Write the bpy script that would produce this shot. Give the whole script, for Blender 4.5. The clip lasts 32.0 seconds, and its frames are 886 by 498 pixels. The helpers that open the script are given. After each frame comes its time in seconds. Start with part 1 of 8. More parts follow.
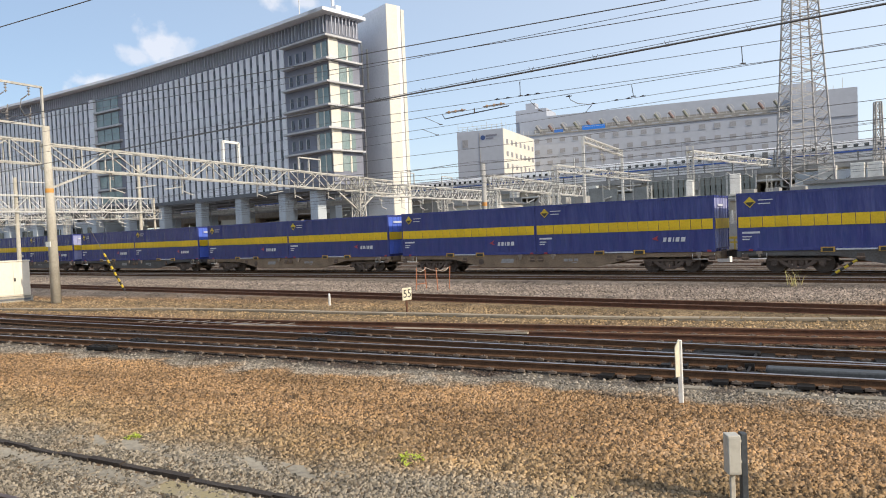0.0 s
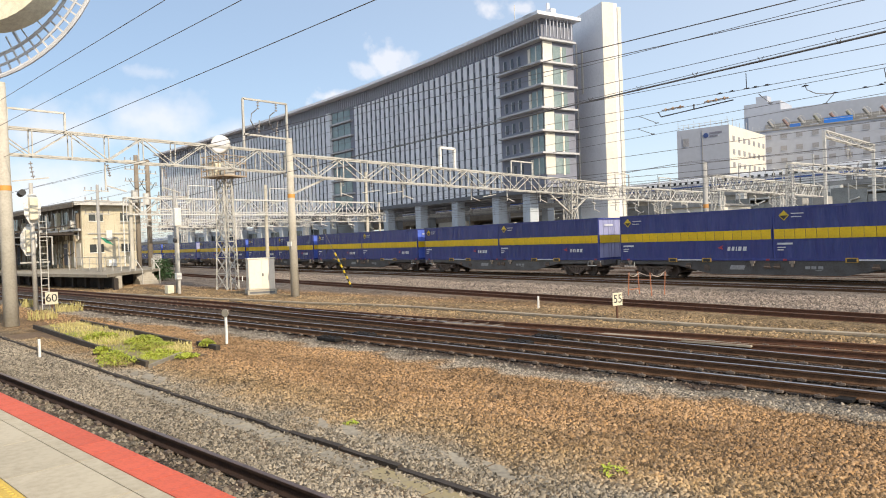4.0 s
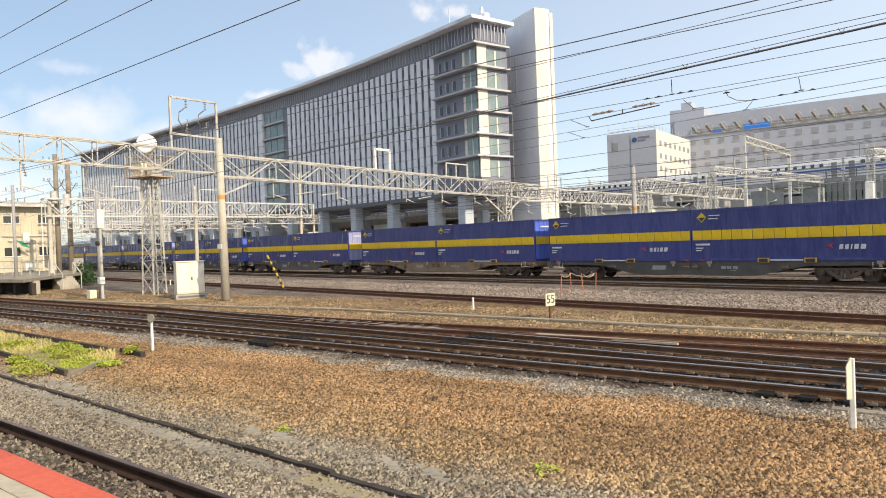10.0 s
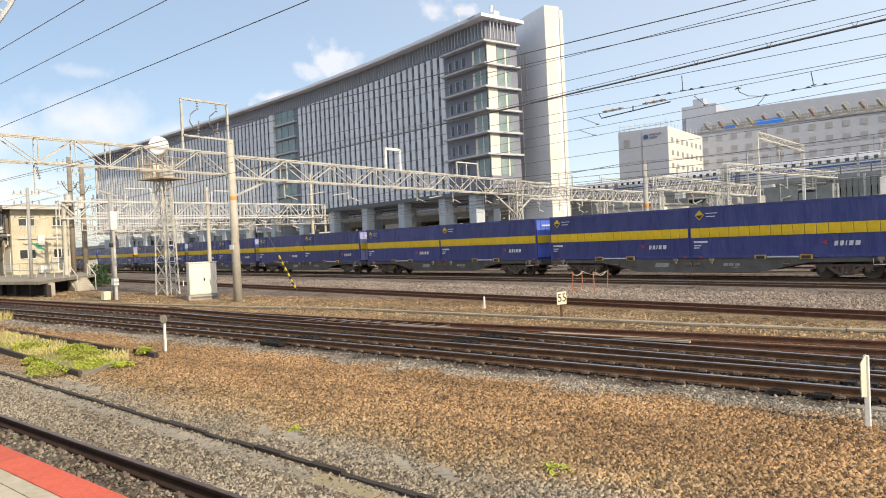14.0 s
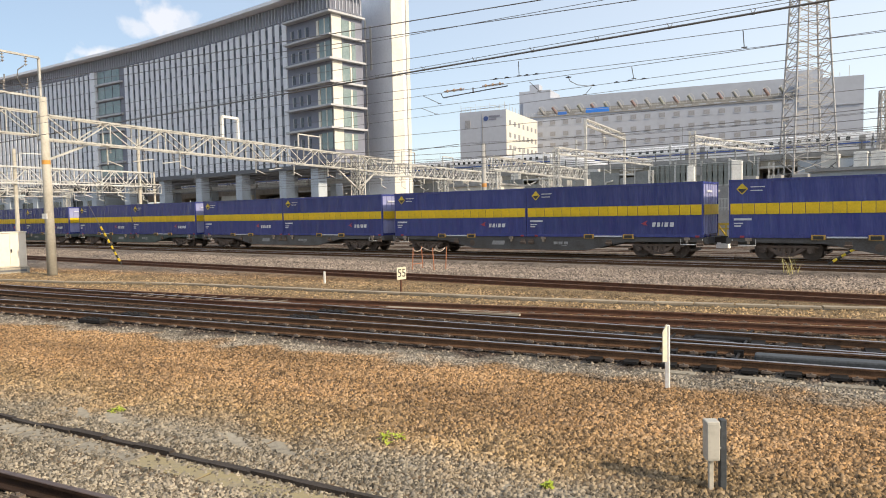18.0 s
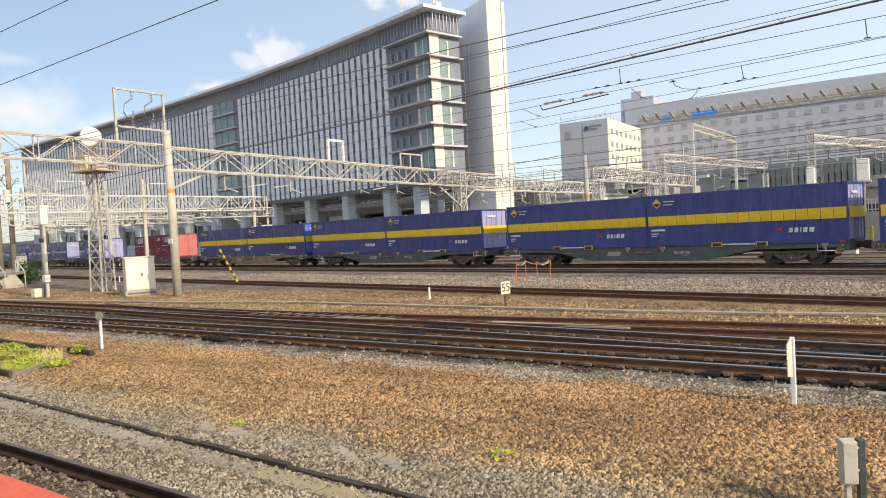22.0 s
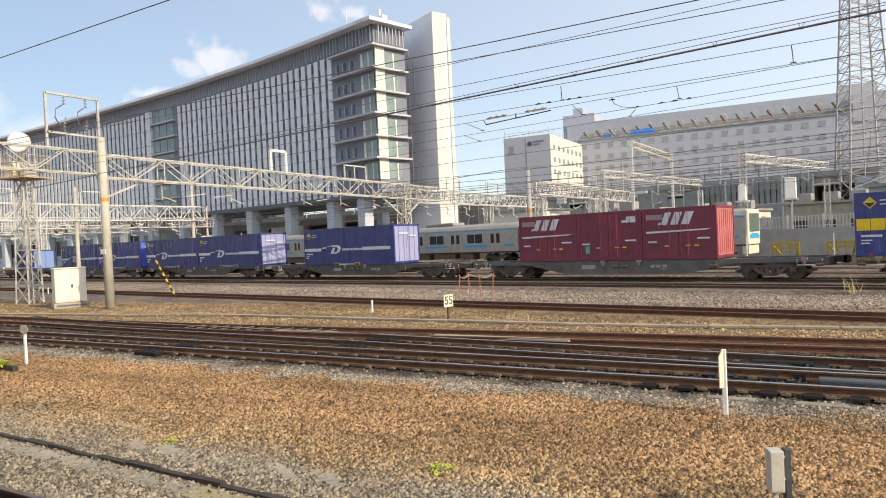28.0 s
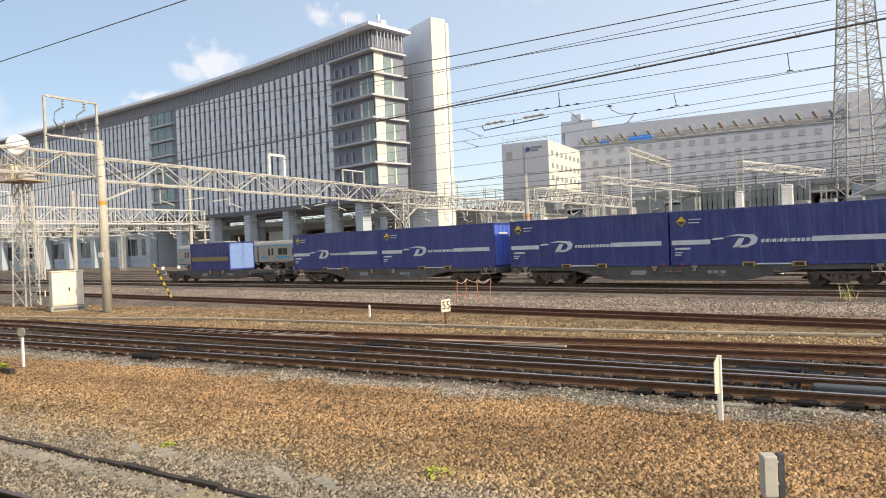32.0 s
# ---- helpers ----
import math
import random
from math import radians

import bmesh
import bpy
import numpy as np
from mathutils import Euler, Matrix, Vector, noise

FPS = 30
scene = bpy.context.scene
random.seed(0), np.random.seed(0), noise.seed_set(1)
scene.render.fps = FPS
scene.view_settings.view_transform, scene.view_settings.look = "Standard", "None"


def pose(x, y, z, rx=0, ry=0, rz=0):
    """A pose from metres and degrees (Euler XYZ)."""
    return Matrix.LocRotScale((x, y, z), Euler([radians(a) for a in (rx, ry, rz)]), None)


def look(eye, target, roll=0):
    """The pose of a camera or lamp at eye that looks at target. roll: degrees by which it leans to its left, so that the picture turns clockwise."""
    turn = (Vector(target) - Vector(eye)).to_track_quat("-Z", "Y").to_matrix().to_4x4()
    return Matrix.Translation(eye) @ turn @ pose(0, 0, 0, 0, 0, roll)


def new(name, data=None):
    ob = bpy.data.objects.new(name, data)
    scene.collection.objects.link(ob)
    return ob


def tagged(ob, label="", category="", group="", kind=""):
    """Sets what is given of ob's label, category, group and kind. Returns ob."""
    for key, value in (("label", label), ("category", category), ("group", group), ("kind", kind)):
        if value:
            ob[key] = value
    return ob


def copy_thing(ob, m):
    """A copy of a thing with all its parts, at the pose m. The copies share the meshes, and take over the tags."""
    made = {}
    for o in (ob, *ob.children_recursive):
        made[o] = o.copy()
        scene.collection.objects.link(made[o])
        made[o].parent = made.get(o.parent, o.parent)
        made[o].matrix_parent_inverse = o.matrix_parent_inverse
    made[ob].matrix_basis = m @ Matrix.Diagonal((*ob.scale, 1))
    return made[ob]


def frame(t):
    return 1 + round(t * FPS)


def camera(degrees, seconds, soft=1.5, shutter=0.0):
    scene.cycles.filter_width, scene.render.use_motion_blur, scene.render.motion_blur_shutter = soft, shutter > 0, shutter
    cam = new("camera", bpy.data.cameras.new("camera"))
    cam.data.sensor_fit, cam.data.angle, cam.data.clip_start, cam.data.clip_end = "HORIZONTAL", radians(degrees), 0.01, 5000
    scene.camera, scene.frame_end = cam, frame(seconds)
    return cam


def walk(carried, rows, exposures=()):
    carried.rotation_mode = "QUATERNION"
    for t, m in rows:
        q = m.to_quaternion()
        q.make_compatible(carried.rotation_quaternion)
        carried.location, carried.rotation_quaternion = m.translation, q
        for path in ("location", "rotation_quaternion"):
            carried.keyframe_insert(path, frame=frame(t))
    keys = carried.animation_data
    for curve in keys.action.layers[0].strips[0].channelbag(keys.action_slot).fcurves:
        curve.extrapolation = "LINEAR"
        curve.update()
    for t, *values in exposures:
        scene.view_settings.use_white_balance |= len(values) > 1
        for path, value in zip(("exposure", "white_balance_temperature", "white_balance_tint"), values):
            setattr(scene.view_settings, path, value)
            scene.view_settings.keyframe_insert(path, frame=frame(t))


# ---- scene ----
cam = camera(64.4, 32.0, 1.0)
PATH = [
    (0, (-0.532, -0.355, 2.518), (-1.436, 1.427, 2.464), -2.40),
    (0.5, (-0.455, -0.331, 2.5), (-1.601, 1.308, 2.456), -2.50),
    (1, (-0.433, -0.265, 2.5), (-1.689, 1.291, 2.465), -1.50),
    (1.5, (-0.444, -0.274, 2.495), (-1.726, 1.261, 2.461), -1.10),
    (2, (-0.442, -0.221, 2.505), (-1.752, 1.291, 2.473), -1.20),
    (2.5, (-0.418, -0.268, 2.501), (-1.746, 1.228, 2.475), -1.50),
    (3, (-0.489, -0.248, 2.503), (-1.855, 1.213, 2.478), -1.80),
    (3.5, (-0.481, -0.251, 2.513), (-1.872, 1.186, 2.489), -2.00),
    (5.5, (-0.486, -0.201, 2.513), (-1.866, 1.246, 2.491), -1.50),
    (6, (-0.497, -0.183, 2.51), (-1.873, 1.268, 2.488), -1.50),
    (6.5, (-0.461, -0.212, 2.501), (-1.825, 1.25, 2.479), -1.50),
    (7, (-0.487, -0.195, 2.502), (-1.804, 1.311, 2.481), -1.40),
    (7.5, (-0.514, -0.177, 2.501), (-1.777, 1.374, 2.478), -1.30),
    (8, (-0.503, -0.17, 2.502), (-1.723, 1.415, 2.479), -1.30),
    (8.5, (-0.494, -0.158, 2.493), (-1.697, 1.44, 2.467), -1.60),
    (9, (-0.491, -0.178, 2.5), (-1.697, 1.417, 2.474), -2.10),
    (9.5, (-0.5, -0.188, 2.5), (-1.732, 1.387, 2.475), -2.10),
    (10, (-0.498, -0.181, 2.505), (-1.751, 1.377, 2.481), -2.10),
    (10.5, (-0.486, -0.191, 2.501), (-1.739, 1.367, 2.477), -2.10),
    (11, (-0.467, -0.204, 2.5), (-1.72, 1.355, 2.477), -2.10),
    (11.5, (-0.471, -0.208, 2.506), (-1.722, 1.352, 2.483), -2.00),
    (12, (-0.454, -0.194, 2.506), (-1.706, 1.366, 2.484), -2.10),
    (12.5, (-0.442, -0.21, 2.498), (-1.693, 1.35, 2.482), -2.20),
    (13, (-0.43, -0.22, 2.5), (-1.689, 1.334, 2.489), -2.40),
    (13.5, (-0.468, -0.18, 2.507), (-1.743, 1.361, 2.496), -2.50),
    (15.5, (-0.488, -0.135, 2.499), (-1.76, 1.406, 2.413), -2.80),
    (16, (-0.474, -0.142, 2.505), (-1.642, 1.479, 2.418), -1.40),
    (16.5, (-0.421, -0.157, 2.494), (-1.356, 1.608, 2.404), -0.10),
    (17, (-0.41, -0.204, 2.496), (-1.261, 1.604, 2.406), -0.30),
    (17.5, (-0.431, -0.181, 2.493), (-1.292, 1.621, 2.385), -0.60),
    (18, (-0.409, -0.197, 2.495), (-1.316, 1.582, 2.386), -1.20),
    (18.5, (-0.409, -0.203, 2.487), (-1.346, 1.561, 2.38), -1.20),
    (19, (-0.414, -0.202, 2.494), (-1.355, 1.559, 2.387), -1.10),
    (19.5, (-0.411, -0.193, 2.5), (-1.35, 1.569, 2.394), -0.70),
    (20, (-0.388, -0.203, 2.494), (-1.327, 1.56, 2.391), -1.10),
    (20.5, (-0.405, -0.187, 2.485), (-1.357, 1.569, 2.385), -1.90),
    (21, (-0.436, -0.189, 2.496), (-1.511, 1.496, 2.413), -2.70),
    (21.5, (-0.433, -0.171, 2.5), (-1.563, 1.477, 2.426), -3.00),
    (22, (-0.437, -0.191, 2.498), (-1.592, 1.44, 2.441), -3.10),
    (22.5, (-0.427, -0.182, 2.489), (-1.582, 1.45, 2.442), -3.10),
    (23, (-0.419, -0.191, 2.497), (-1.574, 1.441, 2.454), -3.10),
    (23.5, (-0.414, -0.168, 2.501), (-1.568, 1.466, 2.462), -3.10),
    (24, (-0.428, -0.17, 2.493), (-1.581, 1.463, 2.454), -3.10),
    (24.5, (-0.43, -0.189, 2.501), (-1.583, 1.445, 2.463), -3.20),
    (25, (-0.425, -0.158, 2.499), (-1.57, 1.481, 2.461), -3.10),
    (25.5, (-0.424, -0.137, 2.494), (-1.54, 1.522, 2.457), -3.10),
    (27.5, (-0.426, -0.14, 2.5), (-1.463, 1.57, 2.471), -2.70),
    (28, (-0.421, -0.143, 2.499), (-1.443, 1.576, 2.47), -2.60),
    (28.5, (-0.402, -0.166, 2.506), (-1.422, 1.554, 2.476), -2.60),
    (29, (-0.395, -0.187, 2.503), (-1.415, 1.533, 2.482), -2.60),
    (29.5, (-0.396, -0.199, 2.504), (-1.415, 1.522, 2.487), -2.60),
    (30, (-0.401, -0.188, 2.502), (-1.42, 1.533, 2.485), -2.50),
    (30.5, (-0.406, -0.189, 2.495), (-1.424, 1.533, 2.479), -2.50),
    (31, (-0.401, -0.186, 2.498), (-1.418, 1.536, 2.481), -2.50),
    (31.5, (-0.394, -0.195, 2.506), (-1.411, 1.527, 2.49), -2.40),
    (32, (-0.39, -0.194, 2.5), (-1.406, 1.529, 2.485), -2.30),
]
EXPOSURES = [(0.0, 0.06, 6450, 10), (1.0, 0.12, 6500, 10), (3.5, 0.14, 6600, 10), (6.0, 0.2, 6800, 10), (32.0, 0.18, 6850, 10)]
walk(cam, [(t, look(eye, target, roll)) for t, eye, target, roll in PATH], EXPOSURES)

# ---- light ----
SUN_EL, SUN_AZ = 31.0, -11.0          # degrees: height, and turn from +x
world = bpy.data.worlds.new("world")
scene.world = world
world.use_nodes = True
wn, wl = world.node_tree.nodes, world.node_tree.links
wn.clear()
sky = wn.new("ShaderNodeTexSky")
sky.sky_type, sky.sun_disc = "NISHITA", False
sky.sun_elevation, sky.sun_rotation = radians(SUN_EL), radians(90 - SUN_AZ)
sky.air_density, sky.dust_density, sky.ozone_density = 1.0, 0.6, 1.6
w_out, w_bg = wn.new("ShaderNodeOutputWorld"), wn.new("ShaderNodeBackground")
w_tc, w_noise, w_mix, w_haze = wn.new("ShaderNodeTexCoord"), wn.new("ShaderNodeTexNoise"), wn.new("ShaderNodeMix"), wn.new("ShaderNodeMix")
w_noise.inputs["Scale"].default_value, w_noise.inputs["Detail"].default_value = 34, 9
wl.new(w_tc.outputs["Generated"], w_noise.inputs["Vector"])
w_haze.data_type = w_mix.data_type = "RGBA"
w_haze.inputs[0].default_value = 0.42
# the haze is brighter on the sun's side
w_sep, w_way, w_side = wn.new("ShaderNodeSeparateXYZ"), wn.new("ShaderNodeMapRange"), wn.new("ShaderNodeMix")
w_side.data_type = "RGBA"
wl.new(w_tc.outputs["Generated"], w_sep.inputs[0])
wl.new(w_sep.outputs[0], w_way.inputs[0])
w_way.inputs[1].default_value, w_way.inputs[2].default_value = -0.95, 0.25
w_side.inputs[6].default_value, w_side.inputs[7].default_value = (3.5, 4.7, 6.5, 1), (11.2, 12.0, 13.2, 1)
wl.new(w_way.outputs[0], w_side.inputs[0])
wl.new(w_side.outputs[2], w_haze.inputs[7])
wl.new(sky.outputs[0], w_haze.inputs[6])
w_sum = None
# clouds: direction, flatness, size, density
for way, flat, size, thick in (((-0.724, 0.643, 0.250), 1.2, 0.034, 0.62), ((-0.700, 0.667, 0.243), 1.6, 0.026, 0.45), ((-0.740, 0.628, 0.236), 1.5, 0.026, 0.5), ((-0.604, 0.734, 0.310), 2.0, 0.030, 0.6), ((-0.575, 0.757, 0.306), 2.4, 0.026, 0.55),
                               ((-0.780, 0.592, 0.202), 2.2, 0.030, 0.65), ((-0.765, 0.610, 0.205), 2.6, 0.020, 0.55), ((-0.898, 0.404, 0.170), 2.0, 0.095, 0.62), ((-0.945, 0.290, 0.150), 2.2, 0.10, 0.6), ((-0.95, 0.28, 0.07), 2.0, 0.15, 0.7), ((-0.86, 0.50, 0.15), 2.2, 0.07, 0.55), ((-0.893, 0.392, 0.228), 3.6, 0.035, 0.28), ((-0.36, 0.88, 0.33), 3.0, 0.05, 0.2),
                               ((-0.98, 0.1, 0.16), 2.5, 0.12, 0.25), ((0.5, 0.8, 0.4), 2.5, 0.2, 0.5), ((0.3, -0.8, 0.5), 2.0, 0.25, 0.6)):
    sub, mul, ln, ad, mr = wn.new("ShaderNodeVectorMath"), wn.new("ShaderNodeVectorMath"), wn.new("ShaderNodeVectorMath"), wn.new("ShaderNodeMath"), wn.new("ShaderNodeMapRange")
    sub.operation, mul.operation, ln.operation, ad.operation = "SUBTRACT", "MULTIPLY", "LENGTH", "MULTIPLY_ADD"
    sub.inputs[1].default_value, mul.inputs[1].default_value = Vector(way).normalized(), (1, 1, flat)
    wl.new(w_tc.outputs["Generated"], sub.inputs[0])
    wl.new(sub.outputs[0], mul.inputs[0])
    wl.new(mul.outputs[0], ln.inputs[0])
    ragged = 3.2 if size < 0.055 else 1.0
    ad.inputs[1].default_value = size * ragged
    wl.new(w_noise.outputs[0], ad.inputs[0])
    wl.new(ln.outputs["Value"], ad.inputs[2])
    mr.inputs[1].default_value, mr.inputs[2].default_value, mr.inputs[3].default_value, mr.inputs[4].default_value = size * (ragged * 0.5 + 0.15), size * (ragged * 0.5 + 0.9), thick, 0.0
    wl.new(ad.outputs[0], mr.inputs[0])
    if w_sum is None:
        w_sum = mr.outputs[0]
    else:
        mx = wn.new("ShaderNodeMath")
        mx.operation = "MAXIMUM"
        wl.new(w_sum, mx.inputs[0])
        wl.new(mr.outputs[0], mx.inputs[1])
        w_sum = mx.outputs[0]
wl.new(w_sum, w_mix.inputs[0])
wl.new(w_haze.outputs[2], w_mix.inputs[6])
w_mix.inputs[7].default_value = (7.7, 7.6, 7.9, 1)
wl.new(w_mix.outputs[2], w_bg.inputs[0])
w_bg.inputs[1].default_value = 0.125
wl.new(w_bg.outputs[0], w_out.inputs[0])
sun = new("sun", bpy.data.lights.new("sun", "SUN"))
sun.data.energy, sun.data.angle, sun.data.color = 4.2, radians(0.6), (1.0, 0.87, 0.68)
to_sun = Vector((math.cos(radians(SUN_EL)) * math.cos(radians(SUN_AZ)), math.cos(radians(SUN_EL)) * math.sin(radians(SUN_AZ)), math.sin(radians(SUN_EL))))
sun.matrix_world = look((0, 0, 60), Vector((0, 0, 60)) - to_sun)


# ---- materials ----
def mat(name, a, b=None, rough=0.6, metal=0.0, scale=3.0, bump=0.0, bscale=40.0, wear=0.5, spec=0.5, vary=0.0, emit=0.0):
    """Two tones mixed by large and small noise, with fine relief. vary: how far single objects differ in tone."""
    m = bpy.data.materials.new(name)
    m.use_nodes = True
    n, l = m.node_tree.nodes, m.node_tree.links
    p = n["Principled BSDF"]
    p.inputs["Roughness"].default_value, p.inputs["Metallic"].default_value = rough, metal
    p.inputs["Specular IOR Level"].default_value = spec
    b = b or tuple(v * 0.72 for v in a)
    tc = n.new("ShaderNodeTexCoord")
    big, small, ramp, mix = n.new("ShaderNodeTexNoise"), n.new("ShaderNodeTexNoise"), n.new("ShaderNodeMapRange"), n.new("ShaderNodeMix")
    big.inputs["Scale"].default_value, small.inputs["Scale"].default_value = scale, scale * 9
    big.inputs["Detail"].default_value = small.inputs["Detail"].default_value = 4
    add = n.new("ShaderNodeMath")
    add.operation = "ADD"
    for s in (big, small):
        l.new(tc.outputs["Object"], s.inputs["Vector"])
    l.new(big.outputs[0], add.inputs[0])
    l.new(small.outputs[0], add.inputs[1])
    ramp.inputs[1].default_value, ramp.inputs[2].default_value = 1.0 - wear * 0.3, 1.0 + wear * 0.3 + 0.15
    l.new(add.outputs[0], ramp.inputs[0])
    mix.data_type = "RGBA"
    mix.inputs[6].default_value, mix.inputs[7].default_value = (*a, 1), (*b, 1)
    l.new(ramp.outputs[0], mix.inputs[0])
    col = mix.outputs[2]
    if vary:
        info, hsv, mr = n.new("ShaderNodeObjectInfo"), n.new("ShaderNodeHueSaturation"), n.new("ShaderNodeMapRange")
        mr.inputs[3].default_value, mr.inputs[4].default_value = 1 - vary, 1 + vary
        l.new(info.outputs["Random"], mr.inputs[0])
        l.new(mr.outputs[0], hsv.inputs["Value"])
        l.new(col, hsv.inputs["Color"])
        col = hsv.outputs[0]
    l.new(col, p.inputs["Base Color"])
    if bump:
        bn, bp = n.new("ShaderNodeTexNoise"), n.new("ShaderNodeBump")
        bn.inputs["Scale"].default_value, bn.inputs["Detail"].default_value = bscale, 5
        bp.inputs["Strength"].default_value, bp.inputs["Distance"].default_value = bump, 0.02
        l.new(tc.outputs["Object"], bn.inputs["Vector"])
        l.new(bn.outputs[0], bp.inputs["Height"])
        l.new(bp.outputs[0], p.inputs["Normal"])
    if emit:
        p.inputs["Emission Color"].default_value, p.inputs["Emission Strength"].default_value = (*a, 1), emit
    return m


def ballast(name, island):
    """Crushed stone: rust-stained between the tracks, greyer beside the rails, patchy at the borders."""
    m = bpy.data.materials.new(name)
    m.use_nodes = True
    n, l = m.node_tree.nodes, m.node_tree.links
    p = n["Principled BSDF"]
    p.inputs["Roughness"].default_value = 0.92
    p.inputs["Specular IOR Level"].default_value = 0.25
    geo, sep, no, ma, ramp = n.new("ShaderNodeNewGeometry"), n.new("ShaderNodeSeparateXYZ"), n.new("ShaderNodeTexNoise"), n.new("ShaderNodeMath"), n.new("ShaderNodeValToRGB")
    l.new(geo.outputs["Position"], sep.inputs[0])
    l.new(geo.outputs["Position"], no.inputs["Vector"])
    no.inputs["Scale"].default_value, no.inputs["Detail"].default_value = 0.9, 6
    ma.operation, ma.inputs[1].default_value = "MULTIPLY_ADD", 2.6
    l.new(no.outputs[0], ma.inputs[0])
    l.new(sep.outputs["Y"], ma.inputs[2])
    mr = n.new("ShaderNodeMapRange")
    mr.inputs[1].default_value, mr.inputs[2].default_value = 0.0, 40.0
    l.new(ma.outputs[0], mr.inputs[0])
    l.new(mr.outputs[0], ramp.inputs[0])
    rose = (0.30, 0.238, 0.19, 1)
    grey, pale, tan, brown, dark = (0.285, 0.24, 0.175, 1), (0.31, 0.265, 0.205, 1), (0.36, 0.24, 0.117, 1), (0.345, 0.202, 0.090, 1), (0.08, 0.05, 0.034, 1)
    stops = [(0.0, dark), (0.112, dark), (0.134, grey), (0.180, grey), (0.205, tan), (0.24, brown), (0.296, brown), (0.308, pale), (0.318, pale), (0.33, dark), (0.42, dark), (0.455, brown), (0.50, tan), (0.58, tan), (0.61, brown), (0.66, rose), (0.9, rose)]
    # beyond the siding the stones are stained a dull rose-brown
    r = ramp.color_ramp
    r.elements[0].color = stops[0][1]
    r.elements[1].position, r.elements[1].color = stops[-1][0], stops[-1][1]
    for pos, c in stops[1:-1]:
        r.elements.new(pos).color = c
    hsv = n.new("ShaderNodeHueSaturation")
    tone = n.new("ShaderNodeMix")
    tone.data_type = "RGBA"
    tone.inputs[7].default_value = (0.30, 0.265, 0.225, 1)
    l.new(ramp.outputs[0], tone.inputs[6])
    l.new(tone.outputs[2], hsv.inputs["Color"])
    pick, keep = n.new("ShaderNodeMath"), n.new("ShaderNodeMath")
    pick.operation, pick.inputs[1].default_value = "PINGPONG", 0.043
    keep.operation, keep.inputs[1].default_value = "MULTIPLY", 6.0
    l.new(pick.outputs[0], keep.inputs[0])
    l.new(keep.outputs[0], tone.inputs[0])
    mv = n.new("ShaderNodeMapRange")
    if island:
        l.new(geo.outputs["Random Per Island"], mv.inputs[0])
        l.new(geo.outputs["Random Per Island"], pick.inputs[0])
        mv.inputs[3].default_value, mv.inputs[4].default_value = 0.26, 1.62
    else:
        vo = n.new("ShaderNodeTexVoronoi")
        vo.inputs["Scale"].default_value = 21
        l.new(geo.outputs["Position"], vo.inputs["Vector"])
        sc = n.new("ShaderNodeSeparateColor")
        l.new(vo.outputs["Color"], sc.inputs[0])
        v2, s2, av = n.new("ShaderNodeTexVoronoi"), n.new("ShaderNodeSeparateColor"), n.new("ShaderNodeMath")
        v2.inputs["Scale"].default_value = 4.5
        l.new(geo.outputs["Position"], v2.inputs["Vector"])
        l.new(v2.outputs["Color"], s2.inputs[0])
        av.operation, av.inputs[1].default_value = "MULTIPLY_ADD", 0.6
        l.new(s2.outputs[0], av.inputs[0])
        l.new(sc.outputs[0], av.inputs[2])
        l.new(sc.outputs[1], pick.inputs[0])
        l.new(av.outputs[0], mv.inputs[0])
        # range reaches lower than the stones', painting gap shade and dirt into the ground
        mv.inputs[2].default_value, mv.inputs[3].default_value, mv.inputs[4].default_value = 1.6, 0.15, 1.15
        bp = n.new("ShaderNodeBump")
        bp.inputs["Strength"].default_value, bp.inputs["Distance"].default_value = 1.0, 0.05
        bp.invert = True
        l.new(vo.outputs["Distance"], bp.inputs["Height"])
        l.new(bp.outputs[0], p.inputs["Normal"])
    # broad stains, a few metres across, drawn out along the tracks
    stain, smap, smr, smul = n.new("ShaderNodeTexNoise"), n.new("ShaderNodeMapping"), n.new("ShaderNodeMapRange"), n.new("ShaderNodeMath")
    smap.inputs["Scale"].default_value = (0.28, 0.8, 1.0)
    stain.inputs["Scale"].default_value, stain.inputs["Detail"].default_value = 1.0, 5
    smr.inputs[1].default_value, smr.inputs[2].default_value, smr.inputs[3].default_value, smr.inputs[4].default_value = 0.32, 0.66, 0.74, 1.18
    l.new(geo.outputs["Position"], smap.inputs["Vector"])
    l.new(smap.outputs[0], stain.inputs["Vector"])
    l.new(stain.outputs[0], smr.inputs[0])
    smul.operation = "MULTIPLY"
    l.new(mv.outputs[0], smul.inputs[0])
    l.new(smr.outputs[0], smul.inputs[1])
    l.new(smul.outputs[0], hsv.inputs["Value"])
    l.new(hsv.outputs[0], p.inputs["Base Color"])
    return m


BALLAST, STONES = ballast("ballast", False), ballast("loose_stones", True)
RAIL_DARK = mat("dark_brown_rail", (0.14, 0.08, 0.047), (0.075, 0.044, 0.028), 0.9, 0.0, 6, 0.3, spec=0.1)
RAIL_SIDE = mat("rusty_rail", (0.15, 0.066, 0.036), (0.075, 0.036, 0.022), 0.8, 0.2, 6, 0.3)
RAIL_TOP = mat("worn_rail_top", (0.48, 0.46, 0.46), (0.26, 0.22, 0.21), 0.35, 0.85, 5)
RAIL_PLAT = mat("dark_platform_rail", (0.06, 0.036, 0.026), (0.035, 0.023, 0.018), 0.8, 0.1, 6, 0.3, spec=0.2)
CLIP = mat("dusty_rail_clip", (0.19, 0.15, 0.12), (0.10, 0.075, 0.06), 0.8, 0, 8)
SLEEPER = mat("sleeper", (0.12, 0.085, 0.062), (0.07, 0.05, 0.038), 0.9, 0, 4, 0.6, 30, vary=0.25)
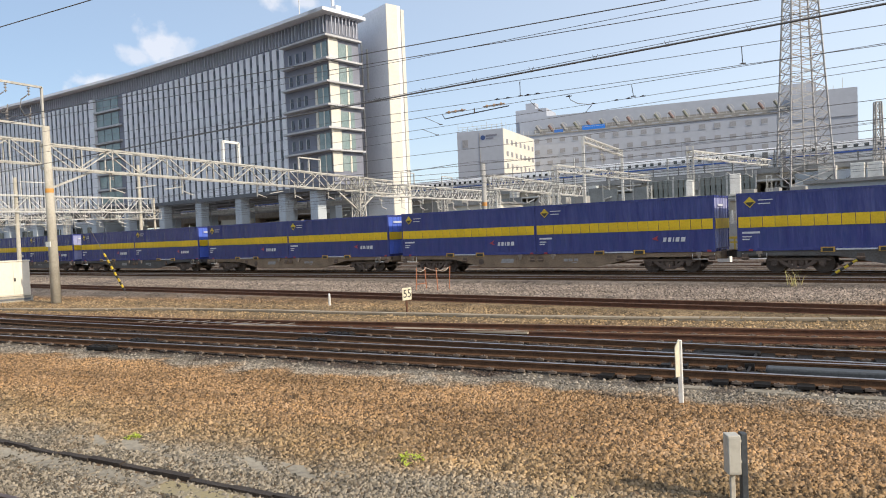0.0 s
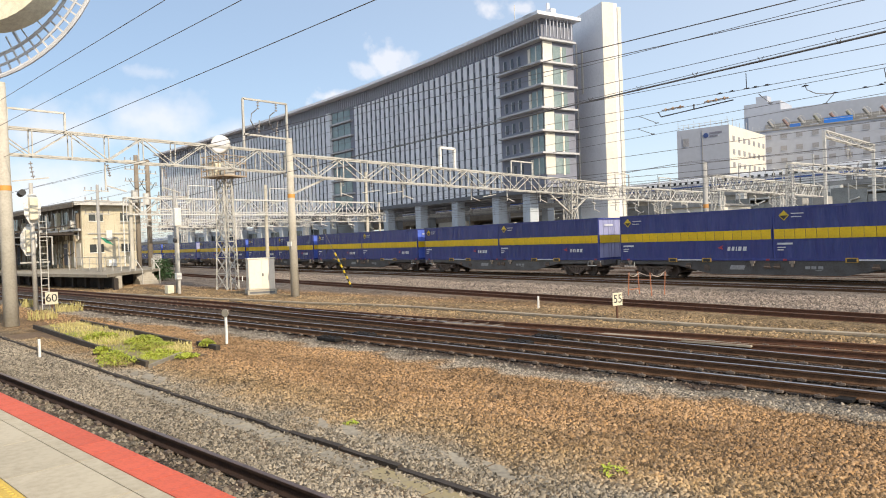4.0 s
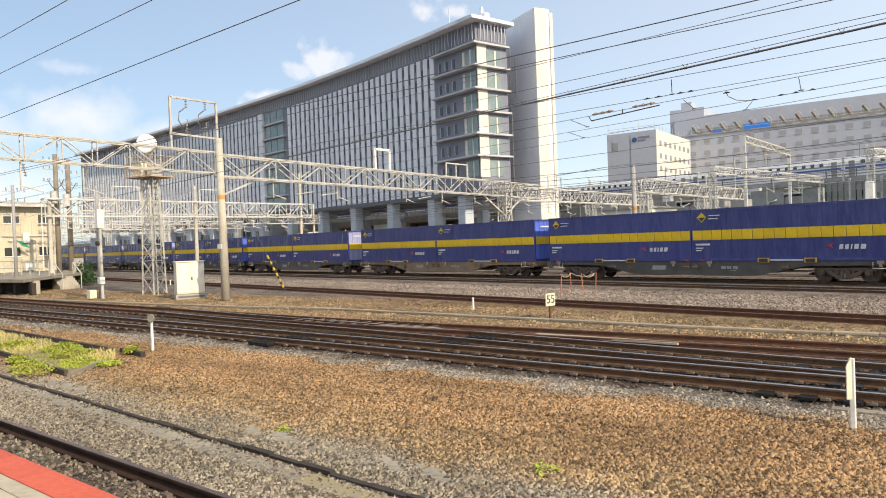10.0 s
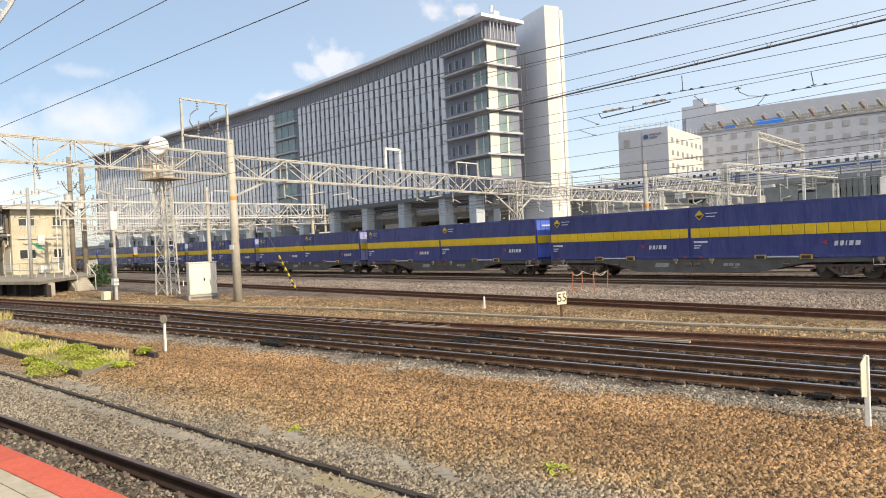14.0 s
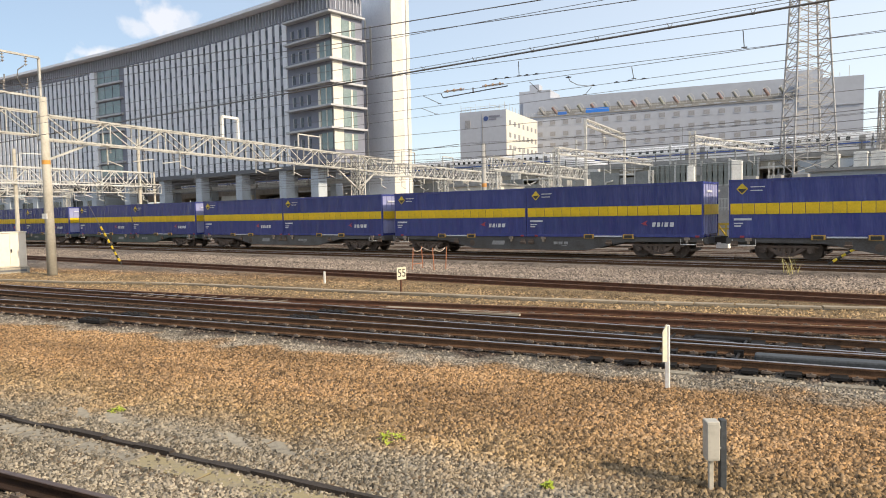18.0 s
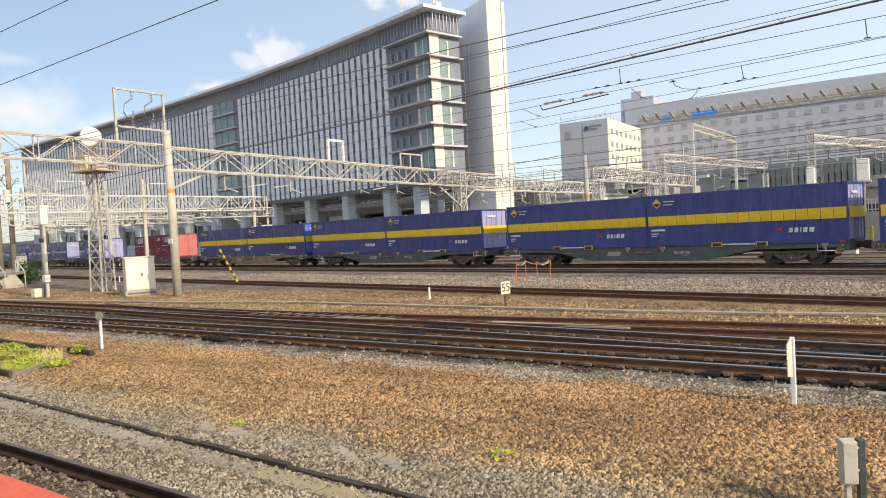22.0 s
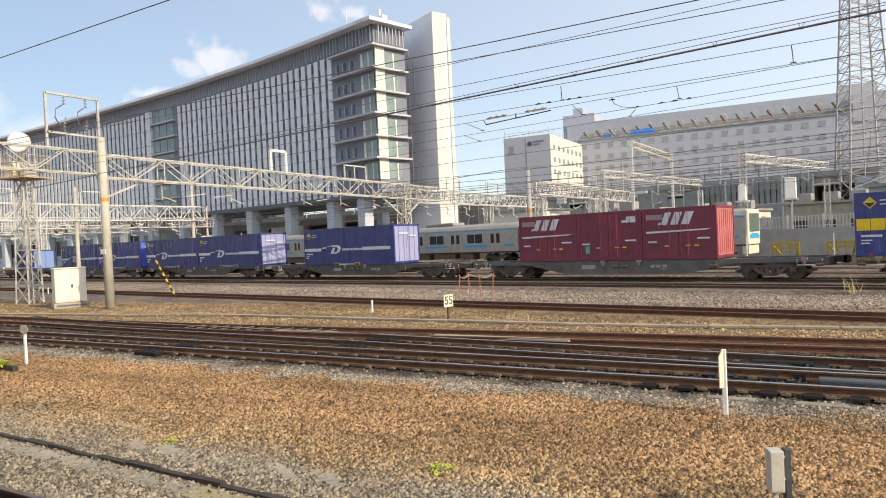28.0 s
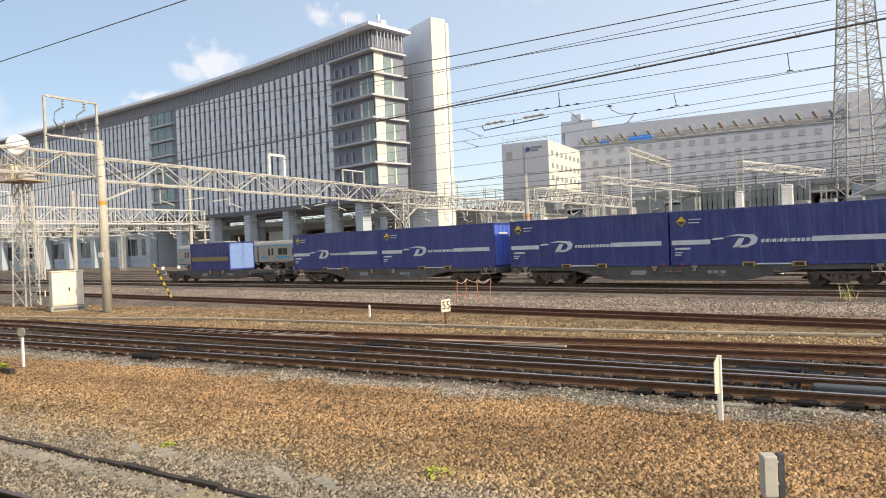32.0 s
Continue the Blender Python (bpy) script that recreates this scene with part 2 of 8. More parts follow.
IRON = mat("dark_iron", (0.035, 0.03, 0.028), (0.07, 0.05, 0.035), 0.7, 0.3, 8, 0.3)
GREASE = mat("greased_steel", (0.012, 0.011, 0.011), (0.024, 0.021, 0.019), 0.62, 0.0, 8, 0.3, spec=0.25)
CONC = mat("concrete", (0.42, 0.38, 0.31), (0.29, 0.26, 0.21), 0.9, 0, 1.4, 0.4, 25)
CONC_OLD = mat("old_concrete", (0.33, 0.29, 0.22), (0.20, 0.17, 0.13), 0.92, 0, 1.2, 0.5, 20, vary=0.12)
CONC_GREY = mat("grey_concrete", (0.36, 0.35, 0.33), (0.27, 0.26, 0.245), 0.88, 0, 1.5, 0.3, 22)
POLE = mat("pole_concrete", (0.52, 0.48, 0.40), (0.40, 0.36, 0.29), 0.85, 0, 1.6, 0.25, 20)
GALV = mat("galvanised_steel", (0.56, 0.54, 0.49), (0.38, 0.35, 0.30), 0.55, 0.15, 2.5, 0.15, vary=0.1)
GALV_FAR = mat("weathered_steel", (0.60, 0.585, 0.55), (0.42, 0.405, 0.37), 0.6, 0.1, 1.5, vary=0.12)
WIRE = mat("copper_wire", (0.19, 0.18, 0.175), (0.13, 0.125, 0.12), 0.5, 0.5, 2)
CERAMIC = mat("insulator", (0.30, 0.27, 0.25), (0.18, 0.16, 0.15), 0.35)
WHITE = mat("white_paint", (0.80, 0.78, 0.73), (0.62, 0.59, 0.53), 0.55, 0, 2, 0.1)
CREAM = mat("cream_paint", (0.74, 0.68, 0.52), (0.55, 0.49, 0.36), 0.7, 0, 1.2, 0.1)
YELLOW = mat("yellow_paint", (0.72, 0.52, 0.03), (0.50, 0.36, 0.03), 0.5, 0, 3)
BLACK = mat("black_paint", (0.02, 0.02, 0.022), (0.035, 0.033, 0.03), 0.5, 0, 4)
ORANGE = mat("orange_stake", (0.50, 0.19, 0.09), (0.36, 0.13, 0.06), 0.6)
RED = mat("red_tile", (0.62, 0.115, 0.06), (0.47, 0.085, 0.05), 0.75, 0, 4, 0.2, 60, vary=0.08)
PAVE = mat("platform_paving", (0.51, 0.44, 0.32), (0.41, 0.345, 0.245), 0.85, 0, 2.2, 0.2, 60, vary=0.05)
TACTILE = mat("tactile_yellow", (0.62, 0.42, 0.08), (0.46, 0.31, 0.07), 0.8, 0, 5, 0.2)


# ---- mesh helpers ----
class Build:
    def __init__(self):
        self.v, self.f = [], []

    def hull(self, pts, faces):
        k = len(self.v)
        self.v += [tuple(p) for p in pts]
        self.f += [tuple(k + i for i in q) for q in faces]
        return self

    def box(self, x0, x1, y0, y1, z0, z1, m=None):
        pts = [Vector((x, y, z)) for z in (z0, z1) for y in (y0, y1) for x in (x0, x1)]
        if m is not None:
            pts = [m @ p for p in pts]
        return self.hull(pts, [(0, 2, 3, 1), (4, 5, 7, 6), (0, 1, 5, 4), (2, 6, 7, 3), (0, 4, 6, 2), (1, 3, 7, 5)])

    def prism(self, pts, d):
        """A flat outline, pushed along d."""
        n, d = len(pts), Vector(d)
        pts = [Vector(p) for p in pts]
        nrm = Vector((0, 0, 0))
        for i in range(n):
            nrm += pts[i].cross(pts[(i + 1) % n])
        if nrm.dot(d) > 0:
            pts = pts[::-1]
        return self.hull(pts + [p + d for p in pts], [tuple(range(n)), tuple(range(2 * n - 1, n - 1, -1))] + [(i, n + i, n + (i + 1) % n, (i + 1) % n) for i in range(n)])

    def tube(self, p, q, r, n=6, r2=None):
        p, q = Vector(p), Vector(q)
        w = (q - p).normalized()
        a = w.orthogonal().normalized()
        b = w.cross(a)
        r2 = r if r2 is None else r2
        ring = [math.cos(2 * math.pi * i / n) * a + math.sin(2 * math.pi * i / n) * b for i in range(n)]
        return self.hull([p + r * c for c in ring] + [q + r2 * c for c in ring],
                         [tuple(range(n - 1, -1, -1)), tuple(range(n, 2 * n))] + [(i, (i + 1) % n, n + (i + 1) % n, n + i) for i in range(n)])

    def bar(self, p, q, w, h=None):
        """A square bar from p to q."""
        p, q, h = Vector(p), Vector(q), h or w
        d = (q - p).normalized()
        s = d.cross(Vector((0, 0, 1)))
        s = s.normalized() if s.length > 1e-4 else Vector((1, 0, 0))
        u = s.cross(d)
        pts = [e + a * s * w / 2 + b * u * h / 2 for e in (p, q) for a, b in ((-1, -1), (1, -1), (1, 1), (-1, 1))]
        return self.hull(pts, [(0, 1, 2, 3), (7, 6, 5, 4), (0, 4, 5, 1), (1, 5, 6, 2), (2, 6, 7, 3), (3, 7, 4, 0)])

    def line(self, pts, r, n=5):
        """One unbroken round line through the points."""
        pts, k = [Vector(p) for p in pts], len(self.v)
        for i, p in enumerate(pts):
            w = (pts[min(i + 1, len(pts) - 1)] - pts[max(i - 1, 0)]).normalized()
            a = w.cross(Vector((0, 0, 1)))
            a = a.normalized() if a.length > 1e-3 else Vector((1, 0, 0))
            b = a.cross(w)
            self.v += [tuple(p + r * (math.cos(6.28319 * j / n) * a + math.sin(6.28319 * j / n) * b)) for j in range(n)]
        for i in range(len(pts) - 1):
            c = k + i * n
            self.f += [(c + j, c + (j + 1) % n, c + n + (j + 1) % n, c + n + j) for j in range(n)]
        return self

    def mesh(self, name, material=None, smooth=False):
        me = bpy.data.meshes.new(name)
        me.from_pydata(self.v, [], self.f)
        if material:
            me.materials.append(material)
        if smooth:
            me.polygons.foreach_set("use_smooth", [True] * len(me.polygons))
        me.update()
        return me


def part(name, shape, material, parent, label="", at=None, smooth=False):
    """One mesh object under a thing or a part. shape: a Build or a mesh."""
    me = shape.mesh(name, material, smooth) if isinstance(shape, Build) else shape
    ob = new(name, me)
    ob.parent = parent
    if at is not None:
        ob.matrix_basis = at
    return tagged(ob, label)


def empty(name, m=None, label="", category="", group="", kind=""):
    ob = new(name)
    if m is not None:
        ob.matrix_basis = m
    return tagged(ob, label, category, group, kind)


def whole(name, shape, material, label="", category="", group="", kind="", at=None, smooth=False):
    ob = new(name, shape.mesh(name, material, smooth) if isinstance(shape, Build) else shape)
    if at is not None:
        ob.matrix_basis = at
    return tagged(ob, label, category, group, kind)


def rounded(build, width, material, name, seg=2):
    """The same shape with bevelled edges."""
    bm = bmesh.new()
    me = build.mesh(name, material)
    bm.from_mesh(me)
    bmesh.ops.bevel(bm, geom=bm.edges[:], offset=width, segments=seg, affect="EDGES", profile=0.5)
    bm.to_mesh(me)
    bm.free()
    return me


def lettering(text, size, material, name):
    """Raised writing in the xz plane, facing -y."""
    cu = bpy.data.curves.new(name, "FONT")
    cu.body, cu.size, cu.extrude, cu.align_x, cu.align_y = text, size, 0.004, "CENTER", "CENTER"
    ob = new(name, cu)
    bpy.context.view_layer.update()
    me = bpy.data.meshes.new_from_object(ob)
    bpy.data.objects.remove(ob)
    me.transform(pose(0, 0, 0, 90, 0, 0))
    me.materials.clear()
    me.materials.append(material)
    return me


# ---- ground and tracks ----
G = -0.22                                # top of the ballast, rails at 0
g = Build()
xs = [-2600, -900, -400, -200, -120, -80, -50, -30, -20, -10, 0, 10, 30, 80, 200, 900, 2600]
ys = [-2600, -800, -200, -60, -20, 0, 4, 8, 12, 16, 20, 30, 40, 60, 90, 140, 300, 900, 2600]
for y in ys:
    for x in xs:
        g.v.append((x, y, G))
for j in range(len(ys) - 1):
    for i in range(len(xs) - 1):
        a = j * len(xs) + i
        g.f.append((a, a + 1, a + 1 + len(xs), a + len(xs)))
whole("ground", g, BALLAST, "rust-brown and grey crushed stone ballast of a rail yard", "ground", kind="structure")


def rail_pieces(path, side):
    """Body and shiny head of one rail that runs along a path of (x, y), side metres to its left."""
    prof = [(-0.0625, -0.15), (0.0625, -0.15), (0.0625, -0.135), (0.012, -0.118), (0.012, -0.045), (0.0325, -0.036), (0.0325, -0.006), (-0.0325, -0.006), (-0.0325, -0.036), (-0.012, -0.045), (-0.012, -0.118), (-0.0625, -0.135)]
    head = [(-0.0325, -0.006), (0.0325, -0.006), (0.028, 0.0), (-0.028, 0.0)]
    out = []
    for pr in (prof, head):
        b, n = Build(), len(pr)
        for i, (x, y) in enumerate(path):
            p, q = path[max(i - 1, 0)], path[min(i + 1, len(path) - 1)]
            d = Vector((q[0] - p[0], q[1] - p[1])).normalized()
            nx, ny = -d[1], d[0]
            b.v += [(x + nx * (side + u), y + ny * (side + u), w) for u, w in pr]
        for i in range(len(path) - 1):
            b.f += [(i * n + (k + 1) % n, i * n + k, (i + 1) * n + k, (i + 1) * n + (k + 1) % n) for k in range(n)]
        out.append(b)
    return out


def track(path, label, sleepers=None, side=RAIL_SIDE, top=RAIL_TOP, gauge=1.067, buried=False):
    """A pair of rails on sleepers. sleepers: the stretch of x in which they are laid one by one; buried: only their clips show."""
    t = empty("track", label=label, category="railway track", group="tracks of the yard", kind="structure")
    for s in (-1, 1):
        body, head = rail_pieces(path, s * (gauge / 2 + 0.033))
        r = part("rail", body, side, t)
        part("rail_head", head, top, r, "polished running surface" if top is RAIL_TOP else "rusty running surface")
    if sleepers:
        one = Build().box(-0.115, 0.115, -1.02, 1.02, G - 0.06, -0.18).mesh("sleeper", SLEEPER)
        clip = Build()
        for s in (-1, 1):
            for e in (-0.1, 0.1):
                clip.box(-0.07, 0.07, s * 0.566 + e - 0.035, s * 0.566 + e + 0.035, -0.172, -0.135)
                clip.tube((0, s * 0.566 + e, -0.135), (0, s * 0.566 + e, -0.115), 0.02, 6)
        clip = clip.mesh("rail_clips", CLIP)
        x0, x1, step = sleepers
        k = 0
        for (xa, ya), (xb, yb) in zip(path, path[1:]):
            L = math.hypot(xb - xa, yb - ya)
            while k * step <= L:
                f = k * step / L
                x, y = xa + (xb - xa) * f, ya + (yb - ya) * f
                if x0 < x < x1:
                    m = pose(x, y, 0, 0, 0, math.degrees(math.atan2(yb - ya, xb - xa)) + random.uniform(-1, 1))
                    if buried:
                        part("rail_clip", clip, None, t, at=m)
                    else:
                        part("rail_clip", clip, None, part("sleeper", one, None, t, at=m))
                k += 1
            k -= L / step
    return t


def straight(y0, slope, x0=-420, x1=130, step=10):
    return [(x0 + i * step, y0 + slope * (x0 + i * step)) for i in range(int((x1 - x0) / step) + 1)]


RUSTY = mat("rusty_rail_top", (0.20, 0.11, 0.06), (0.11, 0.06, 0.035), 0.6, 0.4, 6)
BROWN_TOP = mat("brown_rail_top", (0.20, 0.13, 0.10), (0.13, 0.085, 0.065), 0.4, 0.6, 6)
track(straight(3.35, 0), "platform track with brown rails on dark sleepers", (-45, 8, 0.62), side=RAIL_PLAT, top=BROWN_TOP)
track(straight(12.53, 0), "main track with shiny rails in dark ballast", (-48, 12, 0.62), side=RAIL_DARK, buried=True)
# the branch, and the crossover that leaves it for the main track
branch = [(-420 + 10 * i, 15.85) for i in range(38)] + [(-40, 15.8), (-34, 15.72), (-29, 15.66), (-24, 15.6), (-18, 15.61), (-14, 15.74), (-10, 15.97), (-5.5, 16.24), (-2, 16.38), (6, 16.7), (14, 17.2), (30, 18.6), (60, 21.5), (130, 29)]
track(branch, "branch track of a turnout with rusty rails", (-46, 12, 0.62), top=RUSTY, buried=True)
crossover = [(-28, 15.64), (-25.5, 15.45), (-23, 15.27), (-17, 14.98), (-12, 14.72), (-8.6, 14.46), (-5, 14.22), (-1.8, 14.0), (6, 13.5), (14, 13.0), (24, 12.6)]
track(crossover, "crossover track with shiny rails between the main track and the branch", (-12, 12, 0.62), side=RAIL_DARK, buried=True)
track(straight(21.45, -0.165), "rusty siding track in brown ballast", top=RUSTY)
SLOPE = -0.17
for off in (-3.85, 0.0):
    track(straight(34.77 + off, SLOPE), "freight track with worn rails", side=RAIL_DARK)
for off in (3.9, 8.0, 11.9, 16.0, 20.4):
    track(straight(34.77 + off, SLOPE), "yard track behind the freight line", top=RUSTY)

# ---- freight train ----
def streaked(m, stretch=0.06):
    """Draw a paint's stains out downwards, as rain leaves them."""
    n, l = m.node_tree.nodes, m.node_tree.links
    mp = n.new("ShaderNodeMapping")
    mp.inputs["Scale"].default_value = (1.0, 1.0, stretch)
    for node in list(n):
        if node.type == "TEX_NOISE" and node.inputs["Vector"].is_linked:
            src = node.inputs["Vector"].links[0].from_socket
            l.new(src, mp.inputs["Vector"])
            l.new(mp.outputs[0], node.inputs["Vector"])
        if node.type == "BUMP":
            node.inputs["Distance"].default_value = 0.16       # dented sheet, not only grain
    return m


NAVY = streaked(stretch=0.14, m=mat("navy_container_paint", (0.03, 0.045, 0.185), (0.055, 0.06, 0.215), 0.24, 0, 1.6, 1.0, 2.4, wear=0.8, vary=0.12))
# container ends get a lighter tone than the side walls
NAVY_END = mat("light_blue_end_paint", (0.10, 0.17, 0.62), (0.075, 0.13, 0.48), 0.45, 0, 1.2, 0.1, 6)
PALE_END = mat("pale_lavender_end_paint", (0.33, 0.34, 0.53), (0.26, 0.27, 0.44), 0.5, 0, 1.2, 0.1, 6)
BAND = mat("container_yellow", (0.80, 0.53, 0.01), (0.62, 0.40, 0.01), 0.45, 0, 1.5, vary=0.06)
LOGO = mat("white_lettering", (0.62, 0.63, 0.66), (0.48, 0.49, 0.53), 0.55, 0, 3)
LOGO_RED = mat("red_mark", (0.34, 0.035, 0.06), (0.24, 0.03, 0.05), 0.5)
MAROON = mat("maroon_container_paint", (0.21, 0.035, 0.06), (0.15, 0.027, 0.042), 0.5, 0, 1.2, 0.12, 5, vary=0.08)
MAROON_END = mat("light_red_end_paint", (0.52, 0.17, 0.16), (0.42, 0.12, 0.11), 0.5, 0, 1.2, 0.1, 6)
FRAME = mat("wagon_frame_grey", (0.13, 0.125, 0.12), (0.085, 0.072, 0.062), 0.75, 0.1, 1.6, 0.2, vary=0.2)
FRAME_BROWN = mat("dusty_wagon_frame", (0.30, 0.215, 0.14), (0.17, 0.12, 0.08), 0.8, 0.1, 1.6, 0.2)
DUST = mat("brake_dust", (0.15, 0.11, 0.085), (0.075, 0.055, 0.044), 0.85, 0.1, 3, 0.3)
TEAL = mat("light_blue_paint", (0.16, 0.42, 0.72), (0.12, 0.33, 0.6), 0.5)

TURN = math.degrees(math.atan(SLOPE))


def on_track(s, off=0.0, z=0.0):
    """Pose s metres along the freight line (of its near side), off metres to the far side of its middle."""
    x = s / 1.01435
    return pose(x + (1.245 + off) * 0.1676, 33.5 + SLOPE * x + (1.245 + off) * 0.9859, z, 0, 0, TURN)


def arc(t):
    """Where the train is: the trailing end of the last striped wagon's load."""
    return 6.547e-7 * t**4 + 6.842e-4 * t**3 - 0.022127 * t**2 + 10.14788 * t - 282.768


def disc(b, x, y, z, r, w, n=20):
    """A wheel-like disc about the y axis."""
    return b.tube((x, y - w / 2, z), (x, y + w / 2, z), r, n)


def wagon_meshes():
    w = {}
    sill = Build()
    for y in (-1.18, 1.0):
        sill.prism([(-9.56, y, 0.98), (9.56, y, 0.98), (9.56, y, 0.80), (5.6, y, 0.76), (3.4, y, 0.30), (-3.4, y, 0.30), (-5.6, y, 0.76), (-9.56, y, 0.80)], (0, 0.18, 0))
    w["sill"] = sill
    deck = Build()
    for x in [-9.5, -8.1, -6.5, -4.9, -3.3, -1.65, 0, 1.65, 3.3, 4.9, 6.5, 8.1, 9.35]:
        deck.box(x, x + 0.15, -1.0, 1.0, 0.74, 0.96)
    deck.box(-9.56, 9.56, -0.25, 0.25, 0.62, 0.93)
    deck.box(-9.56, -9.38, -1.2, 1.2, 0.72, 1.0).box(9.38, 9.56, -1.2, 1.2, 0.72, 1.0)
    w["deck"] = deck
    w["coupler"] = Build().box(9.56, 9.96, -0.11, 0.11, 0.72, 0.98).box(9.84, 10.03, -0.17, 0.17, 0.68, 1.02)
    w["coupler2"] = Build().box(-9.96, -9.56, -0.11, 0.11, 0.72, 0.98).box(-10.03, -9.84, -0.17, 0.17, 0.68, 1.02)
    frame = Build()
    for y in (-1.0, 0.88):
        frame.prism([(-1.3, y, 0.60), (-1.05, y, 0.66), (1.05, y, 0.66), (1.3, y, 0.60), (1.22, y, 0.53), (0.5, y, 0.55), (-0.5, y, 0.55), (-1.22, y, 0.53)], (0, 0.12, 0))
        for s in (-1, 1):
            frame.prism([(s * 0.78, y, 0.50), (s * 0.62, y, 0.56), (s * 0.1, y, 0.27), (s * 0.1, y, 0.19), (s * 0.3, y, 0.19)], (0, 0.12, 0))
            frame.box(s * 0.95 - 0.14, s * 0.95 + 0.14, y - 0.03, y + 0.15, 0.36, 0.56)
            frame.tube((s * 0.95, y - 0.09, 0.43), (s * 0.95, y - 0.02, 0.43), 0.115, 10)
            frame.tube((s * 0.34, y + 0.06, 0.27), (s * 0.34, y + 0.06, 0.55), 0.07, 8)
        frame.box(-0.3, 0.3, y - 0.02, y + 0.13, 0.17, 0.25)
        for x in (-0.12, 0.12):
            frame.tube((x, y + 0.06, 0.25), (x, y + 0.06, 0.55), 0.085, 8)
    frame.box(-0.25, 0.25, -0.95, 0.95, 0.4, 0.6)
    for x in (-1.5, 1.5):
        frame.box(x - 0.05, x + 0.05, -0.8, 0.8, 0.3, 0.42)
    w["bogie"] = frame
    axle = Build()
    for y in (-0.56, 0.56):
        disc(axle, 0, y, 0, 0.43, 0.12)
        disc(axle, 0, y - math.copysign(0.07, y), 0, 0.455, 0.03)
        for k in range(6):
            a = k * math.pi / 3
            axle.box(-0.03, 0.03, y - 0.075, y + 0.075, 0.12, 0.36, pose(0, 0, 0, 0, math.degrees(a), 0))
    axle.tube((0, -1.0, 0), (0, 1.0, 0), 0.075, 8)
    w["axle"] = axle
    gear = Build().box(-3.2, -1.9, -0.85, -0.3, 0.35, 0.62).tube((1.3, -0.7, 0.5), (2.5, -0.7, 0.5), 0.19, 10).box(3.0, 3.5, -1.0, -0.6, 0.4, 0.7)
    gear.tube((-5.6, -0.5, 0.5), (5.6, -0.5, 0.5), 0.03, 5).tube((-8.5, 0.4, 0.66), (8.5, 0.4, 0.66), 0.03, 5)
    w["gear"] = gear
    w["step"] = Build().line([(0, -1.2, 0.92), (0, -1.24, 0.66), (1.0, -1.24, 0.66), (1.0, -1.2, 0.92)], 0.018, 5)
    return w


WM = wagon_meshes()
LATCH_X = (-7.7, -5.6, -1.75, 1.75, 5.6, 7.7)


WHEEL = mat("dusty_wheel_steel", (0.12, 0.09, 0.07), (0.06, 0.045, 0.038), 0.6, 0.3, 5)
LATCH = mat("dusty_latch", (0.34, 0.28, 0.22), (0.2, 0.16, 0.13), 0.7, 0.1, 4)
STENCIL = mat("worn_stencil", (0.36, 0.35, 0.34), (0.2, 0.19, 0.18), 0.7, 0, 6)


def wagon(frame_mat, label):
    w = empty("container_wagon", label=label, category="freight wagon", group="wagons of the freight train")
    part("deck", WM["deck"], frame_mat, w)
    part("side_sill", WM["sill"], frame_mat, w)
    part("coupler", WM["coupler"], IRON, w)
    part("coupler", WM["coupler2"], IRON, w)
    part("brake_gear", WM["gear"], DUST, w)
    for x in (-9.3, 8.3):
        part("grab_rail", WM["step"], WHITE, w, "white-painted grab rail", pose(x, 0, 0))
    latch = Build().box(-0.12, 0.12, -1.28, -1.17, 0.86, 0.99).box(-0.05, 0.05, -1.27, -1.17, 0.72, 0.86).mesh("container_latch", LATCH)
    for x in (-8.6, -1.0, 1.0, 8.6):
        part("container_latch", latch, None, w, "small pale container latch", pose(x, 0, 0))
    chock = Build().box(-0.13, 0.13, -1.25, -1.17, 0.6, 0.86).tube((-0.16, -1.24, 0.68), (0.16, -1.24, 0.68), 0.05, 8).mesh("twist_lock", DUST)
    for x in (-9.2, -4.7, -0.25, 0.25, 4.7, 9.2):
        part("twist_lock", chock, None, w, at=pose(x, 0, 0))
    plate = Build().box(-0.9, -0.68, -1.196, -1.184, 0.6, 0.74).box(-0.62, -0.4, -1.196, -1.184, 0.6, 0.74).box(-0.3, -0.08, -1.196, -1.184, 0.6, 0.74).box(-0.45, -0.15, -1.196, -1.184, 0.52, 0.55).mesh("stencilled_number", STENCIL)
    part("stencilled_number", plate, None, w, "stencilled white number bars", pose(2.5, 0, 0))
    part("owner_mark", Build().prism([(-2.3, -1.196, 0.54), (-1.5, -1.196, 0.54), (-1.4, -1.196, 0.76), (-2.2, -1.196, 0.76)], (0, 0.012, 0)), STENCIL, w, "slanted white owner mark")
    hw = Build()
    disc(hw, -3.6, -1.2, 0.62, 0.17, 0.05, 14)
    part("hand_wheel", hw, DUST, w)
    for x in (-7.1, 7.1):
        b = part("bogie", WM["bogie"], DUST, w, at=pose(x, 0, 0))
        for a in (-0.95, 0.95):
            part("wheelset", WM["axle"], WHEEL, b, at=pose(a, 0, 0.43))
    return w


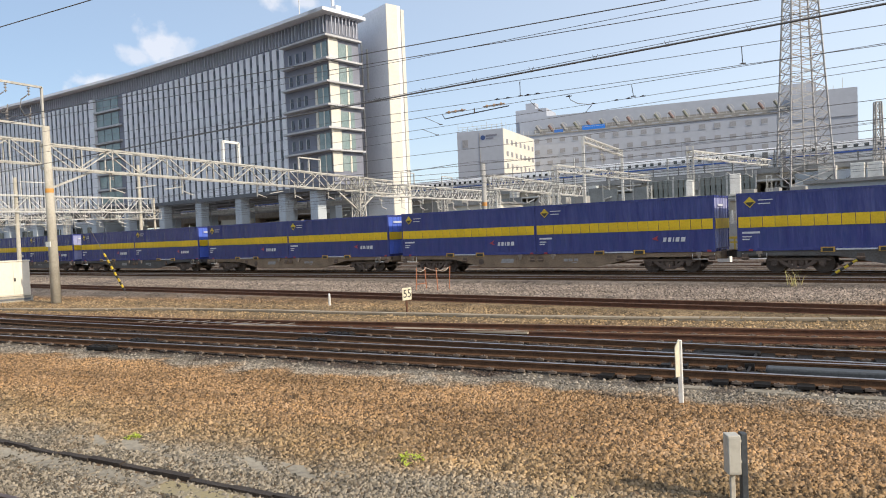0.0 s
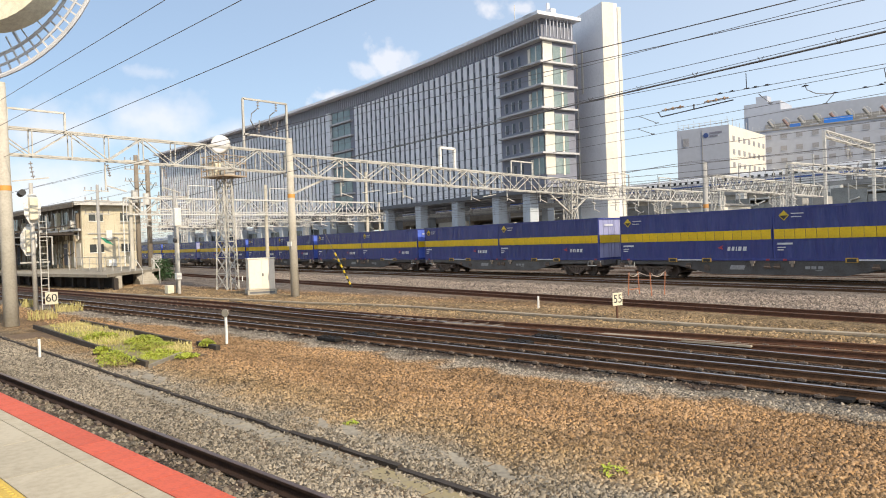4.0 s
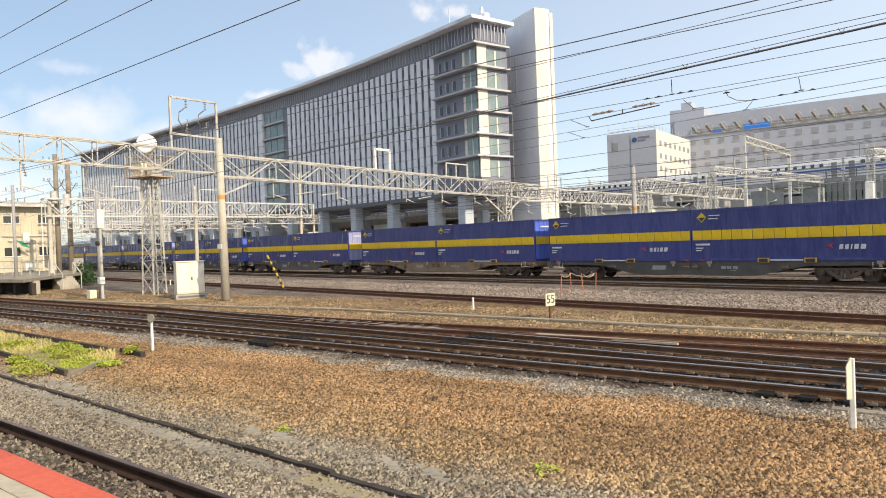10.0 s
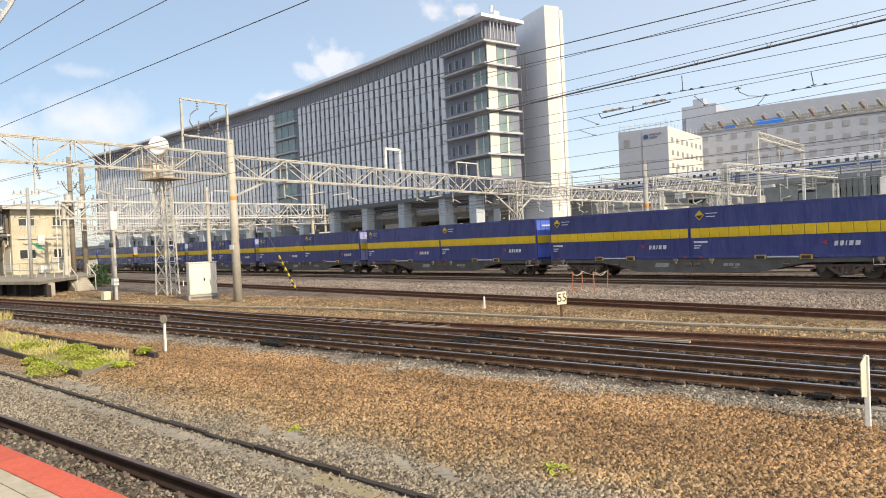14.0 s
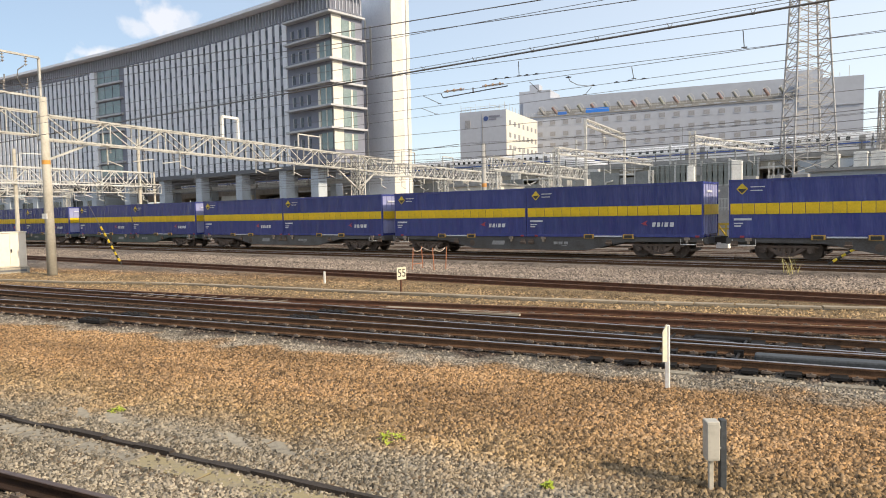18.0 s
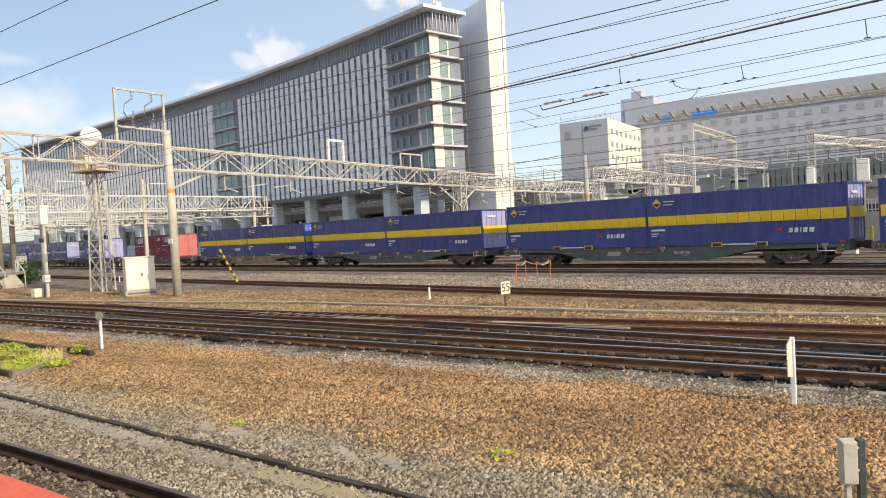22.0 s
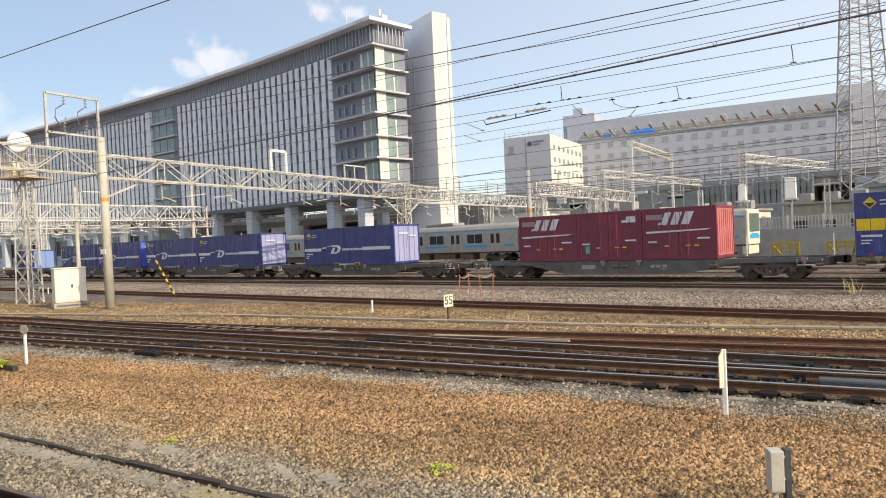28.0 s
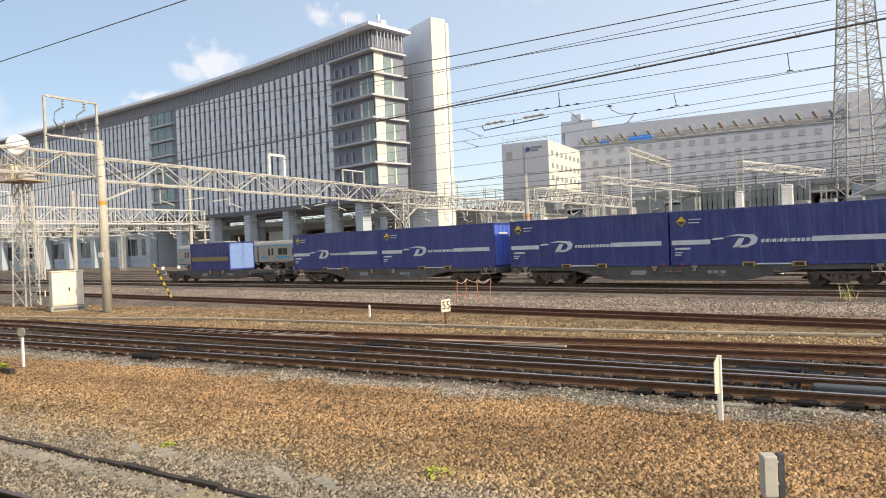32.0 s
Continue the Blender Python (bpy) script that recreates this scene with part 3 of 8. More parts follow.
def container_shell(L, H, corr, m):
    """Pieces of a container's case: (name, mesh, place). Side walls have shallow upright ribs; ends are parts of their own."""
    h, z0, z1 = L / 2, 0.12, H - 0.1
    n = int(L / 0.28)
    out = []
    for side in (-1, 1):
        b = Build()
        for i in range(2 * n + 1):
            x = -h + 0.08 + (L - 0.16) * i / (2 * n)
            wave = 0.008 * math.sin(x * 2.3 + side) + 0.006 * math.sin(x * 5.1) + 0.005 * math.sin(x * 9.7 + 1) - 0.004
            y = side * (1.219 + wave * 0.5 + (corr if i % 2 else -corr))
            b.v += [(x, y, z0), (x, y + side * wave * 0.7, (z0 + z1) / 2), (x, y, z1)]
        for i in range(2 * n):
            for j in (0, 1):
                a = 3 * i + j
                b.f.append((a, a + 3, a + 4, a + 1) if side < 0 else (a, a + 1, a + 4, a + 3))
        out.append(("side_wall", b.mesh("side_wall", m), pose(0, 0, 0)))
    out.append(("roof", Build().box(-h + 0.03, h - 0.03, -1.2, 1.2, H - 0.09, H - 0.03).mesh("roof", m), pose(0, 0, 0)))
    post = Build().box(0, 0.1, 0, 0.1, 0.12, H - 0.116).mesh("corner_post", m)
    for x in (-h, h - 0.1):
        for y in (-1.245, 1.145):
            out.append(("corner_post", post, pose(x, y, 0)))
    top = Build().box(-h + 0.145, h - 0.145, 0, 0.09, H - 0.11, H).mesh("top_rail", m)
    low = Build().box(-h + 0.145, h - 0.145, 0, 0.09, 0, 0.14).mesh("bottom_rail", m)
    for y in (-1.245, 1.155):
        out += [("top_rail", top, pose(0, y, 0)), ("bottom_rail", low, pose(0, y, 0))]
    cap = Build().box(0, 0.08, -1.1, 1.1, H - 0.11, H).mesh("end_rail", m)
    foot = Build().box(0, 0.08, -1.1, 1.1, 0, 0.14).mesh("end_rail", m)
    for x in (-h, h - 0.08):
        out += [("end_rail", cap, pose(x, 0, 0)), ("end_rail", foot, pose(x, 0, 0))]
    return out


OCHRE = mat("ochre_pocket_paint", (0.55, 0.33, 0.06), (0.38, 0.23, 0.05), 0.6)
POCKET = Build().box(-0.27, 0.27, -1.27, -1.244, -0.08, 0.135).mesh("fork_pocket", OCHRE)
POCKET_BAR = Build().box(-0.74, 0.74, -1.258, -1.243, 0.0, 0.065).mesh("pocket_bar", LOGO)
POCKET_HOLE = Build().box(-0.2, 0.2, -1.275, -1.245, -0.06, 0.09).mesh("pocket_opening", BLACK)
RED_TAG = Build().box(-0.09, 0.09, -1.256, -1.244, 0.0, 0.09).mesh("red_tag", LOGO_RED)


def case(c, pieces, pockets=True):
    for name, me, at in pieces:
        part(name, me, None, c, at=at)
    if pockets:
        for x in (-1.05, 1.05):
            pk = part("fork_pocket", POCKET, None, c, "ochre-edged fork pocket", pose(x, 0, 0))
            part("pocket_opening", POCKET_HOLE, None, pk)
        for x in (-4.1, 4.4):
            part("red_tag", RED_TAG, None, c, "small red tag", pose(x, 0, 0))
        part("pocket_bar", POCKET_BAR, None, c, "pale bar between the fork pockets")


def container_end(L, H, side, ribs):
    b = Build()
    x0 = side * (L / 2 - 0.035)
    x1 = side * (L / 2 - 0.075)
    b.box(min(x0, x1), max(x0, x1), -1.145, 1.145, 0.14, H - 0.11)
    xb = side * (L / 2 - 0.012)
    if ribs:
        for k in range(8):
            y = -1.0 + k * 2.0 / 7
            b.box(min(x0, xb), max(x0, xb), y - 0.05, y + 0.05, 0.2, H - 0.18)
    else:
        b.box(min(x0, xb), max(x0, xb), -0.03, 0.03, 0.15, H - 0.12)
    return b


def lock_bars(door, L, H, side, m):
    """Four upright lock bars on an end door."""
    key = (L, H, "lock", m.name)
    if key not in ENDS:
        ENDS[key] = Build().tube((0, 0, 0.16), (0, 0, H - 0.13), 0.022, 6).box(-0.02, 0.02, -0.02, 0.16, 0.9, 0.94).mesh("lock_bar", m)
    for y in (-0.75, -0.28, 0.28, 0.75):
        part("lock_bar", ENDS[key], None, door, at=pose(side * (L / 2 - 0.012), y, 0))


def castings(c, L, H, m):
    """The corner castings of a container, all but the far lower pair."""
    me = Build().box(0, 0.15, 0, 0.15, 0, 0.12).mesh("corner_casting", m)
    for x in (-L / 2 - 0.006, L / 2 - 0.144):
        for y in (-1.251, 1.101):
            for z in (-0.004, H - 0.116) if y < 0 else (H - 0.116,):
                part("corner_casting", me, None, c, at=pose(x, y, z))


L31, H31 = 9.33, 2.60
SHELL31 = container_shell(L31, H31, 0.003, NAVY)
BAND_MESH = Build().box(0, 0.488, -1.249, -1.234, 1.05, 1.53).mesh("band_panel", BAND)
DIAMOND = Build().prism([(-0.25, -1.249, 0), (0, -1.249, -0.25), (0.25, -1.249, 0), (0, -1.249, 0.25)], (0, 0.012, 0)).mesh("hazard_diamond", YELLOW)
DIAMOND_IN = Build().prism([(-0.2, -1.253, 0), (0, -1.253, -0.2), (0.2, -1.253, 0)], (0, 0.01, 0)).mesh("diamond_mark", BLACK)
SMALL = Build().box(0.35, 0.95, -1.249, -1.24, 0.06, 0.10).box(0.35, 0.85, -1.249, -1.24, -0.10, -0.06).mesh("small_print", LOGO)
CODE = Build().box(0, 0.75, -1.249, -1.24, 0, 0.09).box(0, 0.4, -1.249, -1.24, -0.16, -0.11).box(0, 0.3, -1.249, -1.24, -0.28, -0.23).mesh("code_print", LOGO)


def letter_bars(widths, h, gap):
    """Plain slanted bars in place of a maker's name."""
    b, x = Build(), 0.0
    for w in widths:
        b.prism([(x, -1.249, 0), (x + w, -1.249, 0), (x + w + 0.03, -1.249, h), (x + 0.03, -1.249, h)], (0, 0.013, 0))
        x += w + gap
    return b


NAME_A = letter_bars((0.15, 0.14, 0.05, 0.17, 0.19), 0.21, 0.085).mesh("name_print", LOGO)
WING = Build().prism([(0.1, -1.249, 0.12), (0.42, -1.249, 0.26), (0.34, -1.249, 0.14), (0.42, -1.249, 0.02), (0.25, -1.249, 0.06)], (0, 0.013, 0)).mesh("winged_mark", LOGO_RED)
ENDS = {}


def end_mesh(L, H, side, ribs, m):
    key = (L, H, side, ribs, m.name)
    if key not in ENDS:
        ENDS[key] = container_end(L, H, side, ribs).mesh("end_door", m)
    return ENDS[key]


def striped_container(pale):
    c = empty("freight_container", label="navy blue freight container with a yellow band, " + ("pale end doors" if pale else "blue end doors"), category="shipping container", group="striped containers on the freight train")
    case(c, SHELL31)
    castings(c, L31, H31, NAVY)
    for i in range(18):
        part("band_panel", BAND_MESH, None, c, "yellow band panel", pose(-4.6 + i * 0.512, 0, 0))
    d = part("hazard_diamond", DIAMOND, None, c, "yellow and black diamond sign", pose(-4.1, 0, 2.18))
    part("diamond_mark", DIAMOND_IN, None, d)
    part("small_print", SMALL, None, c, at=pose(-4.1, 0, 2.18))
    part("code_print", CODE, None, c, at=pose(-4.45, 0, 0.78))
    part("name_print", NAME_A, None, c, "white block lettering bars", pose(2.25, 0, 0.5))
    part("winged_mark", WING, None, c, "small red winged mark", pose(1.6, 0, 0.54))
    for side in (-1, 1):
        e = part("end_door", end_mesh(L31, H31, side, False, PALE_END if pale else NAVY_END), None, c)
        lock_bars(e, L31, H31, side, PALE_END if pale else NAVY_END)
        yb = Build().box(min(side * 4.69, side * 4.702), max(side * 4.69, side * 4.702), -1.14, 1.14, 1.05, 1.53)
        part("end_band", yb, BAND, e, "yellow band across the end")
        nb = Build().box(min(side * 4.69, side * 4.702), max(side * 4.69, side * 4.702), -0.7, 0.1, 2.1, 2.2)
        part("end_lettering", nb, LOGO, e)
    return c


BAR_L = Build().box(-4.6, -2.75, -1.249, -1.238, 0.98, 1.2).mesh("white_bar", LOGO)
BAR_R = Build().box(1.6, 4.3, -1.249, -1.238, 0.98, 1.2).mesh("white_bar", LOGO)
SWOOSH = Build().prism([(-1.75, -1.249, 0.78), (-1.1, -1.249, 0.78), (-0.72, -1.249, 0.95), (-0.62, -1.249, 1.2), (-0.8, -1.249, 1.36), (-1.5, -1.249, 1.40), (-2.1, -1.249, 1.30), (-1.5, -1.249, 1.32), (-1.0, -1.249, 1.24), (-0.9, -1.249, 1.1), (-1.05, -1.249, 0.93), (-1.35, -1.249, 0.88)], (0, 0.013, 0))
SWOOSH.prism([(-1.75, -1.249, 0.78), (-1.45, -1.249, 0.78), (-1.2, -1.249, 1.22), (-1.45, -1.249, 1.22)], (0, 0.0125, 0)).prism([(-2.7, -1.249, 1.16), (-2.1, -1.249, 1.2), (-2.2, -1.249, 1.28), (-2.6, -1.249, 1.25)], (0, 0.012, 0))
SWOOSH = SWOOSH.mesh("swoosh_mark", LOGO)
NAME_B = letter_bars((0.14, 0.14, 0.04, 0.15, 0.04, 0.13, 0.14, 0.04, 0.2, 0.13, 0.14, 0.15, 0.13), 0.15, 0.05).mesh("name_print", LOGO)


def blue_container(pale):
    c = empty("freight_container", label="royal blue freight container with a white swoosh and bars", category="shipping container", group="blue containers on the freight train")
    case(c, SHELL31)
    castings(c, L31, H31, NAVY)
    part("white_bar", BAR_L, None, c)
    part("white_bar", BAR_R, None, c)
    part("swoosh_mark", SWOOSH, None, c, "white swoosh mark")
    part("name_print", NAME_B, None, c, "white block lettering bars", pose(-0.5, 0, 0.99))
    d = part("hazard_diamond", DIAMOND, None, c, "yellow and black diamond sign", pose(-4.1, 0, 2.1))
    part("diamond_mark", DIAMOND_IN, None, d)
    part("small_print", SMALL, None, c, at=pose(-4.1, 0, 2.1))
    part("code_print", CODE, None, c, at=pose(-4.45, 0, 0.75))
    for side in (-1, 1):
        e = part("end_door", end_mesh(L31, H31, side, False, PALE_END if pale else NAVY_END), None, c)
        lock_bars(e, L31, H31, side, PALE_END if pale else NAVY_END)
        part("end_lettering", Build().box(min(side * 4.69, side * 4.702), max(side * 4.69, side * 4.702), -0.8, 0.1, 1.95, 2.05).box(min(side * 4.69, side * 4.702), max(side * 4.69, side * 4.702), 0.2, 0.9, 1.78, 1.86), LOGO, e)
    return c


L12, H12 = 3.66, 2.50
SHELL12 = container_shell(L12, H12, 0.004, MAROON)
SLANT = Build()
for x, w in ((-0.72, 0.42), (-0.24, 0.48), (0.3, 0.5)):
    SLANT.prism([(x - 0.14, -1.284, 1.68), (x + w - 0.26, -1.284, 1.68), (x + w, -1.284, 2.28), (x + 0.1, -1.284, 2.28)], (0, 0.014, 0))
SLANT.prism([(-1.0, -1.284, 1.68), (-0.8, -1.284, 1.68), (-0.75, -1.284, 1.8), (-0.95, -1.284, 1.8)], (0, 0.014, 0))
SLANT = SLANT.mesh("slanted_mark", LOGO)


def maroon_container(kind):
    c = empty("freight_container", label=("plain maroon twelve-foot container with side doors" if kind else "maroon twelve-foot container with a white slanted mark"), category="shipping container", group="maroon containers on the freight train")
    case(c, SHELL12, False)
    castings(c, L12, H12, MAROON)
    door = Build().box(-0.55, 0.0, -1.262, -1.236, 0.16, H12 - 0.13).box(0.02, 0.57, -1.262, -1.236, 0.16, H12 - 0.13)
    d = part("side_door", door, MAROON, c)
    bars = Build()
    for x in (-0.45, -0.1, 0.12, 0.47):
        bars.tube((x, -1.275, 0.2), (x, -1.275, H12 - 0.16), 0.018, 6)
    part("lock_bar", bars, MAROON, d)
    if kind:
        b = Build().prism([(0.75, -1.249, 1.9), (1.15, -1.249, 1.9), (1.15, -1.249, 2.2), (1.0, -1.249, 2.2), (1.0, -1.249, 2.02), (0.75, -1.249, 2.02)], (0, 0.013, 0)).box(1.2, 1.5, -1.249, -1.236, 1.9, 2.2)
        part("white_mark", b, LOGO, c)
        part("green_plate", Build().box(-1.35, -1.1, -1.249, -1.236, 0.35, 0.75), mat("green_plate", (0.12, 0.4, 0.25)), c, "small green and white plate")
    else:
        part("slanted_mark", SLANT, None, c, "white slanted owner mark")
        part("white_stripe", Build().prism([(-1.62, -1.282, 1.28), (1.3, -1.282, 1.37), (1.62, -1.282, 1.44), (-1.62, -1.282, 1.38)], (0, 0.012, 0)), LOGO, c)
        part("print_panel", Build().box(-1.62, -0.78, -1.249, -1.236, 1.95, 2.2), mat("faded_print", (0.36, 0.25, 0.28)), c)
    y = Build()
    for x in (-0.7, 0.35, 0.75):
        y.box(x, x + 0.22, -1.268, -1.256, 0.62, 0.68)
    part("yellow_marks", y, YELLOW, c)
    part("code_print", Build().box(0.9, 1.5, -1.249, -1.236, 0.95, 1.03).box(-1.55, -1.1, -1.249, -1.236, 0.82, 0.9), LOGO, c)
    for side in (-1, 1):
        part("end_door", end_mesh(L12, H12, side, True, MAROON_END), None, c, "ribbed light red end wall")
    return c


L20, H20 = 6.05, 2.35


def tail_container():
    c = empty("freight_container", label="weathered dark blue container with a tan stripe", category="shipping container")
    case(c, container_shell(L20, H20, 0.012, NAVY), False)
    castings(c, L20, H20, NAVY)
    part("tan_stripe", Build().box(-2.85, 2.85, -1.249, -1.236, 0.8, 1.15), mat("tan_stripe", (0.30, 0.22, 0.10)), c)
    for side in (-1, 1):
        part("end_door", end_mesh(L20, H20, side, False, mat("pale_blue_end", (0.20, 0.30, 0.56), (0.155, 0.235, 0.46), 0.5)), None, c, "pale blue end doors")
    return c


TRAIN = []                               # (thing, metres from the train's reference, height)
# how far each wagon's load stands off the even spacing
SHIFT = {0: -0.1, 1: -0.36, 2: 0.42, 3: 0.25, 5: -0.17, 6: -0.31, 7: 0.31, 8: 0.16, 9: -0.06, 10: -0.24, 11: 0.15, 12: 0.16, 14: -0.33}
rnd = random.Random(7)
FRAME_GREEN = mat("green_grey_wagon_frame", (0.10, 0.125, 0.11), (0.065, 0.08, 0.07), 0.7, 0.1, 1.6, 0.2)
first = {"grey": wagon(FRAME, "dark grey flat container wagon with black bogies"), "brown": wagon(FRAME_BROWN, "dusty brown flat container wagon with black bogies"), "green": wagon(FRAME_GREEN, "green-grey flat container wagon with dusty bogies")}
used = set()
loads = {}
for k in range(-4, 16):
    kind = {0: "brown", 1: "green", 12: "brown", 13: "brown", 2: "green"}.get(k) or rnd.choice(("grey", "brown", "grey"))
    kind = "grey" if k < 0 else kind
    w = first[kind] if kind not in used else copy_thing(first[kind], pose(0, 0, 0))
    used.add(kind)
    TRAIN.append((w, 20.0 * k + 9.36 + 0.5 * SHIFT.get(k, 0.0), 0.0))
    if k >= 0:
        for j in (0, 1):
            pale = j == 1 and k in (1, 2, 3, 4, 6, 10, 13)
            if pale not in loads:
                loads[pale] = c = striped_container(pale)
            else:
                c = copy_thing(loads[pale], pose(0, 0, 0))
            TRAIN.append((c, 20.0 * k + 4.68 + j * 9.36 + SHIFT.get(k, 0.0), 1.0))
for i in range(3):
    TRAIN.append((maroon_container(i == 1), -11.24 + (i - 1) * 3.69, 1.0))
blue = blue_container(True)
TRAIN.append((blue, -31.37, 1.0))
TRAIN.append((copy_thing(blue, pose(0, 0, 0)), -46.1, 1.0))
dark_end = blue_container(False)
TRAIN += [(dark_end, -55.53, 1.0), (copy_thing(dark_end, pose(0, 0, 0)), -66.0, 1.0), (copy_thing(dark_end, pose(0, 0, 0)), -75.36, 1.0)]
tail_w = copy_thing(first["grey"], pose(0, 0, 0))
TRAIN.append((tail_w, 20.0 * -5 + 9.36, 0.0))
TRAIN.append((tail_container(), -91.6, 1.0))
tail = empty("tail_marker", label="white round tail discs on the last wagon", category="tail marker")
for y in (-0.8, 0.8):
    part("tail_disc", Build().tube((0, y, 0), (0.05, y, 0), 0.16, 14), WHITE, tail)
    part("bracket", Build().box(-0.02, 0.03, y - 0.03, y + 0.03, -0.3, 0), IRON, tail)
TRAIN.append((tail, 20.0 * -5 - 0.4, 1.25))


# ---- parked commuter train ----
STEEL = mat("brushed_steel", (0.46, 0.42, 0.37), (0.36, 0.33, 0.29), 0.42, 0.45, 2, 0.1, 40)
SKY_BAND = mat("sky_blue_band", (0.05, 0.36, 0.62), (0.04, 0.3, 0.54), 0.45)
DARK_GLASS = mat("dark_glass", (0.04, 0.045, 0.045), (0.06, 0.065, 0.06), 0.08, 0, 1, spec=0.8)
ROOF_GREY = mat("roof_grey", (0.33, 0.32, 0.30), (0.23, 0.22, 0.205), 0.8, 0, 1.2, 0.2)
CAB_GLASS = mat("cab_glass", (0.12, 0.17, 0.145), (0.07, 0.10, 0.09), 0.4, 0, 2, spec=0.3)
EMU_Y = 20.0                              # metres behind the freight line's middle


def emu_car(front):
    c = empty("commuter_car", label="stainless steel commuter car with a sky-blue stripe" + (" and a driver's cab" if front else ""), category="train car", group="cars of the parked commuter train")
    L, W = 19.5, 1.4
    side = Build().prism([(-L / 2, -W, 1.05), (-L / 2, -W, 3.2), (-L / 2, -W + 0.12, 3.45), (-L / 2, -0.8, 3.66), (-L / 2, 0.8, 3.66), (-L / 2, W - 0.12, 3.45), (-L / 2, W, 3.2), (-L / 2, W, 1.05)], (L, 0, 0))
    part("body", side, STEEL, c)
    part("roof", Build().prism([(-L / 2 + 0.1, -1.25, 3.47), (-L / 2 + 0.1, -0.8, 3.69), (-L / 2 + 0.1, 0.8, 3.69), (-L / 2 + 0.1, 1.25, 3.47)], (L - 0.2, 0, 0)), ROOF_GREY, c)
    if front:
        ac = Build().box(-1.8, 1.8, -0.95, 0.95, 3.69, 3.98)
        part("cooling_unit", rounded(ac, 0.08, WHITE, "cooling_unit"), None, c, "white roof cooling unit")
    else:
        part("cooling_unit", rounded(Build().box(-1.8, 1.8, -0.95, 0.95, 3.69, 3.98), 0.08, ROOF_GREY, "cooling_unit"), None, c)
    band = Build()
    top = Build()
    top.box(-L / 2 + 0.05, L / 2 - 0.05, -W - 0.005, -W + 0.01, 3.02, 3.12)
    part("upper_stripe", top, SKY_BAND, c)
    doors = (-7.2, -2.4, 2.4, 7.2)
    for x in doors:
        d = part("door", Build().box(x - 0.65, x - 0.015, -W - 0.012, -W + 0.02, 1.08, 2.93).box(x + 0.015, x + 0.65, -W - 0.012, -W + 0.02, 1.08, 2.93), STEEL, c)
        for s in (-0.33, 0.33):
            part("door_window", Build().box(x + s - 0.19, x + s + 0.19, -W - 0.02, -W - 0.008, 1.85, 2.72), DARK_GLASS, d)
    for x0, x1 in ((-9.3, -8.2), (-6.2, -3.4), (-1.4, 1.4), (3.4, 6.2), (8.2, 9.3)):
        band.box(x0, x1, -W - 0.008, -W + 0.01, 1.5, 1.72)
        if x1 - x0 > 2:
            fr = part("window", Build().box(x0 + 0.45, x1 - 0.45, -W - 0.012, -W + 0.02, 1.86, 2.76), STEEL, c)
            xm = (x0 + x1) / 2
            for a, b2 in ((x0 + 0.5, xm - 0.03), (xm + 0.03, x1 - 0.5)):
                part("pane", Build().box(a, b2, -W - 0.02, -W - 0.008, 1.9, 2.72), DARK_GLASS, fr)
    part("stripe", band, SKY_BAND, c, "sky-blue waist stripe")
    part("underframe", Build().box(-L / 2 + 0.1, L / 2 - 0.1, -1.2, 1.2, 0.92, 1.05).box(-4.6, -1.2, -1.25, -0.2, 0.35, 0.9).box(-0.6, 2.2, -1.25, -0.2, 0.4, 0.9).box(2.8, 4.4, -1.25, -0.2, 0.35, 0.9), DUST, c)
    for x in (-6.9, 6.9):
        b = part("bogie", WM["bogie"], DUST, c, at=pose(x, 0, 0))
        for a in (-1.0, 1.0):
            part("wheelset", WM["axle"], IRON, b, at=pose(a, 0, 0.43))
    if front:
        x = L / 2
        f = part("cab_front", rounded(Build().box(x - 0.02, x + 0.22, -1.36, 1.36, 1.0, 3.6), 0.1, CREAM, "cab_front"), None, c, "cream moulded cab front")
        part("windscreen", Build().box(x + 0.21, x + 0.235, -1.15, -0.42, 1.95, 3.3).box(x + 0.21, x + 0.235, -0.36, 0.36, 1.95, 3.3).box(x + 0.21, x + 0.235, 0.42, 1.15, 1.95, 3.3), CAB_GLASS, f)
        part("cab_band", Build().box(x + 0.21, x + 0.232, -1.1, 1.1, 1.45, 1.85), SKY_BAND, f)
        for y in (-0.95, 0.95):
            part("headlight", Build().tube((x + 0.2, y, 1.8), (x + 0.25, y, 1.8), 0.1, 12), WHITE, f)
        part("skirt", Build().box(x - 0.3, x + 0.15, -1.2, 1.2, 0.35, 0.95), CREAM, c)
    return c


HEAD_S = -10.9
mid = emu_car(False)
lead = emu_car(True)
lead.matrix_basis = on_track(HEAD_S - 9.95, EMU_Y, 0.05)
mid.matrix_basis = on_track(HEAD_S - 29.8, EMU_Y, 0.05)
for i in (2, 3):
    copy_thing(mid, on_track(HEAD_S - 9.95 - 19.8 * i, EMU_Y, 0.05))

# ---- large office building ----
LEDGES = mat("grey_ledge", (0.50, 0.50, 0.51), (0.42, 0.42, 0.43), 0.6, 0, 0.4)
PANEL = mat("white_facade_panel", (0.79, 0.795, 0.825), (0.69, 0.695, 0.725), 0.6, 0, 0.35, 0.05, 10, vary=0.05)
# slate lightened towards blue, so distance haze is part of the colour
SLATE = mat("hazed_slate_cladding", (0.21, 0.22, 0.27), (0.17, 0.178, 0.22), 0.6, 0, 0.6, 0.1, 12)
SPANDREL = mat("grey_spandrel", (0.18, 0.19, 0.22), (0.15, 0.155, 0.18), 0.6, 0, 0.4)
# fins are paler and bluer to include the same distance haze
ATTIC = mat("hazed_grey_attic_fin", (0.44, 0.46, 0.52), (0.36, 0.375, 0.43), 0.6, 0, 0.5)
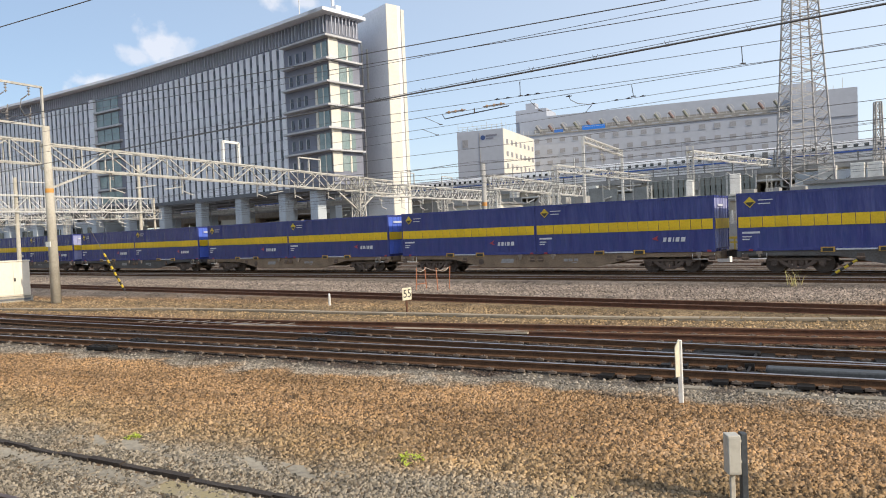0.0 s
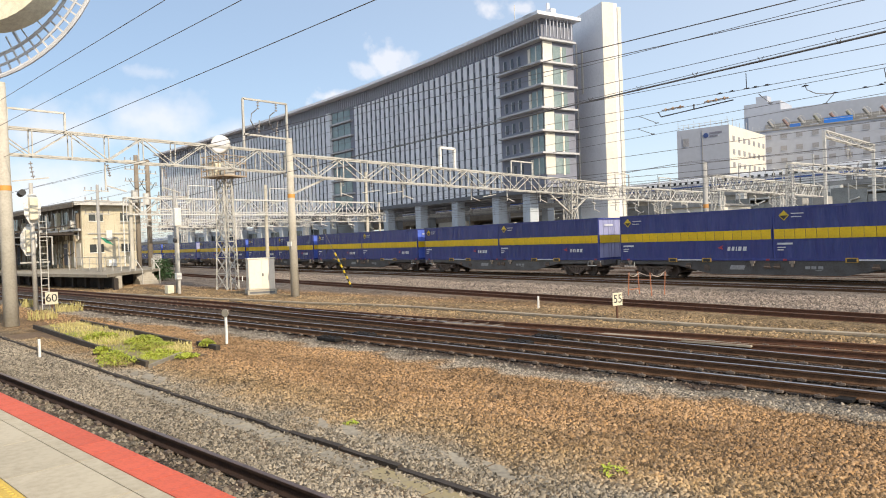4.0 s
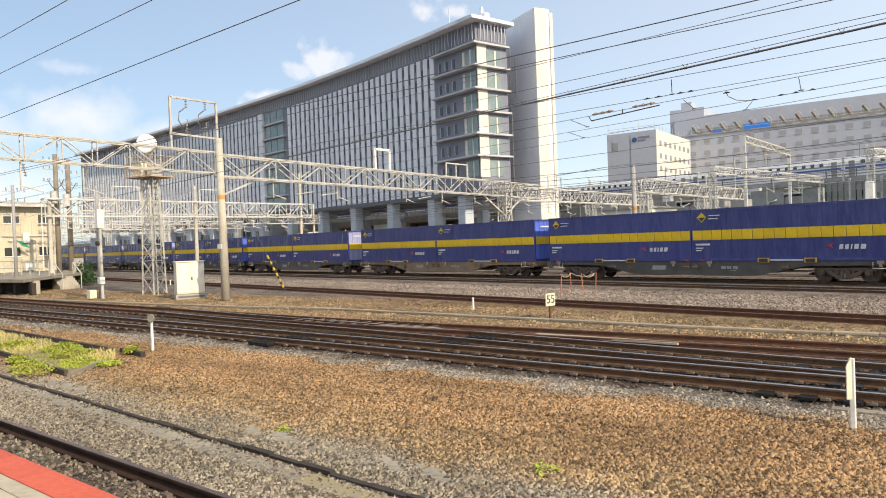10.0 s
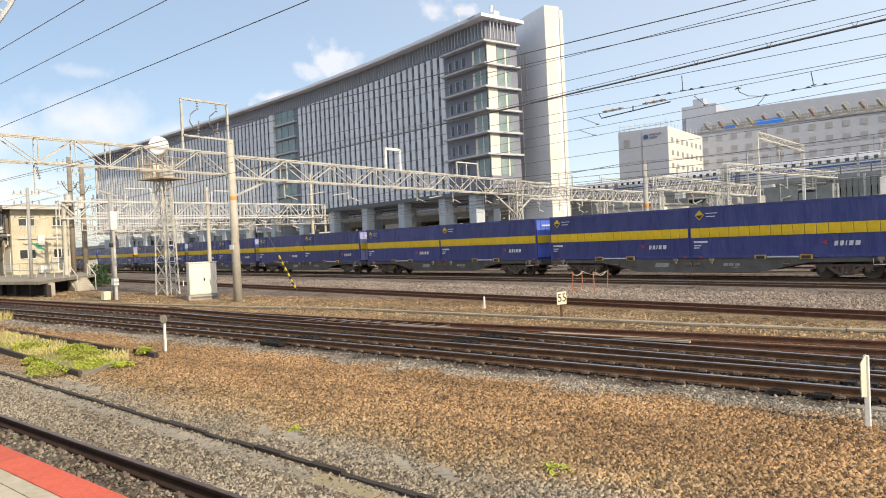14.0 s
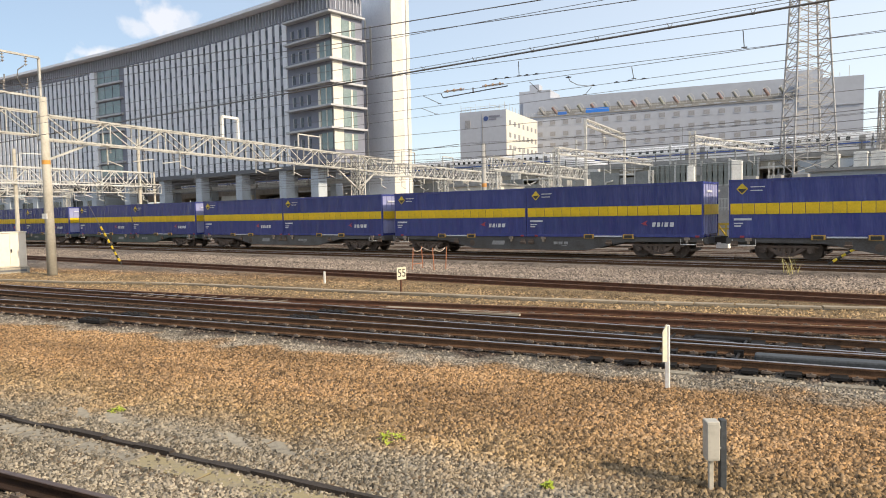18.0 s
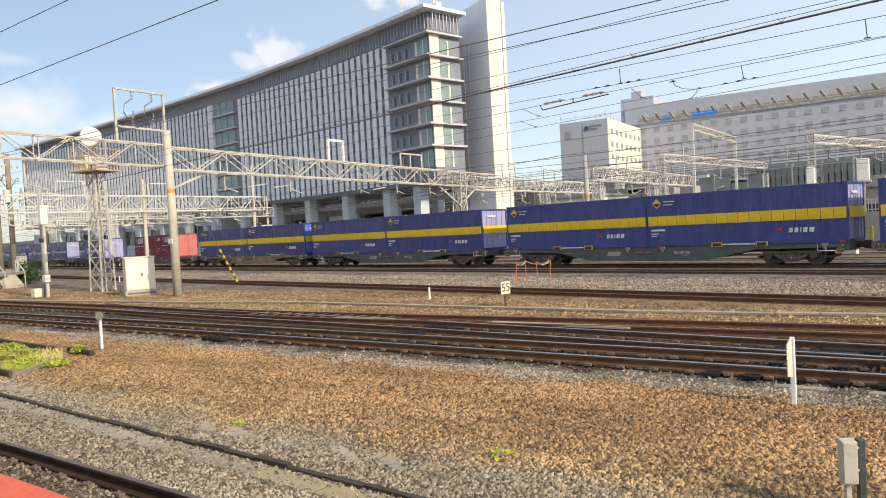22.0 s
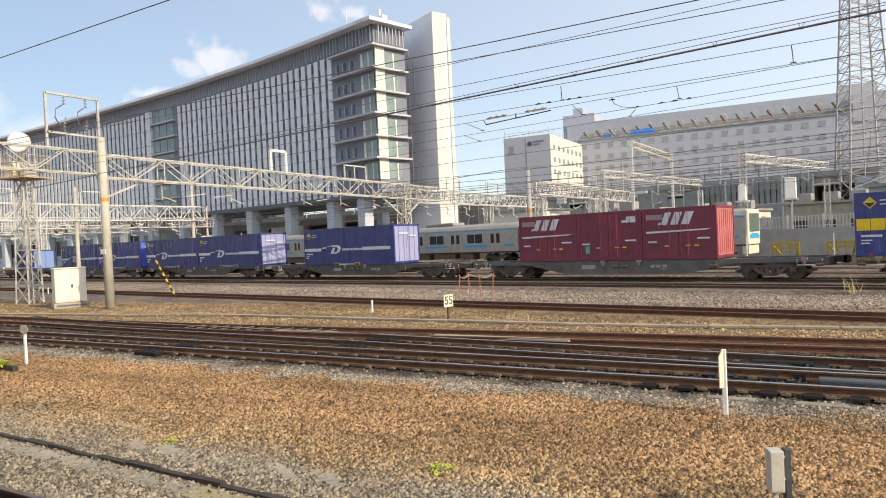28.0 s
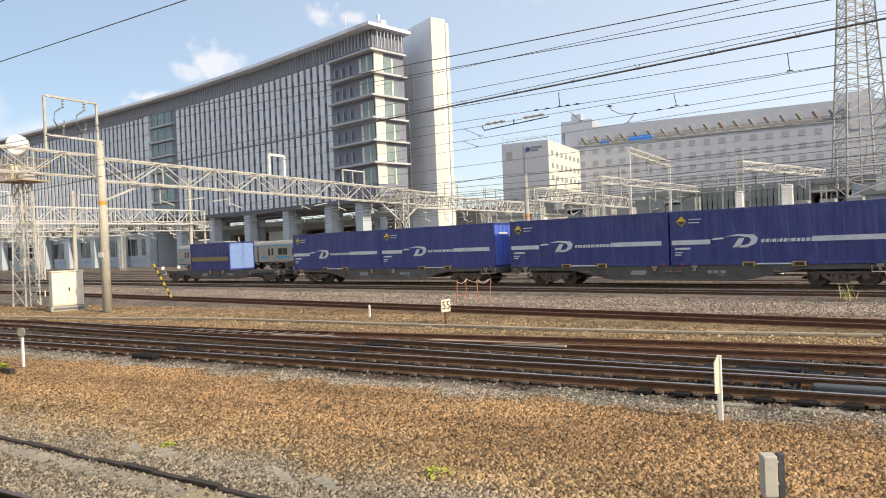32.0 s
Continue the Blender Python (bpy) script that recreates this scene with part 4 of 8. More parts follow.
SLIT = mat("dark_slit_glass", (0.04, 0.044, 0.055), (0.06, 0.064, 0.078), 0.2, 0, 0.4, spec=0.6)
BEIGE = mat("light_plaster", (0.70, 0.66, 0.58), (0.62, 0.58, 0.50), 0.75, 0, 0.3, 0.05, 8)
GREEN_GLASS = mat("greenish_window_glass", (0.16, 0.22, 0.21), (0.27, 0.32, 0.30), 0.08, 0, 0.5, spec=0.9)
# dark because shade under the office and inside openings is put into the colour
SHADE_GREY = mat("shade_dark_grey", (0.15, 0.155, 0.165), (0.10, 0.105, 0.11), 0.8)
PALE_WALL = mat("pale_blue_grey_wall", (0.48, 0.52, 0.56), (0.40, 0.44, 0.48), 0.7, 0, 0.5)

FACADE = [(-66.95, 92.4), (-77.95, 95.14), (-98, 99.7), (-123, 104.2), (-137, 106.0), (-165, 109.2), (-200, 112.4), (-230, 114.3), (-259, 115.6)]
CUM = [0.0]
for a, b in zip(FACADE, FACADE[1:]):
    CUM.append(CUM[-1] + math.hypot(b[0] - a[0], b[1] - a[1]))


def facade(d):
    """Pose d metres along the curved front from its corner: x to the right along it, y into the building."""
    i = max(k for k in range(len(CUM) - 1) if CUM[k] <= d + 1e-6)
    f = (d - CUM[i]) / (CUM[i + 1] - CUM[i])
    (xa, ya), (xb, yb) = FACADE[i], FACADE[i + 1]
    return pose(xa + (xb - xa) * f, ya + (yb - ya) * f, 0, 0, 0, math.degrees(math.atan2(ya - yb, xa - xb)))


Z0, Z1, ZR = 10.6, 34.4, 37.6
END = CUM[-1]
office = empty("office_building", label="long curved white office building with upright facade fins on columns", category="building")


def along(b, d0, d1, y0, y1, z0, z1, step=4.0):
    n = max(1, int((d1 - d0) / step))
    k = len(b.v)
    for i in range(n + 1):
        m = facade(d0 + (d1 - d0) * i / n)
        b.v += [tuple(m @ Vector((0, y, z))) for y, z in ((y0, z0), (y0, z1), (y1, z1), (y1, z0))]
    for i in range(n):
        c = k + 4 * i
        b.f += [(c + j, c + (j + 1) % 4, c + 4 + (j + 1) % 4, c + 4 + j) for j in range(4)]
    b.f += [(k + 3, k + 2, k + 1, k), tuple(k + 4 * n + j for j in range(4))]
    return b


part("wall", along(Build(), 12, END, 0.5, 20, Z0, ZR), SLATE, office, "dark grey recessed wall")
part("corner_wall", along(Build(), 0.3, 12, 0.5, 6.5, Z0, ZR), SLATE, office, "dark grey recessed wall")
# roof slabs use panel white to paint in bounced light on their underside
part("roof", along(Build(), 12, END, -1.7, 20, ZR, ZR + 0.55), PANEL, office, "thin overhanging white roof slab")
part("corner_roof", along(Build(), 0.0, 12, -1.7, 7.5, ZR, ZR + 0.55), PANEL, office, "thin overhanging white roof slab")
part("soffit", along(Build(), 12, END, 0.1, 20, Z0 - 0.7, Z0), SHADE_GREY, office)
part("corner_soffit", along(Build(), 0.3, 12, 0.1, 6.5, Z0 - 0.7, Z0), SHADE_GREY, office)
fin2 = Build().box(-0.09, 0.09, 0.05, 0.5, Z1 + 0.5, ZR - 0.05).mesh("attic_fin", ATTIC)
d = 0.6
while d < END - 1:
    part("attic_fin", fin2, None, office, at=facade(d))
    d += 0.9 if d < 140 else 1.8
panel = Build().box(-0.58, 0.58, 0.34, 0.5, Z0 - 0.25, Z1 + 0.35).mesh("facade_panel", PANEL)
slit = Build().box(-0.40, 0.40, 0.46, 0.54, Z0, Z1).mesh("slit_window", SLIT)
spandrel = Build().box(-0.385, 0.385, 0.40, 0.455, 0.0, 1.55).mesh("spandrel", SPANDREL)
BAY0, BAY1 = CUM[1] + 54.3, CUM[1] + 64.3
d, i = CUM[1] + 0.8, 0
while d < END - 0.5:
    if not BAY0 - 0.4 < d < BAY1 + 0.4:
        p = part("facade_panel", panel, None, office, at=facade(d))
        if d + 1.0 < END and not BAY0 - 1.4 < d + 0.97 < BAY1 + 0.4:
            w = part("slit_window", slit, None, office, at=facade(d + 0.965))
            for k in range(7) if d < 120 else ():
                part("spandrel", spandrel, None, w, at=pose(0, 0, Z0 + 3.45 * k + (1.7 if i % 2 else 0)))
    d += 1.93
    i += 1
# stair bay between the two fin walls
for k in range(7):
    z = Z0 + 0.3 + k * 3.45
    part("bay_ledge", along(Build(), BAY0, BAY1, -0.2, 0.6, z, z + 0.4), LEDGES, office)
for k in range(7):
    z = Z0 + 0.9 + k * 3.45
    for j in range(3):
        w = part("bay_window", along(Build(), BAY0 + 1.2 + j * 2.9, BAY0 + 3.8 + j * 2.9, 0.40, 0.55, z, z + 2.6), GREEN_GLASS, office)
# corner block with ledges
LEDGE = [15.9, 19.45, 23.1, 26.75, 30.4, 34.05]
for z in LEDGE:
    ob = part("ledge", along(Build(), -0.0, CUM[1] - 0.2, -0.75, 0.6, z, z + 0.3), LEDGES, office, "pale floor ledge")
    m = facade(0)
    part("ledge_return", Build().box(-0.2, 0.8, -0.75, 7.0, z, z + 0.3, m), LEDGES, office)
for z in [12.3] + LEDGE[:-1]:
    for j in range(3):
        part("corner_window", along(Build(), 5.8 + j * 1.9, 6.4 + j * 1.9, 0.44, 0.56, z + 0.95, z + 2.5), SLIT, office)
        part("window_frame", along(Build(), 6.42 + j * 1.9, 6.62 + j * 1.9, 0.4, 0.56, z + 0.9, z + 2.55), LEDGES, office)
    part("corner_window", along(Build(), 0.35, 3.0, 0.40, 0.56, z + 0.5, z + 3.1), GREEN_GLASS, office)
    part("mullion", along(Build(), 1.5, 1.75, 0.36, 0.6, z + 0.3, z + 3.1), BEIGE, office)
    part("window_pier", along(Build(), 3.05, 3.6, 0.3, 0.62, z + 0.3, z + 3.0), BEIGE, office)
    m = facade(0)
    part("window_pier", Build().box(-0.1, 0.1, 0.42, 2.4, z + 0.3, z + 3.6, m), BEIGE, office)
    part("corner_window", Build().box(-0.05, 0.06, 2.5, 4.1, z + 0.5, z + 3.0, m), GREEN_GLASS, office)
    part("mullion", Build().box(-0.05, 0.1, 4.15, 4.5, z + 0.3, z + 3.0, m), BEIGE, office)
    part("corner_window", Build().box(-0.05, 0.06, 4.6, 5.4, z + 0.5, z + 3.0, m), GREEN_GLASS, office)
m0 = facade(0)
part("side_wall", Build().box(-6, -0.02, 0.6, 7, Z0, ZR, m0), SLATE, office)
part("attic_return", Build().box(-0.2, 0.02, 0.2, 7.0, 34.5, ZR, m0), SLATE, office)
for k in range(8):
    part("attic_fin", Build().box(0.6, 0.78, 0.7 + 0.75 * k, 0.88 + 0.75 * k, 34.6, ZR - 0.05, m0), ATTIC, office)
part("roof_return", Build().box(-2, 1.6, -1.7, 7.4, ZR + 0.004, ZR + 0.54, m0), PANEL, office)
part("roof_aerial", Build().tube(m0 @ Vector((-5.5, -0.6, ZR + 0.5)), m0 @ Vector((-5.5, -0.6, ZR + 3.6)), 0.07, 6), GALV_FAR, office)
part("roof_unit", Build().box(-0.6, 1.0, 1.6, 2.6, ZR + 0.55, ZR + 1.5, m0).box(-0.2, 0.2, 1.6, 2.0, ZR + 1.5, ZR + 2.6, m0).box(-2.0, -0.9, 2.0, 2.6, ZR + 0.55, ZR + 1.2, m0), PANEL, office, "small white machines on the roof")
part("bay_jamb", along(Build(), BAY1 - 0.1, BAY1 + 1.6, -0.15, 0.5, Z0, Z1 + 0.6), PANEL, office, "white jamb beside the stair bay")
TM = pose(-70.3, 106.1, 0, 0, 0, -26.5)
part("tower_wall", Build().box(0.2, 10.3, 0, 2.9, 0, 40.6, TM), PANEL, office, "tall plain end wall")
# thin beige sheet on the white wall paints the flank's warm sunlight
part("tower_flank", Build().box(10.3, 10.42, 0.02, 2.2, 0, 40.6, TM), BEIGE, office, "narrow end wall with sunlight painted as a warm beige")
part("tower_fin", Build().box(9.9, 10.5, 2.9, 3.5, 0, 40.0, TM), BEIGE, office)
part("tower_slot", Build().box(3.6, 4.1, -0.14, 0.02, 27, 34.5, TM).box(2.0, 2.3, -0.2, 0.02, 8, 36, TM), BEIGE, office)
for k in range(15):
    d = 5.4 if k == 0 else 14.0 + 13.0 * (k - 1)
    m = facade(d)
    part("column", Build().box(-0.95, 0.95, 0.5, 2.3, G, Z0, m), PALE_WALL, office, "pale square column")
    part("column", Build().box(-0.8, 0.8, 12.0, 13.6, G, Z0, m), PALE_WALL, office)
for k in range(11):
    part("undercroft_beam", along(Build(), 1 + k * 15, 15 + k * 15, 7, 7.6, 7.6, 8.4), GALV_FAR, office)
    part("undercroft_wall", along(Build(), 3 + k * 15, 13 + k * 15, 7.8, 8.4, G, 4.6 + 0.9 * (k % 3)), BEIGE, office)
# glazed lower hall
hall = empty("station_hall", label="low pale blue-grey station hall with large dark windows", category="building")
part("wall", along(Build(), 78, END, 2.6, 8, G, 7.6), PALE_WALL, hall)
part("roof_edge", along(Build(), 77.6, END, 2.4, 8, 7.6, 8.1), PANEL, hall)
d = 80
while d < END - 7:
    w = part("window", along(Build(), d, d + 5.2, 2.48, 2.7, 2.6, 6.6, 6), DARK_GLASS, hall)
    part("mullion", along(Build(), d + 2.5, d + 2.7, 2.4, 2.7, 2.6, 6.6, 6), PALE_WALL, w)
    d += 7.4
part("stripe", along(Build(), 78, END, 2.54, 2.7, 1.2, 1.5), mat("pale_blue_stripe", (0.30, 0.45, 0.62)), hall)

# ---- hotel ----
# white plaster turned grey-blue: the shade on the front is put into the colour
HOTEL = mat("shaded_white_hotel_plaster", (0.41, 0.432, 0.485), (0.37, 0.39, 0.44), 0.75, 0, 0.1, 0.05, 5)
HWIN = mat("hotel_window", (0.27, 0.27, 0.28), (0.38, 0.37, 0.37), 0.25, 0, 0.3)
DUCT = mat("grey_duct", (0.27, 0.265, 0.26), (0.17, 0.165, 0.16), 0.6)
hotel = empty("hotel", label="large white hotel with rows of small square windows", category="building")
HM = pose(-76.0, 199.0, 0, 0, 0, 4.0)
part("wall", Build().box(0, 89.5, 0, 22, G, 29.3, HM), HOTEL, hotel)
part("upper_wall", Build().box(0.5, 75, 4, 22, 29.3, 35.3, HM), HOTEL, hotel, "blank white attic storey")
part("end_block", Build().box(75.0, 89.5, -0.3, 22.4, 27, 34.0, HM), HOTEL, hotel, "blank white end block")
part("plant_room", Build().box(72.5, 81, 6, 18, 33.5, 37.4, HM), HOTEL, hotel)
for k in range(6):
    part("roof_aerial", Build().box(76 + 2.1 * k, 76.12 + 2.1 * k, 2, 2.12, 34.0, 35.4 + (1.6 if k == 5 else 0.5 * (k % 2)), HM), GALV_FAR, hotel)
part("roof_ledge", Build().box(-0.3, 75, -0.3, 4, 29.3, 29.6, HM), ROOF_GREY, hotel)
part("stair_tower", Build().box(-1.2, 8.5, 6, 18, 28, 38.2, HM), HOTEL, hotel)
part("roof_hut", Build().box(1.5, 4.5, 8, 12, 38.2, 40.4, HM), HOTEL, hotel)
part("blue_banner", Build().box(20.2, 26.8, 0.6, 0.75, 29.7, 31.0, HM), mat("blue_sheet", (0.03, 0.22, 0.75)), hotel, "bright blue sheet")
part("blue_banner", Build().box(12.0, 14.6, 0.6, 0.75, 29.7, 30.6, HM), mat("blue_sheet_b", (0.06, 0.2, 0.6)), hotel, "small blue sheet")
part("ledge_rail", Build().box(5, 75, -0.1, -0.04, 30.5, 30.57, HM), GALV_FAR, hotel)
part("terrace_wall", Build().box(5, 74.8, 3.86, 3.98, 29.6, 31.6, HM), ROOF_GREY, hotel, "grey terrace wall behind the vents")
win = Build().box(-0.78, 0.78, -0.06, 0.1, 0, 1.3).mesh("window", HWIN)
sill = Build().box(-0.85, 0.85, -0.14, -0.0, -0.14, 0.0).mesh("window_sill", HOTEL)
for r in range(2, 8):
    for c in range(19):
        w = part("window", win, None, hotel, at=HM @ pose(2.9 + c * 3.84, 0, 3.8 + r * 3.3))
        part("window_sill", sill, None, w)
BM = pose(-81.1, 169.5, 0, 0, 0, 3.2)
part("wing", Build().box(0, 12.8, 0, 40, G, 28.2, BM), HOTEL, hotel, "lower white wing")
# lighter beige sheet over the wing wall, its sunlight put into the colour
part("wing_side", Build().box(12.8, 12.9, 0.05, 28, G, 28.15, BM), BEIGE, hotel)
for z in (28.8, 29.4):
    part("parapet_rail", Build().box(0.2, 12.6, 0.3, 0.36, z, z + 0.08, BM), GALV_FAR, hotel)
for c in range(10):
    part("parapet_post", Build().box(0.2 + c * 1.35, 0.28 + c * 1.35, 0.3, 0.36, 28.2, 29.5 + (0.8 if c % 3 == 0 else 0), BM), GALV_FAR, hotel)
    part("parapet_post", Build().box(12.5, 12.58, 1 + c * 2.6, 1.08 + c * 2.6, 28.2, 29.5 + (0.6 if c % 4 == 1 else 0), BM), GALV_FAR, hotel)
for r in range(2, 7):
    for c in range(7):
        part("window", win, None, hotel, at=BM @ pose(12.9, 3 + c * 3.9, 5.2 + r * 3.2, 0, 0, 90))
part("window", Build().box(1.5, 3.0, -0.1, 0.05, 24.0, 26.0, BM), HWIN, hotel)
part("wing_pipe", Build().box(6.3, 6.42, -0.1, 0.02, 5, 27.5, BM), ROOF_GREY, hotel)
part("sign_lettering", Build().box(8.2, 11.2, -0.1, 0.02, 26.45, 26.9, BM), mat("sign_grey", (0.22, 0.22, 0.27)), hotel, "grey sign bar")
part("sign_lettering", Build().box(8.2, 10.2, -0.1, 0.02, 25.75, 26.1, BM), mat("sign_grey_b", (0.22, 0.22, 0.27)), hotel, "grey sign bar")
part("sign_disc", Build().tube(BM @ Vector((7.3, 0.02, 26.2)), BM @ Vector((7.3, -0.12, 26.2)), 0.62, 16), mat("sign_blue", (0.05, 0.09, 0.25)), hotel, "round dark blue sign mark")
# a leaning ribbed drum with a thin bent pipe over it
dish = Build()
for q in range(5):
    dish.tube((-0.55 + 0.24 * q, 0, 0.75 - 0.36 * q), (-0.45 + 0.24 * q, 0, 0.60 - 0.36 * q), 0.5, 10)
dish.tube((-0.6, 0, 0.82), (0.62, 0, -1.0), 0.36, 10)
ducts = [dish.mesh("vent_drum", m) for m in (DUCT, mat("dull_red_duct", (0.25, 0.17, 0.155), (0.17, 0.115, 0.105), 0.6), mat("green_grey_duct", (0.24, 0.245, 0.205), (0.165, 0.165, 0.14), 0.6))]
bend = Build().line([(-0.9, 0, -1.2), (-1.0, 0, 0.2), (-0.6, 0, 1.15), (0.2, 0, 1.25), (0.95, 0, 0.5), (1.15, 0, -1.2)], 0.07, 6).mesh("vent_pipe", GALV_FAR)
for c in range(18):
    vd = part("vent_drum", ducts[(0, 1, 0, 2, 1, 2)[c % 6]], None, hotel, "leaning ribbed vent drum", HM @ pose(7.0 + c * 3.78, 1.5, 31.3 + 0.04 * c, 0, 0, 15))
    part("vent_pipe", bend, None, vd)
    part("vent_foot", Build().box(-1.5, 0.3, -0.5, 0.5, 29.6, 30.1), HOTEL, hotel, at=HM @ pose(7.0 + c * 3.78, 1.8, 0))

# ---- elevated railway ----
VM = pose(-40.1, 118.2, 0, 0, 0, -12.9)
via = empty("viaduct", label="elevated concrete railway with railings, barriers and columns", category="viaduct")
DULL = mat("dull_grey_steel", (0.20, 0.20, 0.195), (0.13, 0.13, 0.125), 0.7, 0.1, 1.5, vary=0.15)
part("deck", Build().box(-600, 520, -0.3, 16, 7.4, 8.9, VM), CONC, via)
part("parapet", Build().box(-600, 520, -0.55, -0.3, 8.6, 9.4, VM), CONC_GREY, via, "grey concrete parapet")
part("far_parapet", Build().box(-600, 520, 16, 16.25, 8.6, 10.0, VM), CONC_GREY, via)
for z in (9.75, 10.1, 10.45):
    part("parapet_rail", Build().box(-140, 150, -0.45, -0.39, z, z + 0.07, VM), DULL, via)
for k in range(73):
    part("parapet_post", Build().box(-0.07, 0.07, -0.5, -0.36, 8.9, 10.6), DULL, via, at=VM @ pose(-140 + 4 * k, 0, 0))
BARRIER = mat("grey_green_barrier", (0.25, 0.26, 0.235), (0.17, 0.18, 0.16), 0.5, 0, 0.5)
bp = Build().box(0.08, 0.72, -1.2, -1.1, 5.4, 8.6).mesh("barrier_panel", BARRIER)
for k in range(20):
    part("barrier_panel", bp, None, via, at=VM @ pose(19.4 + 0.8 * k, 0, 0))
for k in range(5):
    part("barrier_post", Build().box(-0.12, 0.12, -1.3, -1.05, G, 9.1), GALV_FAR, via, at=VM @ pose(19.4 + 4 * k, 0, 0))
for z in (5.3, 8.62):
    part("barrier_rail", Build().box(19.4, 35.4, -1.25, -1.1, z, z + 0.14, VM), GALV_FAR, via)
part("barrier_foot", Build().box(19.4, 35.4, -1.15, -0.95, G, 5.3, VM), CONC_GREY, via)
for k in range(24):
    part("pier", Build().box(-0.9, 0.9, 1.2, 2.8, G, 7.4), CONC, via, at=VM @ pose(-134 + 12 * k, 0, 0))
    part("pier", Build().box(-0.9, 0.9, 11.2, 12.8, G, 7.4), CONC, via, at=VM @ pose(-134 + 12 * k, 0, 0))
part("back_wall", Build().box(-140, 150, 14.4, 15, G, 7.4, VM), CONC_GREY, via, "shaded wall under the deck")
# masts, pipes and boxes along the edge of the deck
rv = random.Random(31)
for k in range(34):
    x = -60 + 4.1 * k + rv.uniform(-1, 1)
    kind = k % 4
    if kind == 0:
        part("line_mast", Build().box(x - 0.13, x + 0.13, -0.9, -0.64, 6.5, 11.6 + rv.uniform(0, 2.2), VM), GALV_FAR, via)
    elif kind == 1:
        part("edge_box", Build().box(x, x + rv.uniform(0.8, 2.2), -1.5, -0.6, 6.9, 8.2 + rv.uniform(0, 0.7), VM), WHITE if k % 3 else CONC_GREY, via)
    elif kind == 2:
        part("edge_pipe", Build().tube(VM @ Vector((x, -0.7, 8.3)), VM @ Vector((x + rv.uniform(3, 7), -0.7, 8.3)), 0.13, 8), GALV_FAR, via)
    else:
        part("bracket", Build().bar(VM @ Vector((x, -0.6, 8.4)), VM @ Vector((x, -2.0, 9.7)), 0.14).bar(VM @ Vector((x, -2.0, 9.7)), VM @ Vector((x + 1.2, -2.0, 9.9)), 0.12), GALV_FAR, via)
SHEET = mat("grey_sheet_fence", (0.28, 0.285, 0.27), (0.19, 0.195, 0.185), 0.7, 0, 0.8, 0.1, 6, vary=0.2)
for k in range(30):
    x, h = -58 + 2.6 * k, 6.7 + rv.uniform(0, 1.6)
    part("sheet_panel", Build().box(x + 0.04, x + 2.5, -2.3, -2.2, G, h, VM), SHEET, via)
    if k % 2:
        part("panel_post", Build().box(x - 0.06, x + 0.06, -2.42, -2.3, G, h + 0.9, VM), GALV_FAR, via)
    if k % 3 == 0:
        part("edge_pipe", Build().line([VM @ Vector((x, -2.6, G)), VM @ Vector((x, -2.6, 5.4)), VM @ Vector((x + 0.4, -2.6, 6.4)), VM @ Vector((x + 1.3, -2.6, 6.6)), VM @ Vector((x + 1.8, -1.0, 7.2))], 0.13, 6), GALV_FAR, via)
    if k % 4 == 1:
        part("edge_box", Build().box(x + 0.3, x + 1.5, -3.0, -2.45, 3.4, 4.8 + 0.3 * (k % 3), VM), CREAM if k % 8 == 1 else PALE_WALL, via)
part("pipe_run", Build().tube(VM @ Vector((-70, -0.75, 7.6)), VM @ Vector((90, -0.75, 7.6)), 0.16, 8), GALV_FAR, via, "long pale pipe under the deck edge")

BULLET_W = mat("white_train_paint", (0.72, 0.72, 0.73), (0.66, 0.66, 0.67), 0.35)
BULLET_LINE = mat("blue_line", (0.05, 0.12, 0.42))
CAR = Build().prism([(0, 0, 9.0), (0, 0, 11.5), (0, 0.45, 12.3), (0, 1.5, 12.55), (0, 2.6, 12.3), (0, 3.2, 11.5), (0, 3.2, 9.0)], (24.7, 0, 0)).mesh("car", BULLET_W)
STRIPE = Build().box(0.1, 24.6, -0.02, 0.02, 10.75, 11.0).mesh("stripe", BULLET_LINE)
CARWIN = Build().box(0, 0.55, -0.03, 0.02, 11.4, 11.88).mesh("window", DARK_GLASS)
CARDOOR = Build().box(0, 0.8, -0.015, 0.02, 9.3, 11.9).mesh("door", ROOF_GREY)
NOSE = Build()
for x, top, low, half in ((0, 12.55, 9.0, 1.6), (-3, 12.2, 9.0, 1.58), (-5.5, 11.4, 9.0, 1.5), (-8, 10.6, 9.05, 1.3), (-10, 10.0, 9.1, 0.9), (-11, 9.6, 9.25, 0.4)):
    NOSE.v += [(x, 1.6 + half * cx, low + (top - low) * cz) for cx, cz in ((-1, 0), (-1, 0.6), (-0.7, 0.9), (0, 1), (0.7, 0.9), (1, 0.6), (1, 0))]
for i in range(5):
    NOSE.f += [(7 * i + j, 7 * i + j + 1, 7 * i + j + 8, 7 * i + j + 7) for j in range(6)]
NOSE.f.append(tuple(range(35, 42)))
NOSE_MESH = NOSE.mesh("nose", BULLET_W, True)


